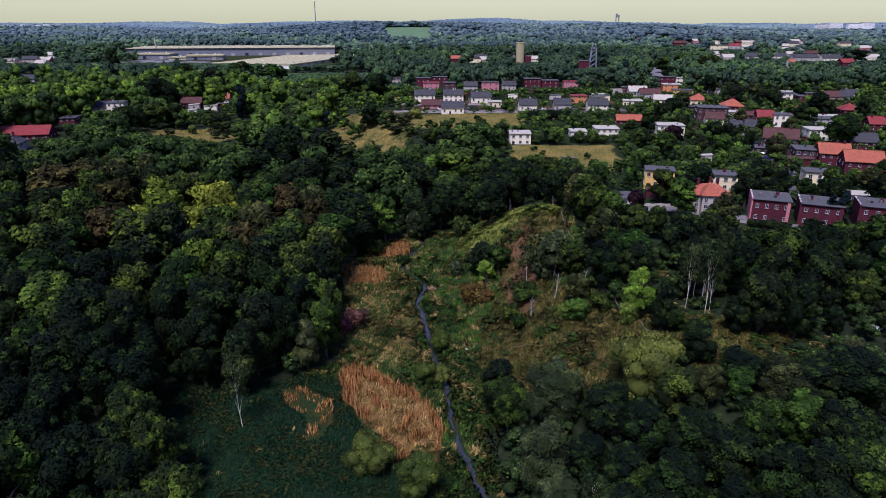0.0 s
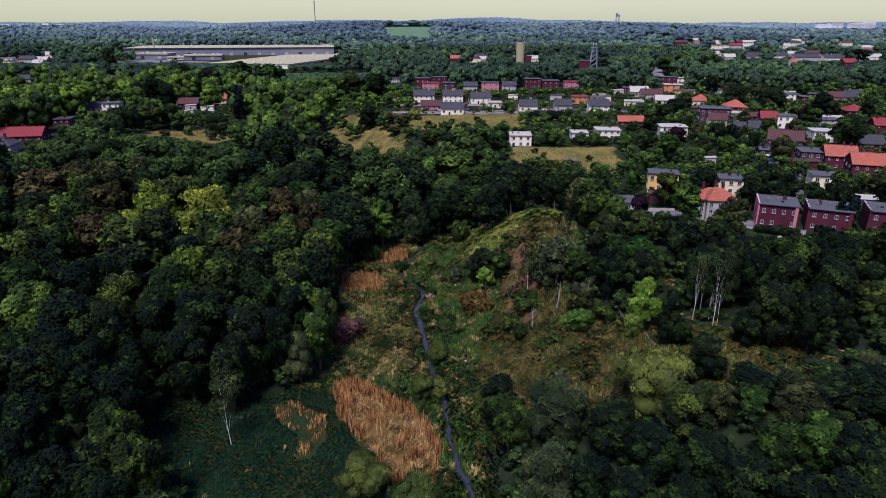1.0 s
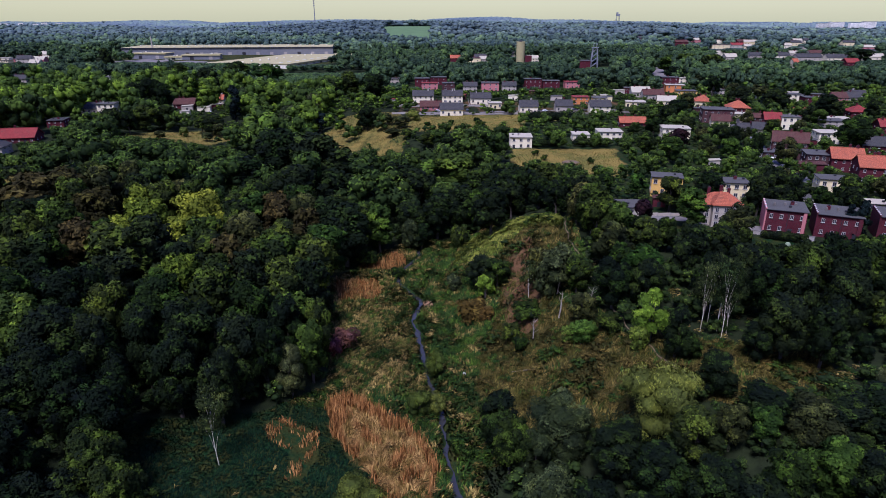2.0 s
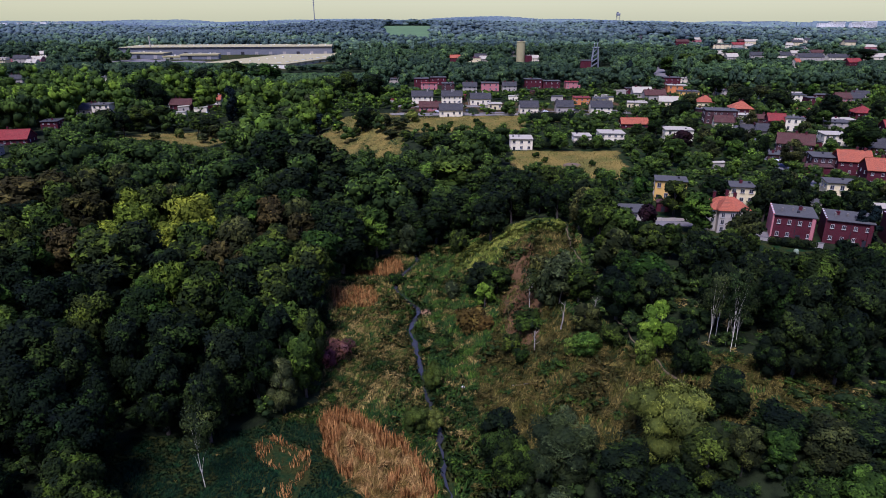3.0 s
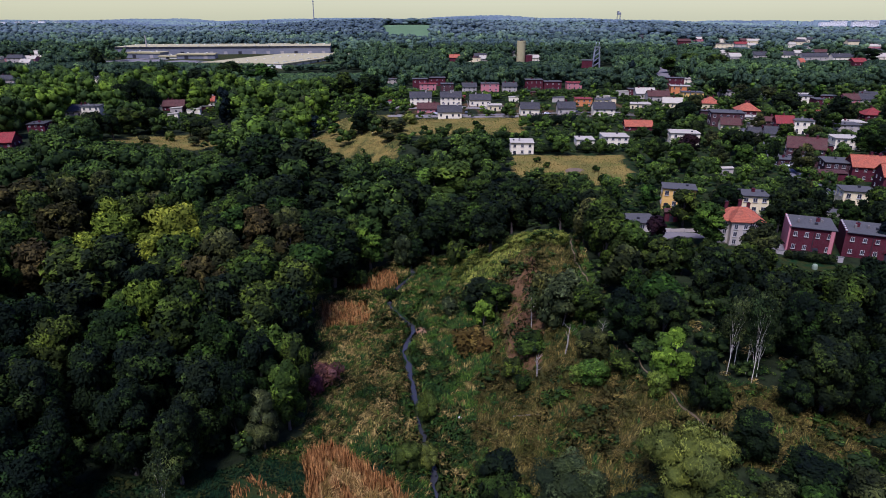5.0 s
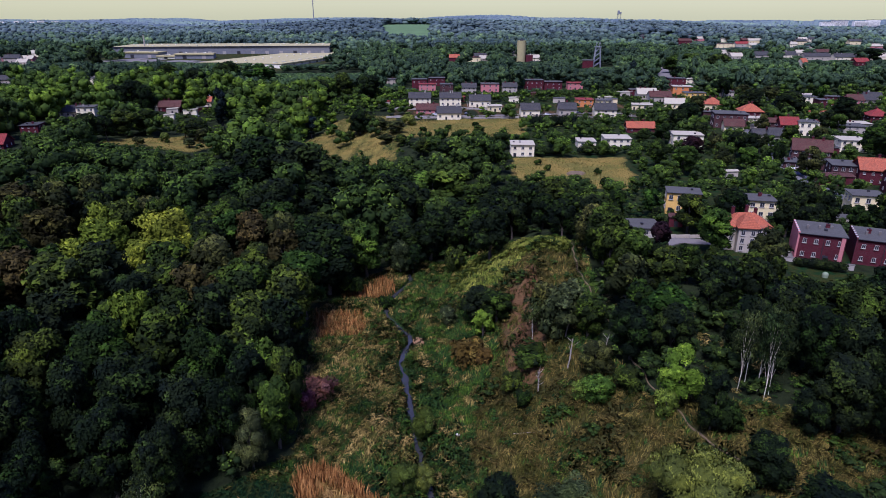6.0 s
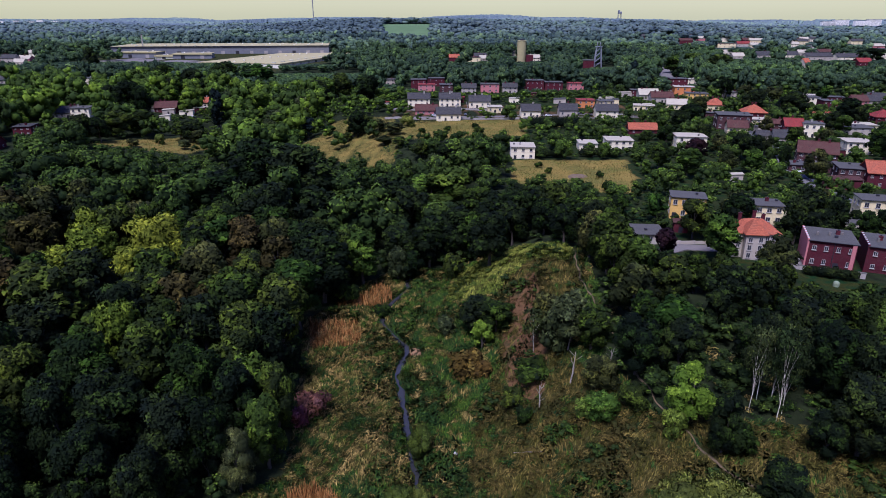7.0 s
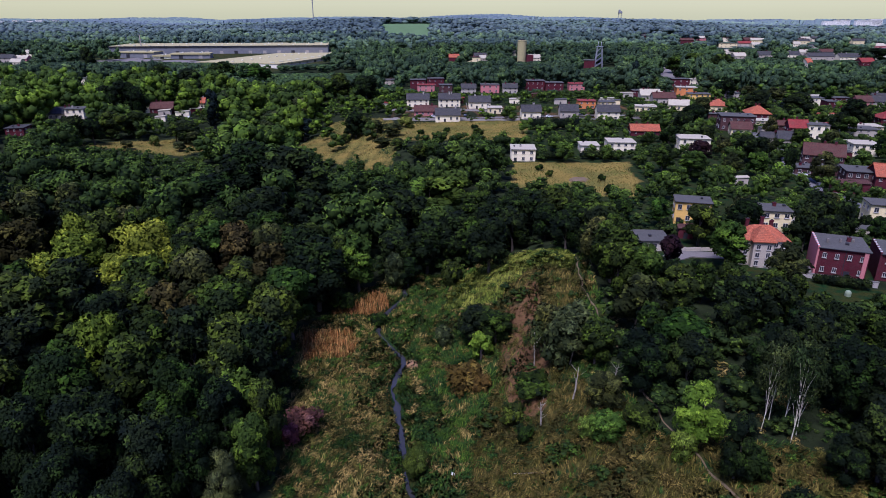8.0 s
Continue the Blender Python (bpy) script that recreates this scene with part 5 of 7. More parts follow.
def apartment_block(x, y, turn, w, h, wall):
    ob = thing("apartment_block", x, y, float(ground_z(x, y)), turn, "pale slab-shaped apartment block in the hazy distance", "apartment building", "far housing estate")
    part("wall", boxes_bm((-w / 2, 0, -3, w / 2, 12, h)), wall, ob)
    part("roof", boxes_bm((-w / 2 - 0.3, -0.3, h + 0.003, w / 2 + 0.3, 12.3, h + 0.6), bevel=0.1), FELT, ob)
    for s in range(int(h / 3)):
        part("window_band", boxes_bm((-w / 2 + 1, -0.1, 1.3 + 3 * s, w / 2 - 1, 0.05, 2.2 + 3 * s)), GLASS, ob)


for n, (bx, bw, bh) in enumerate([(1130, 40, 28), (1178, 46, 31), (1228, 44, 29), (1276, 40, 32)]):
    apartment_block(bx, 1960 + 20 * (n % 2), 6 * (n % 2), bw, bh, PALE_BLOCK)
for n in range(17):
    apartment_block(-1500 + 17 * n + 8 * (n % 3), 2080 + 35 * (n % 4), 10 - 5 * (n % 3), 15 + 4 * (n % 3), 13 + 3 * ((n * 7) % 4), PALE_BLOCK)


def factory_chimney():
    x, y = -352, 800
    ob = thing("factory_chimney", x, y, float(ground_z(x, y)), 0, "slim grey factory chimney behind the long warehouse", "chimney")
    part("shaft", ring_bm([(0.8, -1), (0.7, 16), (0.6, 22)], 12), CONCRETE, ob)
    part("rim", ring_bm([(0.7, 22), (0.7, 22.8)], 12), DARK_TRIM, ob)


factory_chimney()


# ---- beside the near houses ----
def car(x, y, turn, paint, label):
    ob = thing("car", x, y, float(ground_z(x, y)), turn, label, "car", "parked cars")
    body = prism([(-2.1, 0.35), (2.1, 0.35), (2.15, 0.75), (1.2, 0.92), (0.75, 1.42), (-1.25, 1.45), (-1.95, 0.95), (-2.15, 0.8)], -0.86, 0.86)
    bmesh.ops.bevel(body, geom=list(body.edges), offset=0.07, segments=2, affect="EDGES")
    part("body", body, paint, ob)
    part("windscreen", prism([(0.8, 1.38), (1.2, 0.95), (1.24, 0.96), (0.84, 1.4)], -0.7, 0.7), GLASS, ob)
    for s in (-1, 1):
        part("side_window", boxes_bm((-1.2, s * 0.865 - 0.012, 0.98, 0.65, s * 0.865 + 0.012, 1.34)), GLASS, ob)
        for wx in (-1.35, 1.35):
            wheel = ring_bm([(0.22, -0.1), (0.33, -0.08), (0.33, 0.08), (0.22, 0.1)], 14)
            bmesh.ops.transform(wheel, matrix=pose(wx, s * 0.8, 0.33, 90, 0, 0), verts=wheel.verts)
            part("wheel", wheel, RUBBER, ob)
    ob.scale = (1 / UNIT,) * 3


car(69.3, 88.8, 30, CAR_WHITE, "white car parked under the trees")
car(122.6, 236.5, 60, CAR_WHITE, "white car parked by the dark brick house")
car(125.5, 239, 60, CAR_DARK, "dark car parked by the dark brick house")
car(115, 214, 80, CAR_DARK, "dark car parked in the small street")
car(-142.5, 378, 20, CAR_WHITE, "white car parked among the sheds")
car(-129, 360, 70, CAR_WHITE, "white car parked among the sheds")


def shed(x, y, turn, w, d, h, wall, cover, label):
    ob = thing("shed", x, y, float(ground_z(x, y)), turn, label, "shed")
    part("wall", boxes_bm((-w / 2, 0, -0.6, w / 2, d, h)), wall, ob)
    part("roof", prism([(-w / 2 - 0.2, h + 0.004), (w / 2 + 0.2, h + 0.35), (w / 2 + 0.2, h + 0.5), (-w / 2 - 0.2, h + 0.15)], -0.25, d + 0.25), cover, ob)
    part("door", boxes_bm((-0.45, -0.05, 0, 0.45, 0.04, min(1.95 / UNIT, h - 0.1))), DARK_TRIM, ob)


shed(92.4, 215, -10, 3.4, 2.4, 2.1, GREY_WALL, PALE_FELT, "small garden shed with a pale sheet roof")
shed(86.3, 172, -10, 5.5, 6, 2.6, WHITE_WALL, PALE_FELT, "white garage with a pale lean-to roof")
shed(-151.7, 368.9, 12, 7, 4, 2.4, WHITE_WALL, PALE_FELT, "pale shed with a flat sheet roof")
shed(-143.9, 365.1, 12, 6, 4, 2.3, GREY_WALL, PALE_FELT, "grey shed with a flat sheet roof")
shed(-134.7, 365.5, 8, 7, 4, 2.3, WHITE_WALL, PALE_FELT, "pale shed with a flat sheet roof")
shed(-131.3, 375.4, 10, 6, 4, 2.6, BRICK, PALE_FELT, "brick shed with a flat sheet roof")
shed(-138, 346, 10, 5, 3.5, 2.3, WHITE_WALL, PALE_FELT, "low white shed with a pale roof")
shed(119, 205, -18, 9, 5, 2.6, BRICK, BROWN_TILE, "low brick outbuilding with a brown roof")
shed(126, 227, -20, 8, 5, 2.5, DARK_BRICK, FELT, "low dark brick outbuilding with a felt roof")
shed(97, 166, -12, 9, 5, 2.5, GREY_WALL, FELT, "row garage with a dark felt roof")
shed(58, 167, -15, 3.2, 3, 2.3, BRICK, BROWN_TILE, "small brick porch with a brown roof")


def terrace_yard():
    """The yard in front of the first brick house: retaining wall, hedge, and a round green tank."""
    z = float(ground_z(77, 137))
    ob = thing("retaining_wall", 79.0, 142.0, z, -22, "low pale retaining wall before the brick house", "wall")
    part("wall", boxes_bm((-7, 0, -1, 5.5, 0.35, 0.9), bevel=0.04), CONCRETE, ob)
    part("coping", boxes_bm((-7.1, -0.06, 0.904, 5.6, 0.41, 1.0)), PAVING, ob)
    tank = thing("water_tank", 76.0, 136.0, z - 0.1, 0, "pale green rounded garden tank", "tank")
    part("shell", ring_bm([(0.5, 0), (0.55, 0.2), (0.55, 0.8), (0.42, 1.1), (0.12, 1.25)], 16), plain("pale_green_plastic", (0.22, 0.27, 0.17), 0.6), tank)


terrace_yard()


TERRACE = [(8.4, 5.7), (8.9, 5.3), (9.4, 5.5)]


def terrace_bays():
    """Painted end piers and a projecting bay on the brick houses."""
    for n, ob in enumerate([o for o in scene.objects if o.name.startswith("house") and o.get("label", "").startswith("two-storey red brick house with flat grey") and o.location.y < 150]):
        w, h = TERRACE[n]
        part("pier", boxes_bm((-w / 2 - 0.35, -0.25, -1, -w / 2 - 0.003, 9.0, h + 0.35), bevel=0.03), PINK_WALL if n == 0 else BRICK, ob, "painted end pier")
        part("pier", boxes_bm((w / 2 - 0.9, -0.3, -1, w / 2 - 0.2, -0.003, h - 0.02), bevel=0.03), PINK_WALL if n == 0 else BRICK, ob, "painted pier")
        for k in range(6):
            part("coping", boxes_bm((-w / 2 - 0.38, 0.3 + 1.45 * k, h + 0.354, -w / 2 - 0.05, 0.8 + 1.45 * k, h + 0.46)), FRAME_WHITE, ob)
        for k in range(3):
            u = (-0.3 + 0.28 * k) * w
            part("flue", boxes_bm((u - 0.22, 3.2 + k, h + 0.2, u + 0.22, 3.6 + k, h + 1.0 - 0.15 * k), bevel=0.03), PAVING, ob, "pale rendered roof flue")
        part("downpipe", beams(((0.3, -0.08, 0), (0.3, -0.08, h)), r=0.06), DARK_TRIM, ob)


terrace_bays()


# ---- small things in the valley ----
def sandbank():
    bm = bmesh.new()
    bmesh.ops.create_icosphere(bm, subdivisions=3, radius=1.0)
    for v in bm.verts:
        v.co = Vector((v.co.x * 1.1, v.co.y * 1.6, v.co.z * 0.35)) * (1 + 0.25 * noise.noise(v.co * 1.7))
    ob = thing("sandbank", -2.5, 132.2, float(ground_z(-2.5, 132.2)), 20, "small bank of pale bare sand beside the brook", "sandbank")
    part("sand", bm, SAND, ob)


sandbank()


def earth_heap():
    bm = bmesh.new()
    bmesh.ops.create_icosphere(bm, subdivisions=3, radius=1.0)
    for v in bm.verts:
        v.co = Vector((v.co.x * 3.0, v.co.y * 2.6, v.co.z * 0.9)) * (1 + 0.22 * noise.noise(v.co * 2.1))
    ob = thing("earth_heap", 45, 221, float(ground_z(45, 221)), 0, "low heap of dry grey-brown earth in the field", "heap")
    part("earth", bm, plain("heaped_earth", (0.17, 0.125, 0.075), 0.95, 3.0, 0.4), ob)


earth_heap()


def fallen_log():
    a, b = Vector((12.6, 101.6, 0)), Vector((16.6, 99.8, 0))
    for p in (a, b):
        p.z = float(ground_z(p.x, p.y)) + 0.12
    mid_point = (a + b) / 2
    mid_point.z = max(mid_point.z, float(ground_z(mid_point.x, mid_point.y)) + 0.15)
    tagged(new("fallen_log", tubes_mesh("fallen_log", [([a, mid_point, b], [0.06, 0.09, 0.07], 7)], DEAD_WOOD)), "bleached fallen log lying on the grassy slope", "log")


fallen_log()


def pale_boulder():
    bm = bmesh.new()
    bmesh.ops.create_icosphere(bm, subdivisions=2, radius=0.34)
    for v in bm.verts:
        v.co *= 1 + 0.18 * noise.noise(v.co * 3)
        v.co.z *= 0.6
    ob = thing("boulder", 4.4, 102.8, float(ground_z(4.4, 102.8)) + 0.14, 20, "pale white boulder lying in the grass", "stone")
    part("stone", bm, FRAME_WHITE, ob)


pale_boulder()


def dead_tree(x, y, h, lean):
    rng = random.Random(int(x * 10))
    top = Vector((lean, 0.2, h))
    limbs = [([Vector((0, 0, -0.3)), top * 0.4 + Vector((0.15, 0, 0)), top], [0.14, 0.1, 0.03], 6)]
    for k in range(9):
        f = 0.3 + 0.07 * k
        root = top * f
        a = rng.uniform(0, 6.28)
        tip = root + Vector((math.cos(a), math.sin(a), 0.9)) * rng.uniform(0.5, 1.3)
        limbs.append(([root, (root + tip) / 2 + Vector((0, 0, -0.1)), tip], [0.045, 0.03, 0.012], 4))
    ob = thing("dead_tree", x, y, float(ground_z(x, y)), rng.uniform(0, 360), "bare dead sapling with bleached branches", "tree")
    under(new("trunk", tubes_mesh("trunk", limbs, DEAD_WOOD)), ob)


dead_tree(21.7, 110, 5.5, 0.4)
dead_tree(17.1, 108.5, 4.0, -0.3)
dead_tree(22.5, 117, 6.0, 0.5)
dead_tree(26.5, 108, 4.5, -0.6)
dead_tree(38.5, 52, 6, 0.5)


def hedge(x0, x1, y, h):
    rng = np.random.default_rng(int(abs(x0) * 10))
    n = int((x1 - x0) / 0.8)
    lobes = np.array([(x0 + (k + 0.5) * 0.8 - (x0 + x1) / 2, rng.uniform(-0.4, 0.4), h * 0.55 + rng.uniform(-0.2, 0.2), h * rng.uniform(0.42, 0.55)) for k in range(n)])
    v, q, f, nrm, tone = crown_arrays(rng, lobes, 60 * n, 0.32)
    ob = thing("hedge", (x0 + x1) / 2, y, float(ground_z((x0 + x1) / 2, y)), -25 if y < 150 else 0, "dense clipped dark green hedge row", "hedge")
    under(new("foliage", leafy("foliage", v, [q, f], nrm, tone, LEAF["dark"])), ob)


hedge(73.0, 82.6, 140.2, 1.9)
hedge(42, 64, 312, 5)
hedge(33, 46, 249, 3)
hedge(52, 66, 251, 3.2)


def garden_wall(x0, y0, x1, y1, h, material, label):
    a, b = Vector((x0, y0, 0)), Vector((x1, y1, 0))
    n = max(2, int((b - a).length / 3))
    ob = thing("garden_wall", x0, y0, float(ground_z(x0, y0)), math.degrees(math.atan2(y1 - y0, x1 - x0)), label, "wall", "garden walls and fences")
    step_len = (b - a).length / n
    for k in range(n):
        p = a.lerp(b, (k + 0.5) / n)
        z = float(ground_z(p.x, p.y)) - ob.location.z
        part("panel", boxes_bm((k * step_len + 0.12, -0.06, z - 0.3, (k + 1) * step_len - 0.12, 0.06, z + h)), material, ob)
        part("post", boxes_bm((k * step_len - 0.117, -0.1, z - 0.3, k * step_len + 0.117, 0.1, z + h + 0.12)), CONCRETE, ob)


garden_wall(-26, 338, 40, 337, 0.9, CONCRETE, "low pale concrete wall before the new houses")
garden_wall(42, 338, 100, 342, 1.0, PAVING, "pale concrete fence along the gardens")
garden_wall(-26, 368, 36, 369, 1.0, CONCRETE, "low pale concrete wall between the gardens")
garden_wall(-20, 372, -18, 398, 1.1, PAVING, "pale concrete fence along the plot")
garden_wall(16, 372, 16, 398, 1.1, PAVING, "pale concrete fence along the plot")
garden_wall(34, 348, 35, 372, 1.1, PAVING, "pale concrete fence along the plot")
garden_wall(45, 158.5, 62, 160, 0.8, GREY_WALL, "low grey garden wall beside the lane")
garden_wall(112, 186, 150, 176, 1.2, PAVING, "pale fence behind the cream house")
for gx, gy, gt, paint in ((-2, 348, 15, CAR_WHITE), (14, 350, 80, CAR_DARK), (27, 352, 10, CAR_WHITE), (38, 350, 95, CAR_DARK), (56, 349, 5, CAR_WHITE), (73, 353, 12, CAR_DARK), (88, 354, 8, CAR_WHITE), (130, 262, 60, CAR_WHITE), (117, 226, 75, CAR_WHITE)):
    car(gx, gy, gt, paint, "white car parked by the houses" if paint is CAR_WHITE else "dark car parked by the houses")
for sx, sy, sw, sh_wall, sh_roof, words in ((-30, 380, 5, GREY_WALL, RED_TILE, "small grey shed with a red roof"), (12, 402, 6, BRICK, RED_TILE, "small brick shed with a red roof"), (44, 400, 6, WHITE_WALL, PALE_FELT, "small white shed with a pale roof"), (70, 396, 7, GREY_WALL, FELT, "small grey garage with a felt roof"), (100, 392, 6, CREAM_WALL, FELT, "small cream garage with a felt roof"), (60, 422, 6, BRICK, BROWN_TILE, "small brick shed with a brown roof"), (112, 372, 8, GREY_WALL, PALE_FELT, "long grey shed with a pale roof"), (98, 402, 9, WHITE_WALL, PALE_FELT, "low white workshop with a pale roof"), (116, 428, 9, GREY_WALL, PALE_FELT, "low grey workshop with a pale roof"), (142, 300, 6, GREY_WALL, FELT, "small grey shed with a felt roof"), (143, 250, 7, BRICK, FELT, "brick garage with a felt roof"), (170, 270, 7, GREY_WALL, PALE_FELT, "grey shed with a pale roof"), (174, 312, 8, BRICK, RED_TILE, "brick outbuilding with a red roof"), (190, 340, 8, WHITE_WALL, ORANGE_TILE, "small white outbuilding with an orange roof")):
    shed(sx, sy, -6, sw, 4.5, 2.5, sh_wall, sh_roof, words)


# ---- single trees and shrubs ----
plant("gold", -71.0, 152.0, 12.2, 6.0)
plant("gold", -60.0, 157.0, 14.2, 6.4)
plant("gold", -74.5, 146.0, 9.5, 4.6)
plant("gold", -62.5, 150.5, 10.5, 5.2)
plant("gold", -76.0, 160.0, 12.0, 4.0)
plant("gold", -56.0, 152.5, 11.5, 4.5)
plant("gold", -49.5, 118.5, 13.4, 4.3)
plant("dark", -23.4, 153.3, 15, 6.7)
plant("bright", -15.9, 162.2, 13, 4.2)
plant("broad", -65.1, 125.9, 15, 6.3)
plant("dark", -62.4, 117.8, 12, 5.1)
plant("broad", -76.2, 119.7, 13, 4.6)
plant("dark", -71.8, 110.3, 13, 3.8)
plant("broad", -48.2, 105.8, 15, 5.1)
plant("broad", -41.2, 110.3, 15, 5.0)
plant("broad", -32.4, 103.9, 15, 4.6)
plant("dark", -39.8, 96.4, 15, 5.1)
plant("dark", -46.3, 95.0, 14, 3.8)
plant("dark", -31.1, 92.9, 14, 4.5)
plant("dark", -38.8, 88.0, 13, 3.9)
plant("dark", -32.0, 86.1, 12, 3.4)
plant("dark", -27.4, 94.2, 13, 3.3)
plant("bright", -25.6, 108.3, 11.5, 4.0)
plant("bright", -21.1, 98.8, 11, 2.8)
plant("silver", -23.5, 94.0, 9, 2.5)
plant("broad", -21.1, 105.3, 12, 2.8)
plant("dark", -63.4, 102.8, 14, 5.4)
plant("dark", -60.5, 106.8, 14, 4.2)
plant("dark", -56.0, 88.2, 15, 5.4)
plant("dark", -51.7, 90.8, 14, 4.4)
plant("dark", -49.6, 79.5, 13, 4.2)
plant("dark", -45.4, 82.8, 12, 3.3)
plant("broad", -26.6, 130.4, 14, 4.8)
plant("broad", -35.0, 131.9, 14, 5.3)
plant("olive", -44.8, 144.9, 14, 5.1)
plant("brown", -44.2, 131.8, 14, 4.6)
plant("broad", -44.1, 122.0, 13, 4.3)
plant("bright", -48.1, 165.1, 13, 4.9)
plant("brown", -41.4, 161.6, 14, 5.1)
plant("bright", -85.9, 140.1, 13, 4.8)
plant("brown", -72.9, 127.3, 14, 4.9)
plant("brown", -98.0, 152.0, 14, 7.8)
plant("brown", -93.2, 158.0, 14, 6.8)
plant("olive", -88.2, 164.8, 14, 5.6)
plant("brown", -82.5, 151.0, 13, 5.2)
plant("olive", -85.9, 175.7, 13, 4.5)
plant("dark", -54.4, 212.8, 19, 9.1)
plant("dark", -39.7, 207.9, 20, 9.8)
plant("dark", -41.8, 181.6, 16, 7.1)
plant("dark", -30.3, 187.4, 14, 6.5)
plant("dark", -58.9, 197.1, 14, 6.8)
plant("shrub", -18.3, 153.1, 5, 2.4)
plant("bright", 4.1, 204.6, 14, 7.4)
plant("bright", -1.3, 206.5, 13, 6.1)
plant("dark", -6.1, 192.1, 14, 6.3)
plant("dark", -13.4, 201.2, 14, 6.3)
plant("broad", 11.9, 188.4, 11, 5.5)
plant("dark", 15.8, 176.4, 12, 5.5)
plant("dark", 6.7, 175.6, 13, 5.5)
plant("dark", -0.9, 173.0, 12, 5.1)
plant("dark", -8.3, 170.8, 11, 4.5)
plant("dark", 12.9, 158.0, 12, 4.6)
plant("shrub", 5.0, 164.5, 5, 2.6)
plant("dark", -5.2, 166.1, 7, 2.9)
plant("dark", 9.0, 136.2, 7.5, 3.6)
plant("broad", 12.6, 133.4, 6.0, 3.0)
plant("lime", 9.7, 129.9, 5.5, 2.1)
plant("brown_shrub", 6.6, 123.8, 4.2, 3.3)
plant("brown_shrub", 9.6, 121.6, 2.4, 1.7)
plant("grey_shrub", 3.2, 138.8, 3, 2.2)
plant("olive", 19.3, 122.2, 8, 2.8)
plant("silver", 23.3, 118.4, 8, 4.1)
plant("grey_shrub", 20.9, 118.6, 6.5, 3.1)
plant("broad", 25.6, 114.6, 7, 2.8)
plant("birch", 17.6, 120.5, 8, 2.3)
plant("broad", 33.3, 137.1, 11, 4.7)
plant("broad", 36.8, 162.9, 9.5, 4.6)
plant("bright", 36.5, 131.0, 10, 3.6)
plant("broad", 32.4, 130.3, 10, 3.3)
plant("bright", 59.1, 148.5, 10, 4.1)
plant("olive", 65.3, 138.4, 9, 3.6)
plant("broad", 59.3, 163.0, 9, 3.6)
plant("bright", 54.9, 175.7, 7, 2.7)
plant("purple", 47.5, 147.4, 7, 2.3)
plant("dark", 34.9, 104.3, 9, 3.2)
plant("dark", 30.0, 106.2, 9, 3.6)
plant("lime", 32.8, 94.2, 8.5, 2.7)
plant("green_shrub", 31.0, 93.3, 4, 1.8)
plant("dark", 34.7, 88.6, 8, 2.1)
plant("shrub", 36.3, 88.5, 4, 2.0)
plant("green_shrub", 24.4, 100.8, 3.5, 2.8)
plant("green_shrub", 22.5, 102.2, 3, 1.8)
plant("shrub", 28.0, 99.8, 3, 2.1)
plant("olive", 24.9, 105.9, 5, 2.8)
plant("shrub", 16.6, 115.2, 3, 2.9)
plant("shrub", 13.3, 111.4, 3, 1.8)
plant("shrub", 14.7, 106.9, 2.5, 1.5)
plant("willow", 29.0, 77.1, 8, 5.4)
plant("dark", 40.3, 73.1, 5.0, 3.5)
plant("olive", 34.6, 69.4, 6.0, 2.0)
plant("bright", 38.0, 68.5, 5.2, 2.0)
plant("olive", 42.9, 68.0, 6.5, 3.1)
plant("dark", 46.7, 67.4, 7.0, 3.7)
plant("dark", 52.3, 68.4, 8.0, 4.7)
plant("bright", 40.4, 59.7, 7.5, 2.6)
plant("broad", 36.3, 59.6, 8.0, 2.6)
plant("broad", 30.6, 69.9, 7.0, 3.2)
# Mostly the dark kind from here: the dim lower corner put into leaf colour.
plant("dark", 22.8, 72.9, 7.0, 3.7)
plant("dark", 25.9, 66.3, 8.0, 3.5)
plant("dark", 30.3, 61.9, 8.0, 3.3)
plant("dark", 32.3, 57.7, 8.5, 3.2)
plant("dark", 43.5, 56.8, 7.5, 3.0)
plant("dark", 38.3, 50.9, 9.0, 3.1)
plant("broad", 41.8, 50.4, 8.0, 3.1)
plant("dark", 35.2, 51.9, 9.0, 3.1)
plant("dark", 26.7, 56.7, 9.0, 3.5)
plant("dark", 22.5, 60.9, 8.0, 3.3)
plant("silver", 13.2, 68.8, 6.5, 2.8)
plant("dark", 18.7, 67.0, 7.0, 3.1)
plant("dark", 30.8, 51.2, 9.0, 3.0)
plant("dark", 36.7, 46.7, 9.0, 2.9)
plant("dark", 24.4, 54.4, 8.0, 3.5)
plant("silver", 13.9, 60.0, 6.5, 2.9)
plant("birch", 17.9, 60.1, 7.0, 2.2)
plant("dark", 19.9, 55.5, 8.0, 3.2)
plant("dark", 36.6, 79.0, 6.3, 2.8)
plant("silver", 16.6, 79.0, 9, 4.7)
plant("dark", 8.7, 82.6, 9, 3.1)
plant("broad", 9.7, 77.1, 9, 2.8)
plant("silver", 12.8, 76.4, 7, 2.5)
plant("dark", 54.1, 85.3, 11, 2.9)
plant("dark", 49.9, 88.0, 10, 3.5)
plant("dark", 46.4, 88.2, 6, 2.3)
plant("dark", 55.0, 94.7, 11, 3.6)
plant("dark", 52.6, 99.2, 11, 3.4)
plant("dark", 62.8, 95.4, 11, 3.6)
plant("dark", 52.5, 107.8, 11, 3.7)
plant("broad", 62.9, 106.9, 11, 3.7)
plant("willow", -0.6, 103.3, 4.5, 1.9)
plant("willow", -2.9, 91.6, 4, 2.2)
plant("willow", -0.4, 92.6, 3.5, 1.7)
plant("pink_shrub", -18.0, 112.2, 3.4, 3.3)
plant("pink_shrub", -19.3, 108.8, 3, 2.0)
plant("shrub", -9.9, 148.4, 3, 1.9)
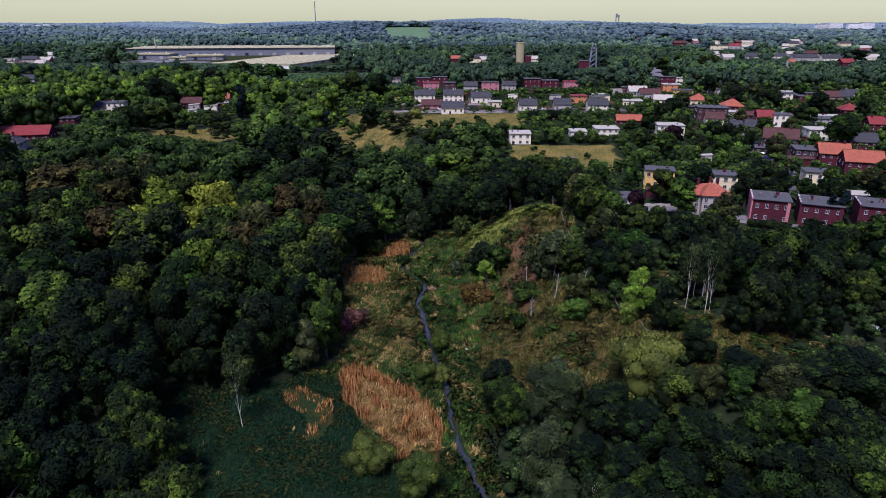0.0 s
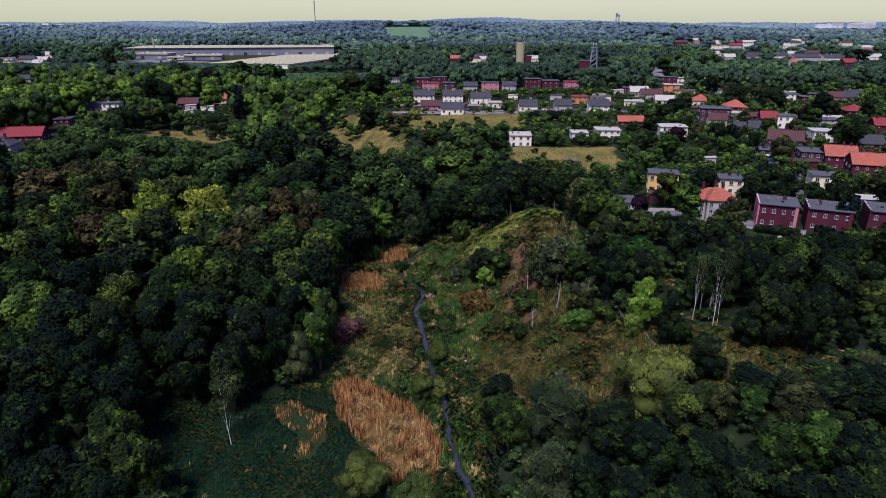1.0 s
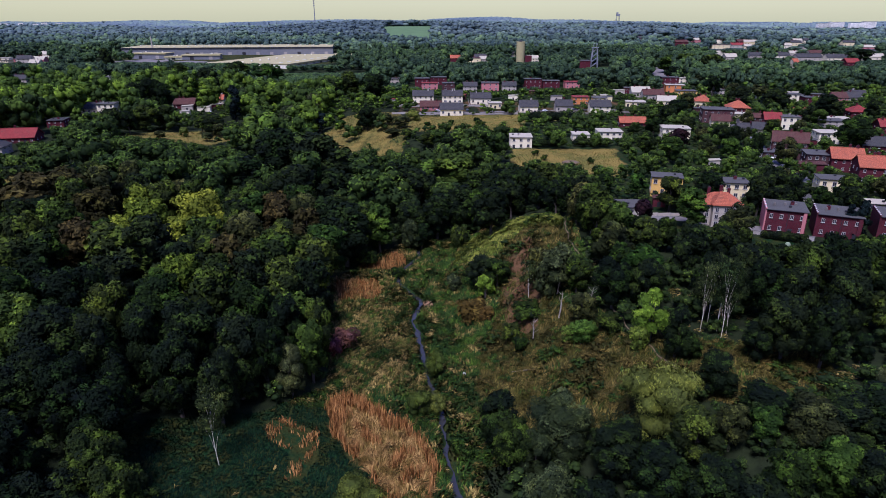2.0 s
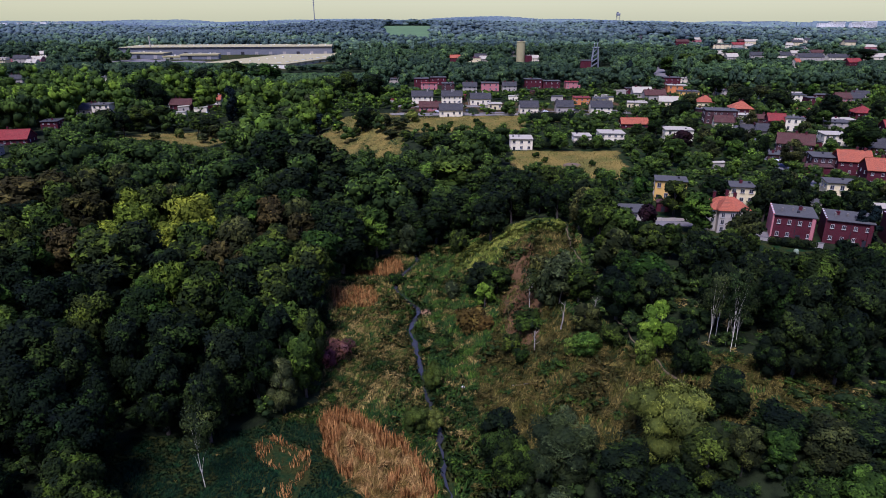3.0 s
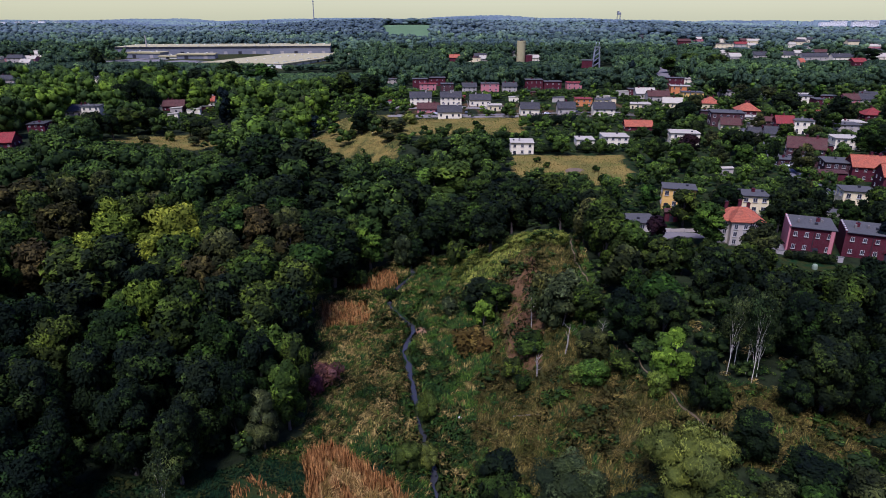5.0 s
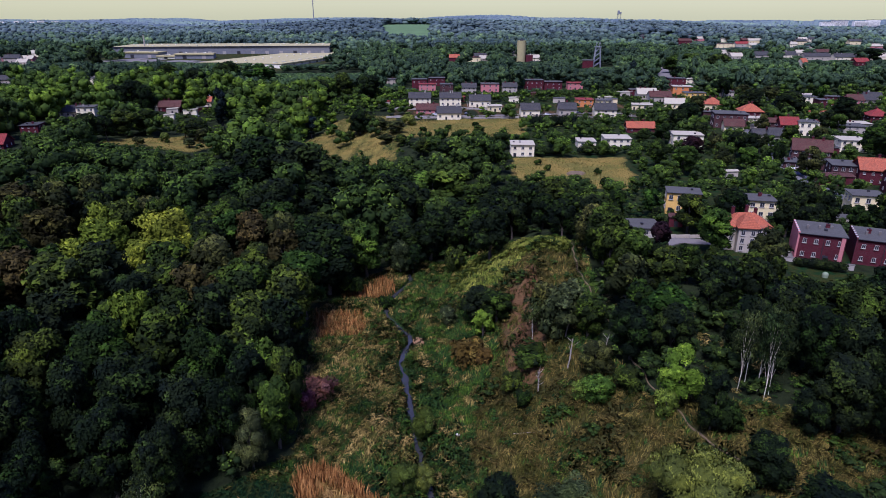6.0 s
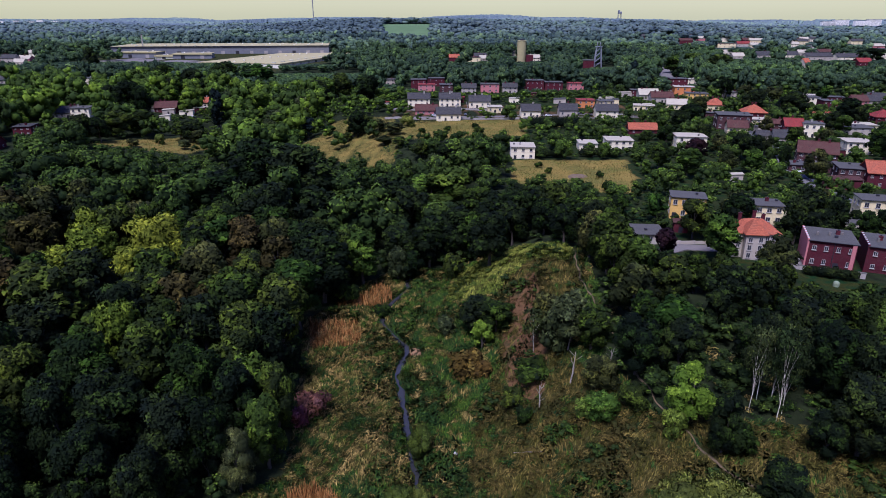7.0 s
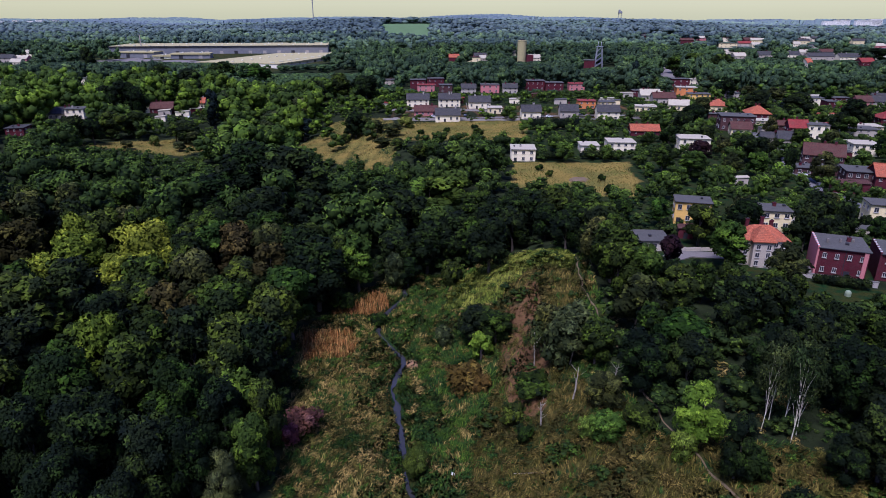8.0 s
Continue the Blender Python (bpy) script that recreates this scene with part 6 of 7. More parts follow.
plant("silver", -8.1, 165.4, 8, 2.9)
plant("willow", -9.9, 69.6, 5.5, 3.2)
plant("willow", -3.2, 65.7, 5.5, 3.4)
# Dark kind again, painting in the dimness of the lower left corner.
plant("dark", -48.3, 65.5, 13, 4.2)
plant("dark", -46.9, 58.8, 13, 3.9)
plant("dark", -40.5, 59.7, 12, 4.0)
plant("dark", -42.1, 55.6, 12, 4.4)
plant("dark", -36.0, 57.3, 11, 3.2)
plant("dark", -53.6, 65.3, 13, 4.2)
plant("silver", 12.8, 65.7, 10, 4.1)
plant("olive", -25.7, 304.2, 5, 4.4)
plant("olive", -18.4, 296.3, 5, 4.8)
plant("willow", -13.9, 317.3, 4.5, 4.0)
plant("broad", -33.4, 312.8, 7, 3.9)
plant("broad", -37.1, 307.9, 9, 4.4)
plant("olive", -21.4, 281.9, 4, 3.6)
plant("broad", -14.6, 272.9, 4, 3.2)
plant("broad", -39.5, 303.1, 4, 2.7)
plant("bright", -51.0, 325.1, 4, 2.9)
plant("broad", -5.5, 253.7, 6, 3.7)
plant("dark", 3.5, 240.9, 6.5, 3.9)
plant("silver", -0.9, 238.4, 6, 3.5)
plant("broad", 10.8, 233.2, 6, 3.4)
plant("bright", 17.4, 252.4, 6, 3.2)
plant("broad", 20.5, 234.9, 6, 2.8)
plant("broad", 17.3, 291.2, 4, 2.6)
plant("spruce", -65.0, 321.9, 7, 2.9)
plant("silver", -78.5, 330.2, 7, 4.8)
plant("poplar", -62.6, 333.2, 8, 2.7)
plant("shrub", 27.9, 207.3, 2, 1.3)
plant("shrub", 36.5, 225.9, 2, 1.2)
plant("green_shrub", 41.8, 209.8, 2.5, 1.5)
plant("shrub", 51.6, 219.6, 2, 1.2)
plant("shrub", 50.1, 204.2, 3, 1.7)
plant("shrub", 34.4, 233.6, 2, 1.3)
plant("shrub", -6.5, 300.3, 2, 1.6)
plant("shrub", 4.4, 304.0, 2, 1.6)
plant("shrub", 17.0, 310.5, 2.5, 1.7)
plant("olive", -122.0, 278.2, 4, 2.5)
plant("willow", -117.0, 291.2, 4, 2.4)
plant("silver", -104.7, 285.7, 4, 2.6)
plant("bright", -88.9, 289.5, 6, 3.7)
plant("broad", -80.6, 282.7, 5, 3.1)
plant("olive", -103.4, 297.8, 6, 3.2)
plant("dark", -156.0, 348.3, 17, 6.8)
plant("dark", -163.4, 346.5, 15, 4.9)
plant("dark", -147.4, 345.6, 15, 4.6)
plant("broad", -135.3, 294.8, 11, 5.8)
plant("broad", -130.2, 304.2, 11, 6.7)
plant("dark", -141.2, 276.0, 11, 4.5)
plant("dark", -135.7, 280.2, 10, 4.0)
plant("dark", -107.1, 302.9, 9, 5.3)
plant("broad", -112.6, 302.2, 8, 3.8)
plant("silver", -109.2, 369.4, 13, 7.2)
plant("silver", -79.0, 338.2, 10, 6.6)
plant("poplar", -60.5, 319.4, 9, 2.8)
plant("dark", -35.1, 304.5, 11, 4.6)
plant("dark", -75.5, 298.4, 8, 2.4)
plant("olive", -89.8, 312.3, 8, 3.6)
plant("bright", -62.1, 302.4, 8, 3.9)
plant("dark", -76.3, 281.0, 9, 3.6)
plant("broad", -87.5, 391.4, 13, 6.4)
plant("broad", -104.7, 400.9, 14, 5.8)
plant("silver", -70.8, 362.9, 12, 5.2)
plant("broad", -149.0, 470.1, 17, 11.8)
plant("bright", -125.0, 468.3, 17, 11.0)
plant("dark", -157.0, 434.9, 16, 9.6)
plant("broad", -182.7, 451.6, 16, 9.9)
plant("bright", -188.2, 425.8, 15, 8.0)
plant("dark", -69.5, 395.7, 14, 7.5)
plant("broad", -57.6, 409.2, 15, 7.1)
plant("dark", -40.8, 395.9, 15, 7.5)
plant("dark", -287.3, 562.8, 20, 5.3)
plant("dark", -157.8, 398.7, 14, 6.3)
plant("dark", -140.9, 418.8, 14, 6.6)
plant("dark", 163.1, 356.1, 12, 6.3)
plant("dark", 176.3, 342.5, 12, 7.1)
plant("dark", 194.4, 328.1, 11, 5.9)
plant("dark", 113.9, 313.5, 10, 6.0)
plant("dark", 102.5, 293.3, 10, 4.4)
plant("olive", 138.6, 292.6, 8, 3.1)
plant("purple", 88.1, 237.9, 9, 3.7)
plant("olive", 102.1, 252.4, 8, 3.0)
plant("dark", 107.1, 246.7, 9, 3.7)
plant("dark", 112.9, 248.1, 8, 3.0)
plant("olive", 120.2, 255.2, 7, 2.8)
plant("broad", 137.1, 266.5, 8, 3.2)
plant("olive", 142.3, 255.9, 9, 3.5)
plant("broad", 151.3, 236.1, 13, 6.0)
plant("olive", 117.0, 217.1, 9, 3.8)
plant("dark", 110.6, 223.8, 9, 2.0)
plant("bright", 102.0, 226.7, 8, 3.4)
plant("olive", 92.3, 222.8, 8, 3.3)
plant("broad", 73.3, 230.4, 9, 3.4)
plant("bright", 78.5, 219.6, 9, 3.8)
plant("dark", 104.5, 272.7, 8, 3.3)
plant("broad", 89.7, 272.2, 8, 3.7)
plant("broad", 79.9, 266.4, 7, 2.8)
plant("olive", 130.3, 344.2, 10, 4.9)
plant("olive", 178.8, 456.1, 11, 6.1)
plant("dark", 174.8, 420.3, 12, 5.0)
plant("dark", 182.0, 515.6, 11, 6.1)
plant("dark", 205.2, 470.5, 13, 8.4)
plant("dark", 229.3, 483.0, 12, 8.6)
plant("dark", 264.9, 519.2, 12, 7.7)
plant("poplar", 141.5, 499.4, 18, 2.7)
plant("dark", 120.1, 455.1, 13, 6.1)
plant("dark", 142.3, 480.0, 13, 7.1)
plant("bright", 143.0, 453.9, 9, 4.1)
plant("bright", 202.4, 589.8, 15, 9.6)
plant("bright", 229.5, 615.7, 15, 11.3)
plant("broad", 235.7, 577.1, 16, 12.3)
plant("dark", 285.8, 509.7, 12, 6.1)
plant("dark", 326.5, 547.6, 12, 7.3)
plant("dark", 450.4, 707.5, 14, 12.6)
plant("bright", 225.9, 403.6, 9, 3.4)
plant("olive", 197.3, 404.2, 9, 6.1)
plant("olive", 189.5, 424.5, 8, 5.1)
plant("spruce", 171.2, 346.2, 10, 4.1)
plant("dark", 195.1, 320.6, 9, 3.8)
plant("bright", 173.0, 295.7, 8, 3.6)
plant("dark", 209.3, 315.0, 10, 3.7)
plant("dark", 171.4, 300.8, 9, 3.6)
plant("birch", -29.8, 77.5, 12.0, 2.6)
plant("birch", 41.9, 97.3, 12, 2.4)
plant("birch", 43.9, 99.4, 12, 2.4)
plant("birch", 44.3, 95.0, 12.5, 2.4)
plant("birch", 45.7, 96.4, 13, 2.4)
plant("birch", 44.5, 97.1, 12, 2.4)
plant("poplar", -104.1, 327.2, 21, 2.9)
plant("spruce", 95.3, 142.1, 9, 2.4)
plant("spruce", 92.9, 142.6, 8, 2.2)
plant("dark", 21.5, 174.0, 11.5, 5.0)
plant("broad", 29.0, 171.0, 10.5, 4.6)
plant("dark", 19.0, 168.0, 10, 4.0)
plant("dark", 26.0, 166.5, 8, 3.4)
plant("broad", 34.0, 166.0, 9.5, 4.4)


# ---- woods: the trees between and behind those placed by hand ----
def clear_of_houses(x, y, h):
    """The height that a tree may have at x, y beside the houses' garden fronts; 0: none."""
    for hx, hy, r, w, tall in sites:
        if (x - hx) ** 2 + (y - hy) ** 2 < (r + 1.8) ** 2:
            return 0
        gap = hy - y
        if 0 < gap < max(60 if hx > 40 else 115, 0.3 * hy) and abs(x - hx * (y - 17) / (hy - 17)) < w / 2 + 2.0:
            if gap < 4 + r and r > 0:
                return 0
            h = min(h, (0.7 if hy < 175 or hy > 420 or hx < 0 else 1.1 + 1.9 * math.sin(x * 3.7 + y * 5.1) ** 2) + 0.17 * gap * 250 / hy)
    return h


def scatter(rng, x0, x1, y0, y1, gap):
    xs, ys = np.meshgrid(np.arange(x0, x1, gap), np.arange(y0, y1, gap))
    x = xs.ravel() + rng.uniform(-0.42, 0.42, xs.size) * gap
    y = ys.ravel() + rng.uniform(-0.42, 0.42, xs.size) * gap
    return x, y


def near_woods():
    rng = np.random.default_rng(5)
    x, y = scatter(rng, -130, 130, 46, 172, 6.2)
    ok = wooded(x, y) & (np.abs(x) < 0.71 * y + 10) & (np.abs(x - brook_x(y)) > 9) & ~inside(LOW_GROUND, x, y)
    for px, py in zip(x[ok], y[ok]):
        if any((px - a) ** 2 + (py - b) ** 2 < (0.62 * r + 2.6) ** 2 for a, b, r in planted):
            continue
        right = px > 25
        h = rng.uniform(7.5, 11) if right else rng.uniform(10, 14.5)
        if px > 14 and py < 92:
            h *= 0.55
        h = clear_of_houses(px, py, h)
        if h < 3.2:
            continue
        # The right side leans to the dark kind, its corner dimness put into colour.
        kind = rng.choice(["broad", "dark", "olive", "bright", "silver"], p=[0.32, 0.52, 0.08, 0.05, 0.03]) if right else rng.choice(["broad", "dark", "olive", "brown", "bright"], p=[0.50, 0.33, 0.07, 0.04, 0.06])
        if kind == "olive" and py < 120:
            kind = "dark"
        if h < 4.5:
            plant("shrub", float(px), float(py), float(h), float(rng.uniform(1.6, 2.4)))
        else:
            plant(str(kind), float(px), float(py), float(h), float(h * rng.uniform(0.30, 0.40)))


near_woods()


def woods_mesh(name, rows, shapes, material, label, category="woods"):
    """One mesh of many trees: rows of x, y, height, radius, tint and the shape's number."""
    vs, qs, fs, ns, ts, tints, n = [], [], [], [], [], [], 0
    rng = np.random.default_rng(9)
    for x, y, h, r, tint, k in rows:
        v, q, f, nrm, tone = shapes[int(k)]
        a = rng.uniform(0, 2 * math.pi)
        c, s = math.cos(a), math.sin(a)
        ns.append(np.stack([nrm[:, 0] * c - nrm[:, 1] * s, nrm[:, 0] * s + nrm[:, 1] * c, nrm[:, 2]], 1))
        ts.append(tone)
        c, s = c * r, s * r
        vs.append(np.stack([x + v[:, 0] * c - v[:, 1] * s, y + v[:, 0] * s + v[:, 1] * c, float(ground_z(x, y)) + v[:, 2] * h], 1))
        qs.append(q + n)
        fs.append(f + n)
        tints.append(np.full(len(v), tint, np.float32))
        n += len(v)
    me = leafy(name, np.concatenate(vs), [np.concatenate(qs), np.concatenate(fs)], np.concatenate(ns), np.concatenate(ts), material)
    me.attributes.new("tint", "FLOAT", "POINT").data.foreach_set("value", np.concatenate(tints))
    return tagged(new(name, me), label, category, kind="stuff")


def unit_shapes(count, lobes, cards, size, seed, lobe, slim=0.7, core=0.74):
    """Crowns of height 1 and radius 1, for woods."""
    out = []
    for n in range(count):
        rng = np.random.default_rng(seed + n)
        lb = lobes_of(rng, 2.4, 1.0, 0.35, lobes, "round", lobe)
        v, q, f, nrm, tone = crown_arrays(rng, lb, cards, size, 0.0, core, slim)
        out.append((v / (1, 1, 2.4), q, f, nrm, tone))
    return out


def undergrowth():
    rng = np.random.default_rng(15)
    x, y = scatter(rng, -110, 120, 46, 178, 3.9)
    ok = wooded(x, y) & (np.abs(x) < 0.74 * y + 8) & ~inside(LOW_GROUND, x, y)
    rows = []
    for px, py in zip(x[ok], y[ok]):
        h = clear_of_houses(px, py, rng.uniform(1.6, 4.2))
        if h > 1.2:
            rows.append((px, py, h, h * rng.uniform(0.5, 0.7), 0.5 * rng.beta(2, 2.6), rng.integers(0, 8)))
    near = [(a, b, h, r, t, k + 8 * (b < 118)) for a, b, h, r, t, k in rows]
    woods_mesh("undergrowth", near, unit_shapes(8, 7, 80, 0.18, 700, 0.42) + unit_shapes(8, 10, 200, 0.1, 720, 0.42), WOODS_LEAF, "thick green undergrowth below the trees")


undergrowth()


def low_scrub():
    """Low bushes and briars over the dry slope."""
    rng = np.random.default_rng(17)
    x, y = scatter(rng, 4, 58, 80, 160, 1.9)
    ok = (inside(SLOPE, x, y) | inside(LOW_GROUND, x, y)) & (wave(x * 1.9 + 5, y * 1.7) + rng.normal(scale=0.3, size=len(x)) > 0.5)
    ok &= np.abs(x - np.interp(y, TRACK_Y, TRACK_X)) > 1.3
    rows = [(a, b, h, h * rng.uniform(0.7, 1.2), 0.2 + 0.6 * rng.beta(1.6, 1.6), rng.integers(0, 6)) for a, b, h in zip(x[ok], y[ok], rng.uniform(0.5, 1.3, ok.sum()))]
    woods_mesh("low_scrub", rows, unit_shapes(6, 8, 200, 0.11, 760, 0.42, 0.5), WOODS_LEAF, "low green briars and bushes on the dry slope")


low_scrub()


PLANTATION = [(227, 453), (302, 452), (342, 509), (285, 559)]


def middle_woods():
    rng = np.random.default_rng(21)
    x, y = scatter(rng, -370, 370, 150, 440, 8.4)
    ok = (wooded(x, y) | (inside(FAR_BANK, x, y) & (rng.random(len(x)) < 0.3))) & (np.abs(x) < 0.71 * y + 16) & ((y > 172) | (np.abs(x) > 130))
    rows = []
    marks = np.array(planted)
    for px, py in zip(x[ok], y[ok]):
        if (((marks[:, 0] - px) ** 2 + (marks[:, 1] - py) ** 2) < (0.6 * marks[:, 2] + 2.4) ** 2).any():
            continue
        if inside(NEW_PLOTS, px, py) and rng.random() < 0.8:
            continue
        town = px > 40 and py < 440
        if town and rng.random() < 0.12:
            continue
        h = rng.uniform(3.8, 7.8) if town else rng.uniform(7, 17.5)
        if py > 250 and -60 < px < 60:
            h = min(h, rng.uniform(4, 8))
        if 14 < px < 52 and py < 206:
            h = min(h, rng.uniform(6.0, 8.5))
        h = clear_of_houses(px, py, h)
        if h < 2.2:
            continue
        stand = 0.5 + 0.5 * math.sin(px * 0.045 + 2 * math.sin(py * 0.021)) * math.sin(py * 0.05 + 1)
        tint = float(np.clip(0.16 + 0.45 * stand + rng.normal() * 0.17, 0, 0.92))
        if town:
            tint = float(np.clip(0.08 + 0.75 * rng.beta(1.6, 1.6), 0, 0.9))
        else:
            # Distance painted into the tint: darker short of 265, lighter beyond 300.
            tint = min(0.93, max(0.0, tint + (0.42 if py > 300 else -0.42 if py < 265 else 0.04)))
        if inside(PLANTATION, px, py):
            h, tint = min(h, 5.5), 0.72 + 0.08 * rng.random()
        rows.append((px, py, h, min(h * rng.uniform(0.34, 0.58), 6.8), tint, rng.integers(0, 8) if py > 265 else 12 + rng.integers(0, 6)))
    shapes = unit_shapes(8, 12, 200, 0.125, 300, 0.37, 0.6, 0.92) + unit_shapes(4, 5, 50, 0.24, 340, 0.46, 0.6) + unit_shapes(6, 16, 430, 0.1, 360, 0.35, 0.6, 0.84)
    x, y = scatter(rng, -150, 300, 172, 440, 5.4)
    for px, py in zip(x, y):
        h = clear_of_houses(px, py, rng.uniform(1.2, 3.4)) if wooded(px, py) and px < 0.71 * py + 10 and not (inside(NEW_PLOTS, px, py) and rng.random() < 0.7) else 0
        if h > 0.8:
            rows.append((px, py, h, h * rng.uniform(0.55, 0.8), 0.6 * rng.beta(1.5, 1.5), 8 + rng.integers(0, 4)))
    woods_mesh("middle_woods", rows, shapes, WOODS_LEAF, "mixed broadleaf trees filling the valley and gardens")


middle_woods()


def distant_woods():
    rng = np.random.default_rng(33)
    rows, beyond = [], []
    for y0, y1, gap in ((440, 560, 9.5), (560, 720, 11.5), (720, 920, 14), (920, 1180, 16)):
        x, y = scatter(rng, -0.8 * y1, 0.8 * y1, y0, y1, gap)
        ok = wooded(x, y) & (np.abs(x) < 0.71 * y + 20)
        for px, py in zip(x[ok], y[ok]):
            h = clear_of_houses(px, py, rng.uniform(8, 15.5)) if py < 760 or px > 300 else rng.uniform(9, 16)
            if h < 2.5:
                continue
            tint = np.clip(0.45 + 0.4 * math.sin(px * 0.019 + 1 + math.sin(py * 0.011)) * math.sin(py * 0.017 + 2) + rng.normal() * 0.16, 0, 0.85)
            r = max(gap * 0.36, h * 0.32) * rng.uniform(0.7, 1.45)
            if rng.random() < 0.03 and h > 7:
                h, r, tint = h * 1.2, r * 0.55, tint * 0.5
            (rows if py < 860 else beyond).append((px, py, h, r * 1.15, tint, rng.integers(0, 10)))
    woods_mesh("town_woods", rows, unit_shapes(10, 9, 125, 0.145, 500, 0.41, 0.7, 0.88), HAZED_TOWN_LEAF, "dense broadleaf woods round the edge of the town")
    woods_mesh("distant_woods", beyond, unit_shapes(10, 5, 34, 0.17, 520, 0.52, 0.75, 1.02), HAZED_DISTANT_LEAF, "continuous broadleaf woods beyond the town")


distant_woods()


def ridge_woods():
    """Rounded treetops on the first low hills, too far for single leaves."""
    rng = np.random.default_rng(37)
    rows = []
    for y0, y1, gap in ((1180, 1400, 18), (1400, 1680, 21), (1680, 2050, 25)):
        x, y = scatter(rng, -0.78 * y1, 0.78 * y1, y0, y1, gap)
        stand = wave(x * 0.05 + 3, y * 0.036 + 1)
        ok = wooded(x, y) & (np.abs(x) < 0.72 * y + 30) & (stand > -0.52)
        for px, py, m in zip(x[ok], y[ok], stand[ok]):
            pines = -430 < px < -95 and 1300 < py < 1900
            h = rng.uniform(10, 17) + 3 * m
            tint = 0.12 + 0.1 * rng.random() if pines else float(np.clip(0.42 + 0.35 * m + rng.normal() * 0.12, 0.05, 0.85))
            rows.append((px, py, h, gap * rng.uniform(0.42, 0.7), tint, rng.integers(0, 6)))
    woods_mesh("ridge_woods", rows, unit_shapes(6, 3, 8, 0.3, 540, 0.62, 0.8, 1.0), HAZED_RIDGE_LEAF, "rounded hazy treetops over the low hills")


ridge_woods()


def horizon_woods():
    """The last woods: one sheet of treetops over the far hills, broken by pale fields."""
    rng = np.random.default_rng(41)
    ys = 1900 * 1.0125 ** np.arange(80)
    us = np.linspace(-0.85, 0.85, 640)
    x = us[None] * ys[:, None] + rng.normal(scale=1.5, size=(len(ys), len(us)))
    y = ys[:, None] + rng.normal(scale=0.003, size=x.shape) * ys[:, None]
    tall = 11 + 4 * np.sin(x * 0.012 + np.sin(y * 0.01)) + rng.uniform(-2.5, 2.5, x.shape)
    free = inside(FAR_FIELD, x, y) | ((wave(x * 0.022, y * 0.015) > 0.35) & (y > 2200))
    z = ground_z(x, y) + np.where(free, -3, tall)
    n = x.shape[1]
    i = (np.arange(len(ys) - 1)[:, None] * n + np.arange(n - 1)[None]).ravel()
    me = mesh_of("horizon_woods", np.stack([x, y, z], 2).reshape(-1, 3), [np.stack([i, i + 1, i + n + 1, i + n], 1)], HAZED_FAR_LEAF)
    tint = np.clip(0.4 + 0.3 * np.sin(x * 0.009 + np.sin(y * 0.003)) * np.sin(y * 0.006 + 2) + rng.normal(scale=0.14, size=x.shape), 0, 1)
    me.attributes.new("tint", "FLOAT", "POINT").data.foreach_set("value", tint.astype(np.float32).ravel())
    tagged(new("horizon_woods", me), "hazy wooded hills along the horizon", "woods", kind="stuff")


horizon_woods()


# ---- grass, tussocks and reeds ----
def inside_any(polys, x, y):
    hit = np.zeros(np.shape(x), bool)
    for poly in polys:
        hit |= inside(poly, x, y)
    return hit


LODGED = [(-14.6, 92.3), (-4, 86.2), (-0.8, 77.8), (-1.3, 72), (-7, 72), (-8.6, 77), (-12, 79.8), (-14.8, 86)]
REEDS = [REED_BIG, REED_MID, REED_FAR, REED_SMALL]


def blades(x, y, length, width, lean, spread, each, rng, turn=None):
    """Tapering blades: each a bent strip of three triangles; lean 0 is upright, 1 lies flat."""
    n = len(x)
    x, y = np.repeat(x, each), np.repeat(y, each)
    m = len(x)
    a = rng.uniform(0, 2 * math.pi, m) if turn is None else np.repeat(turn, each) + rng.normal(scale=spread, size=m)
    k = length * rng.uniform(0.6, 1.3, m)
    tilt = np.clip(lean + rng.normal(scale=0.16, size=m), 0.02, 1.0) * math.pi / 2
    x, y = x + rng.normal(scale=0.09, size=m), y + rng.normal(scale=0.09, size=m)
    z = ground_z(x, y) - 0.03
    out = np.stack([np.cos(a), np.sin(a)], 1)
    side = np.stack([-out[:, 1], out[:, 0]], 1) * (width * rng.uniform(0.6, 1.3, m))[:, None]
    h1, r1 = 0.6 * k * np.cos(tilt * 0.7), 0.6 * k * np.sin(tilt * 0.7)
    h2, r2 = h1 + 0.4 * k * np.cos(np.minimum(tilt * 1.5, 1.9)), r1 + 0.4 * k * np.sin(np.minimum(tilt * 1.5, 1.9))
    base = np.stack([x, y], 1)
    p0, p1 = np.c_[base - side, z], np.c_[base + side, z]
    q0, q1 = np.c_[base + out * r1[:, None] - side * 0.8, z + h1], np.c_[base + out * r1[:, None] + side * 0.8, z + h1]
    tip = np.c_[base + out * r2[:, None], z + np.maximum(h2, 0.06)]
    v = np.stack([p0, p1, q1, q0, tip], 1).reshape(-1, 3)
    i = np.arange(m) * 5
    nrm = np.c_[-0.45 * out, np.full(m, 0.75)] + rng.normal(scale=0.22, size=(m, 3))
    nrm = np.repeat(nrm / np.linalg.norm(nrm, axis=1, keepdims=True), 5, 0)
    return v, np.stack([i, i + 3, i + 2, i + 1], 1), np.stack([i + 3, i + 4, i + 2], 1), nrm


def stuff(name, pieces, material, label):
    vs, qs, fs, ns, n = [], [], [], [], 0
    for v, q, f, nrm in pieces:
        vs.append(v), qs.append(q + n), fs.append(f + n), ns.append(nrm)
        n += len(v)
    me = leafy(name, np.concatenate(vs), [np.concatenate(qs), np.concatenate(fs)], np.concatenate(ns), np.zeros(n), material)
    tagged(new(name, me), label, "grass" if "reed" not in name else "reeds", kind="stuff")


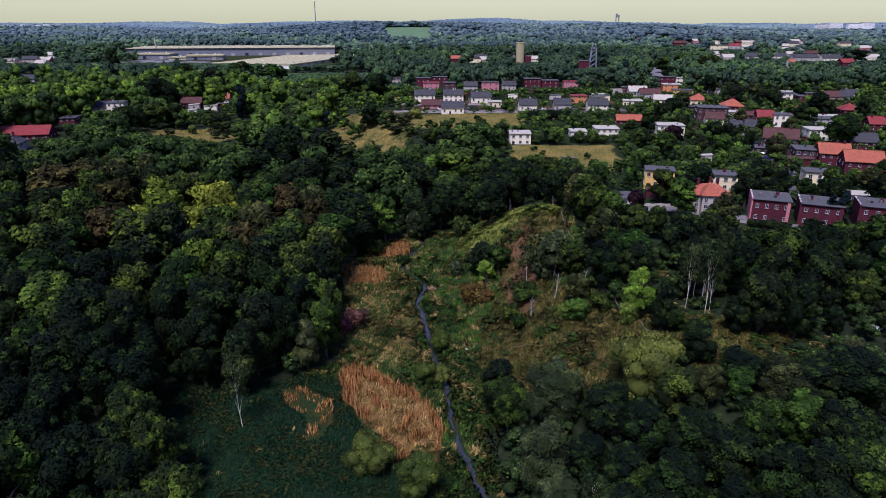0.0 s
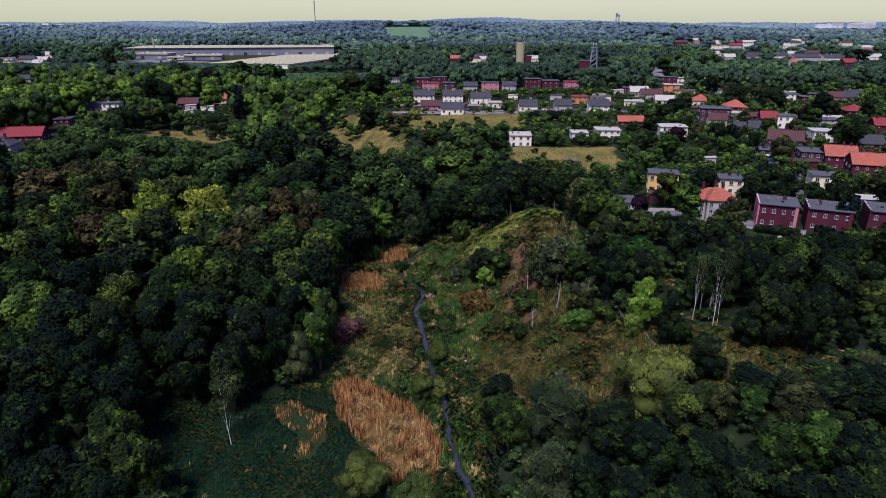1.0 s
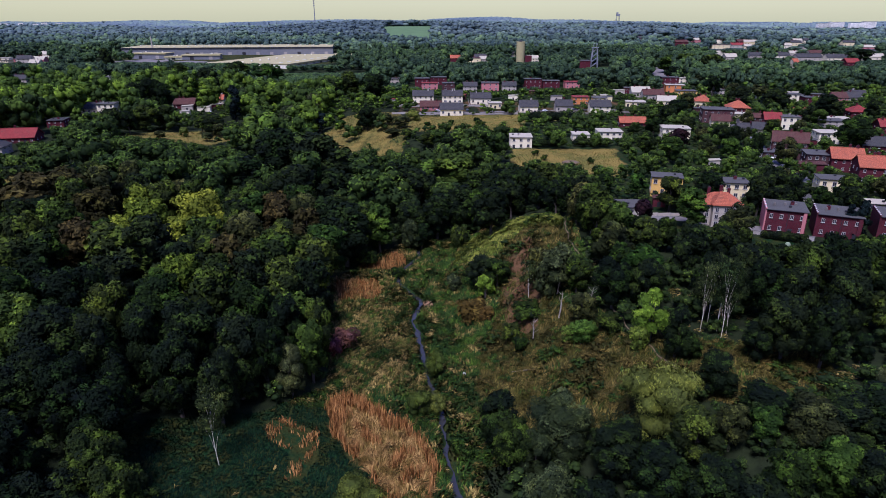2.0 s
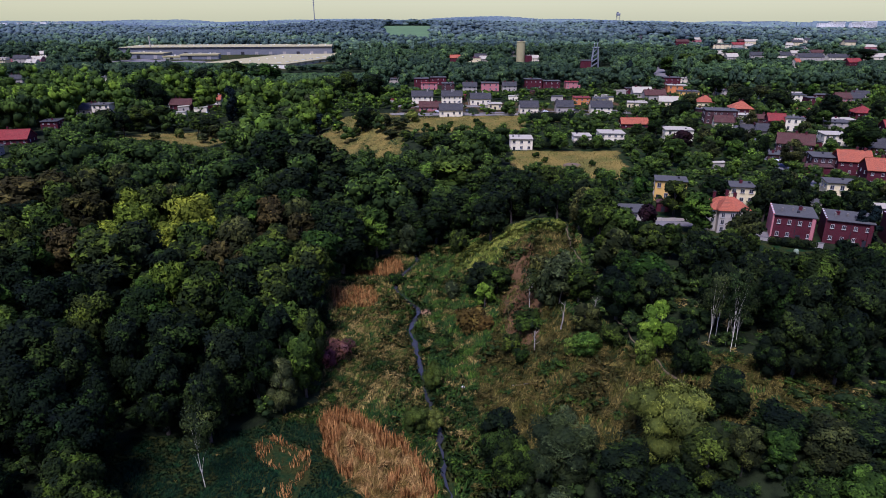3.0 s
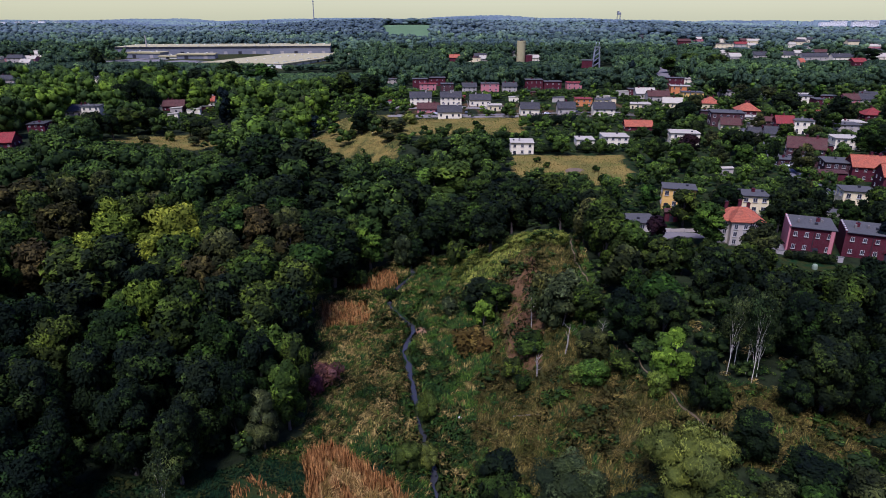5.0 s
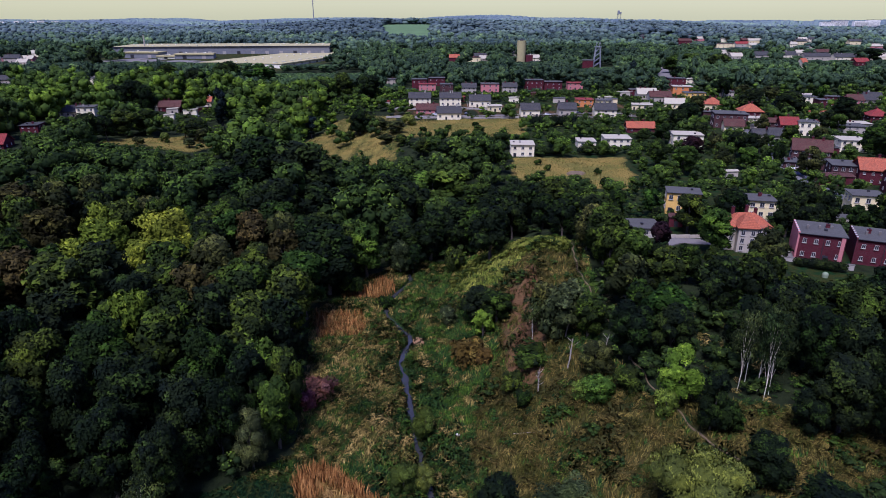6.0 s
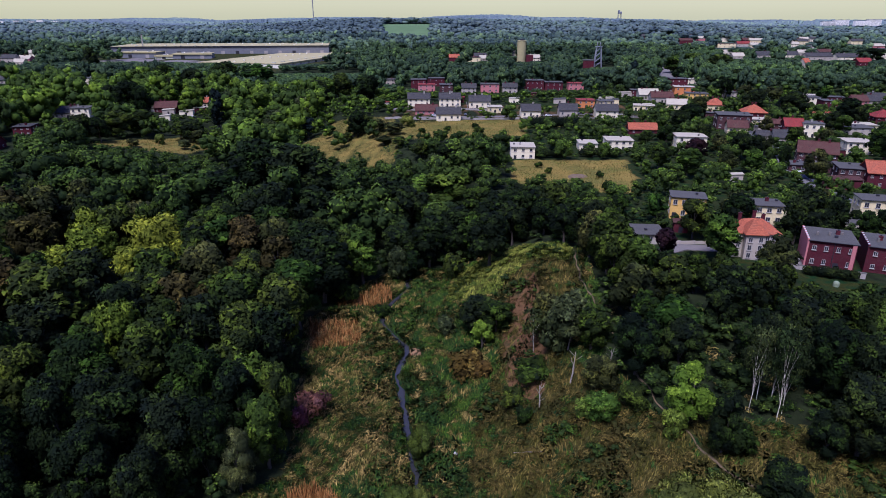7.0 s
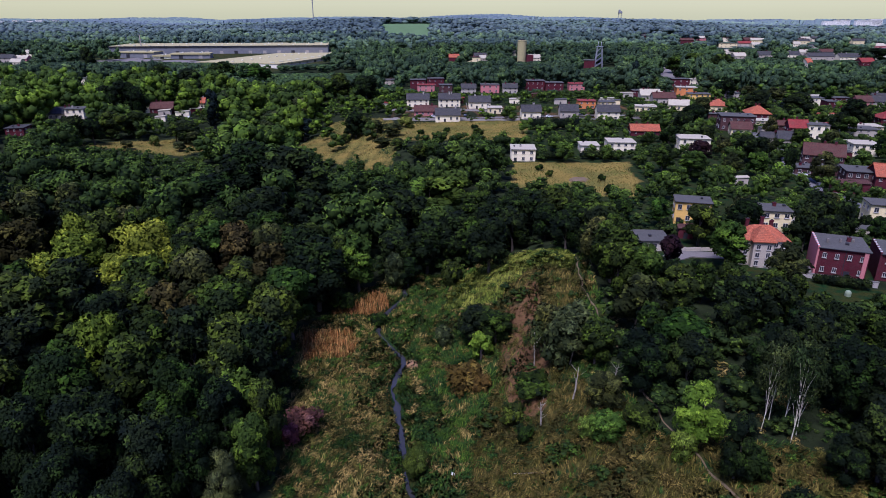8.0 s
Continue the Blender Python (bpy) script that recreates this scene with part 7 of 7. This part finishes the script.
def reeds():
    rng = np.random.default_rng(61)
    up, flat = [], []
    for poly, gap, tall in ((REED_BIG, 0.15, 1.9), (REED_MID, 0.24, 1.6), (REED_FAR, 0.25, 1.6), (REED_SMALL, 0.2, 0.75)):
        px, py = np.array(poly).T
        x, y = scatter(rng, px.min() - 1, px.max() + 1, py.min() - 1, py.max() + 1, gap)
        edge = 0.8 * wave(x * 3, y * 3) + 0.5 * wave(x * 9, y * 9)
        ok = inside(poly, x + edge, y + edge) & ((poly is not REED_SMALL) | (wave(x * 5, y * 5 + 2) + 0.5 * wave(x * 13, y * 12) > 0.1))
        x, y = x[ok], y[ok]
        heart = (wave(x * 4 + 3, y * 4) > -0.42) & inside(LODGED, x, y) | (poly is REED_MID) & (wave(x * 6, y * 6) > 0.15)
        up.append(blades(x[~heart], y[~heart], tall, 0.04, 0.16, 0.6, 1, rng))
        gx, gy = x[heart], y[heart]
        swirl = 3.2 * wave(gx * 4.5, gy * 4.5) + 1.6 * wave(gx * 11 + 2, gy * 10) + 0.8
        flat.append(blades(gx, gy, 1.5, 0.06, 0.7, 0.3, 1, rng, swirl))
    stuff("reed_bed", up, REED, "dense bed of upright russet dry reeds")
    stuff("lodged_reed_bed", flat, REED_PALE, "wind-flattened swirls of pale dry reed stalks")


reeds()


RIDGE = [(3, 152), (8, 147), (13, 143), (20, 147), (26, 141), (30, 146), (29, 154), (22, 162), (12, 167), (5, 163)]


def tussocks():
    """The sward of marsh, meadow and slope: long grass lodged in swirls, green, olive or straw-coloured by the patch."""
    rng = np.random.default_rng(67)
    x, y = scatter(rng, -56, 60, 60, 172, 0.4)
    d = x - brook_x(y)
    ok = (inside(MEADOW, x, y) | inside(LOW_GROUND, x, y)) & (np.abs(d) > 0.8) & ~inside_any(REEDS, x, y) & (np.abs(x) < 0.74 * y + 6)
    ok &= np.abs(x - np.interp(y, TRACK_Y, TRACK_X)) > 0.5
    ok &= ((x + 2.4) / 1.5) ** 2 + ((y - 132.2) / 1.9) ** 2 > 1
    ok &= ~inside(BARE, x, y) | (rng.random(len(x)) < 0.3)
    x, y, d = x[ok], y[ok], d[ok]
    dry = 0.6 * wave(x * 2.3, y * 2.3) + 0.6 * wave(x * 6 + 4, y * 6) + 0.8 * wave(x * 12 + 1, y * 11) + rng.normal(scale=0.2, size=len(x))
    slope = inside(SLOPE, x, y) | (inside(LOW_GROUND, x, y) & (x > 9))
    marsh, ridge = (d > -20) & (d < -1) & (y > 96), inside(RIDGE, x, y)
    lawn = (y < 92) & (d < -7)
    turn = 2.5 * wave(x * 1.3 + 7, y * 1.3) + 1.8 * wave(x * 7, y * 7 + 3)
    limit = np.where(slope, 0.0, np.where(marsh, 0.12, np.where(lawn, 1.35, 0.62)))
    olive = (dry > limit - np.where(slope, 0.75, 0.45)) & (dry <= limit) & ~lawn & ~ridge
    straw = (dry > limit) & ~ridge
    green = ~olive & ~straw & ~ridge
    for name, pick, long, wide, lean, each, material, label in (
        ("meadow_grass", green & lawn, 0.5, 0.055, 0.55, 6, TUFT_LAWN, "deep green damp meadow grass beside the wood, darkened in colour"),
        ("grass_tussocks", green & ~lawn, 0.9, 0.06, 0.55, 5, TUFT_GREEN, "lush green grass and sedge tussocks in the marsh"),
        ("olive_grass", olive, 0.85, 0.06, 0.6, 5, TUFT_OLIVE, "half-dry olive green grass lodged in swirls"),
        ("ridge_grass", ridge, 0.6, 0.055, 0.5, 5, TUFT_CREST, "yellow-green grass along the crest of the slope"),
        ("straw_tussocks", straw & ~slope, 0.85, 0.065, 0.62, 5, TUFT_STRAW, "last year's straw-coloured grass tussocks"),
        ("slope_grass", straw & slope, 0.75, 0.055, 0.55, 5, TUFT_SLOPE, "rough brownish grass on the dry slope"),
    ):
        stuff(name, [blades(x[pick], y[pick], long, wide, lean, 0.55, each, rng, turn[pick])], material, label)


tussocks()


def field_grass():
    rng = np.random.default_rng(69)
    x, y = scatter(rng, -145, 68, 200, 346, 0.8)
    ok = inside_any([FIELD, PASTURE, FAR_BANK, LEFT_FIELD], x, y)
    x, y = x[ok], y[ok]
    stuff("field_grass", [blades(x, y, 0.5, 0.12, 0.55, 0.9, 2, rng)], TUFT_FIELD, "uncut straw-coloured grass of the small fields")


field_grass()


def herbs():
    """Broad-leaved plants along the brook and low scrub on the slope."""
    rng = np.random.default_rng(71)
    x, y = scatter(rng, -26, 52, 46, 170, 0.55)
    d = x - brook_x(y)
    margin = (d > 0) & (d < 14) & (y < 88)
    bank = (np.abs(d) > 0.48) & ((np.abs(d) < 7) | margin) & (wave(x * 2 + 1, y * 2) > -0.1)
    scrub = inside(SLOPE, x, y) & (wave(x * 1.9 + 5, y * 1.7) > 0.35)
    ok = (inside(MEADOW, x, y) | margin) & (bank | scrub) & ~inside_any(REEDS, x, y)
    x, y, tall = x[ok], y[ok], np.where(scrub[ok], 0.75, np.where(np.abs(d[ok]) < 1.3, 0.95, 0.62))
    at = np.repeat(np.c_[x, y], 5, 0) + rng.normal(scale=0.22, size=(5 * len(x), 2))
    z = ground_z(at[:, 0], at[:, 1]) + np.repeat(tall, 5) * rng.uniform(0.2, 1.0, len(at))
    c = np.c_[at, z]
    n = rng.normal(scale=0.6, size=c.shape) + (0, 0, 1)
    n /= np.linalg.norm(n, axis=1, keepdims=True)
    t = np.cross(n, rng.normal(size=n.shape))
    t /= np.linalg.norm(t, axis=1, keepdims=True)
    s = np.cross(n, t)
    k = rng.uniform(0.10, 0.24, (len(c), 1))
    v = np.stack([c + t * k, c + s * k * 0.6 - n * k * 0.15, c - t * k, c - s * k * 0.6 - n * k * 0.15], 1).reshape(-1, 3)
    q = np.arange(len(v)).reshape(-1, 4)
    up = n + (0, 0, 0.8)
    up = np.repeat(up / np.linalg.norm(up, axis=1, keepdims=True), 4, 0)
    stuff("herbs", [(v, q[:, ::-1], np.zeros((0, 3), int), up)], HERB_LEAF, "broad-leaved green herbs along the brook and slope")


herbs()


def grass_mounds():
    """Clumps of long grass that stand up from the sward of marsh and slope."""
    rng = np.random.default_rng(83)
    shapes = [(v, q, f[:0], nrm, tone) for v, q, f, nrm, tone in unit_shapes(8, 6, 70, 0.34, 820, 0.5, 0.22)]
    x, y = scatter(rng, -24, 62, 76, 170, 1.05)
    d = x - brook_x(y)
    ok = (inside(MEADOW, x, y) | inside(LOW_GROUND, x, y) | ((x > 24) & (x < 62) & (y < 128) & wooded(x, y))) & (np.abs(d) > 1.0) & ~inside_any(REEDS, x, y) & ~((y < 92) & (d < -7))
    ok &= (np.abs(x - np.interp(y, TRACK_Y, TRACK_X)) > 1.0) & (((x + 2.4) / 2) ** 2 + ((y - 132.2) / 2.4) ** 2 > 1)
    ok &= rng.random(len(x)) < 0.4
    x, y, d = x[ok], y[ok], d[ok]
    mood = wave(x * 2.6 + 2, y * 2.6) + 0.6 * wave(x * 7, y * 6 + 3) + rng.normal(scale=0.3, size=len(x))
    slope, ridge, marsh = inside(SLOPE, x, y) | inside(LOW_GROUND, x, y), inside(RIDGE, x, y), (d < -1) & (y > 96)
    kind = np.where(ridge, np.where(mood > -0.6, 3, 0), np.where(slope, np.where(mood > -0.45, 2, 0), np.where(mood > np.where(marsh, 0.0, 0.45), 1, 0)))
    for k, (name, material, label) in enumerate((("green_clumps", TUFT_GREEN, "lush clumps of green grass and nettles"), ("straw_clumps", TUFT_STRAW, "clumps of bleached straw-coloured grass"), ("slope_clumps", TUFT_SLOPE, "clumps of ochre dry grass on the slope"), ("ridge_clumps", TUFT_CREST, "clumps of yellow-green grass on the crest"))):
        rows = [(a, b, h, h * s, 0.4, n) for a, b, h, s, n in zip(x[kind == k], y[kind == k], rng.uniform(0.3, 0.85, (kind == k).sum()), rng.uniform(0.8, 1.6, (kind == k).sum()), rng.integers(0, 8, (kind == k).sum()))]
        woods_mesh(name, rows, shapes, material, label, "grass")


grass_mounds()


# ---- from plan units to metres ----
for ob in scene.objects:
    if ob.parent is None and ob.type in ("MESH", "EMPTY"):
        ob.matrix_basis = Matrix.Scale(UNIT, 4) @ ob.matrix_basis
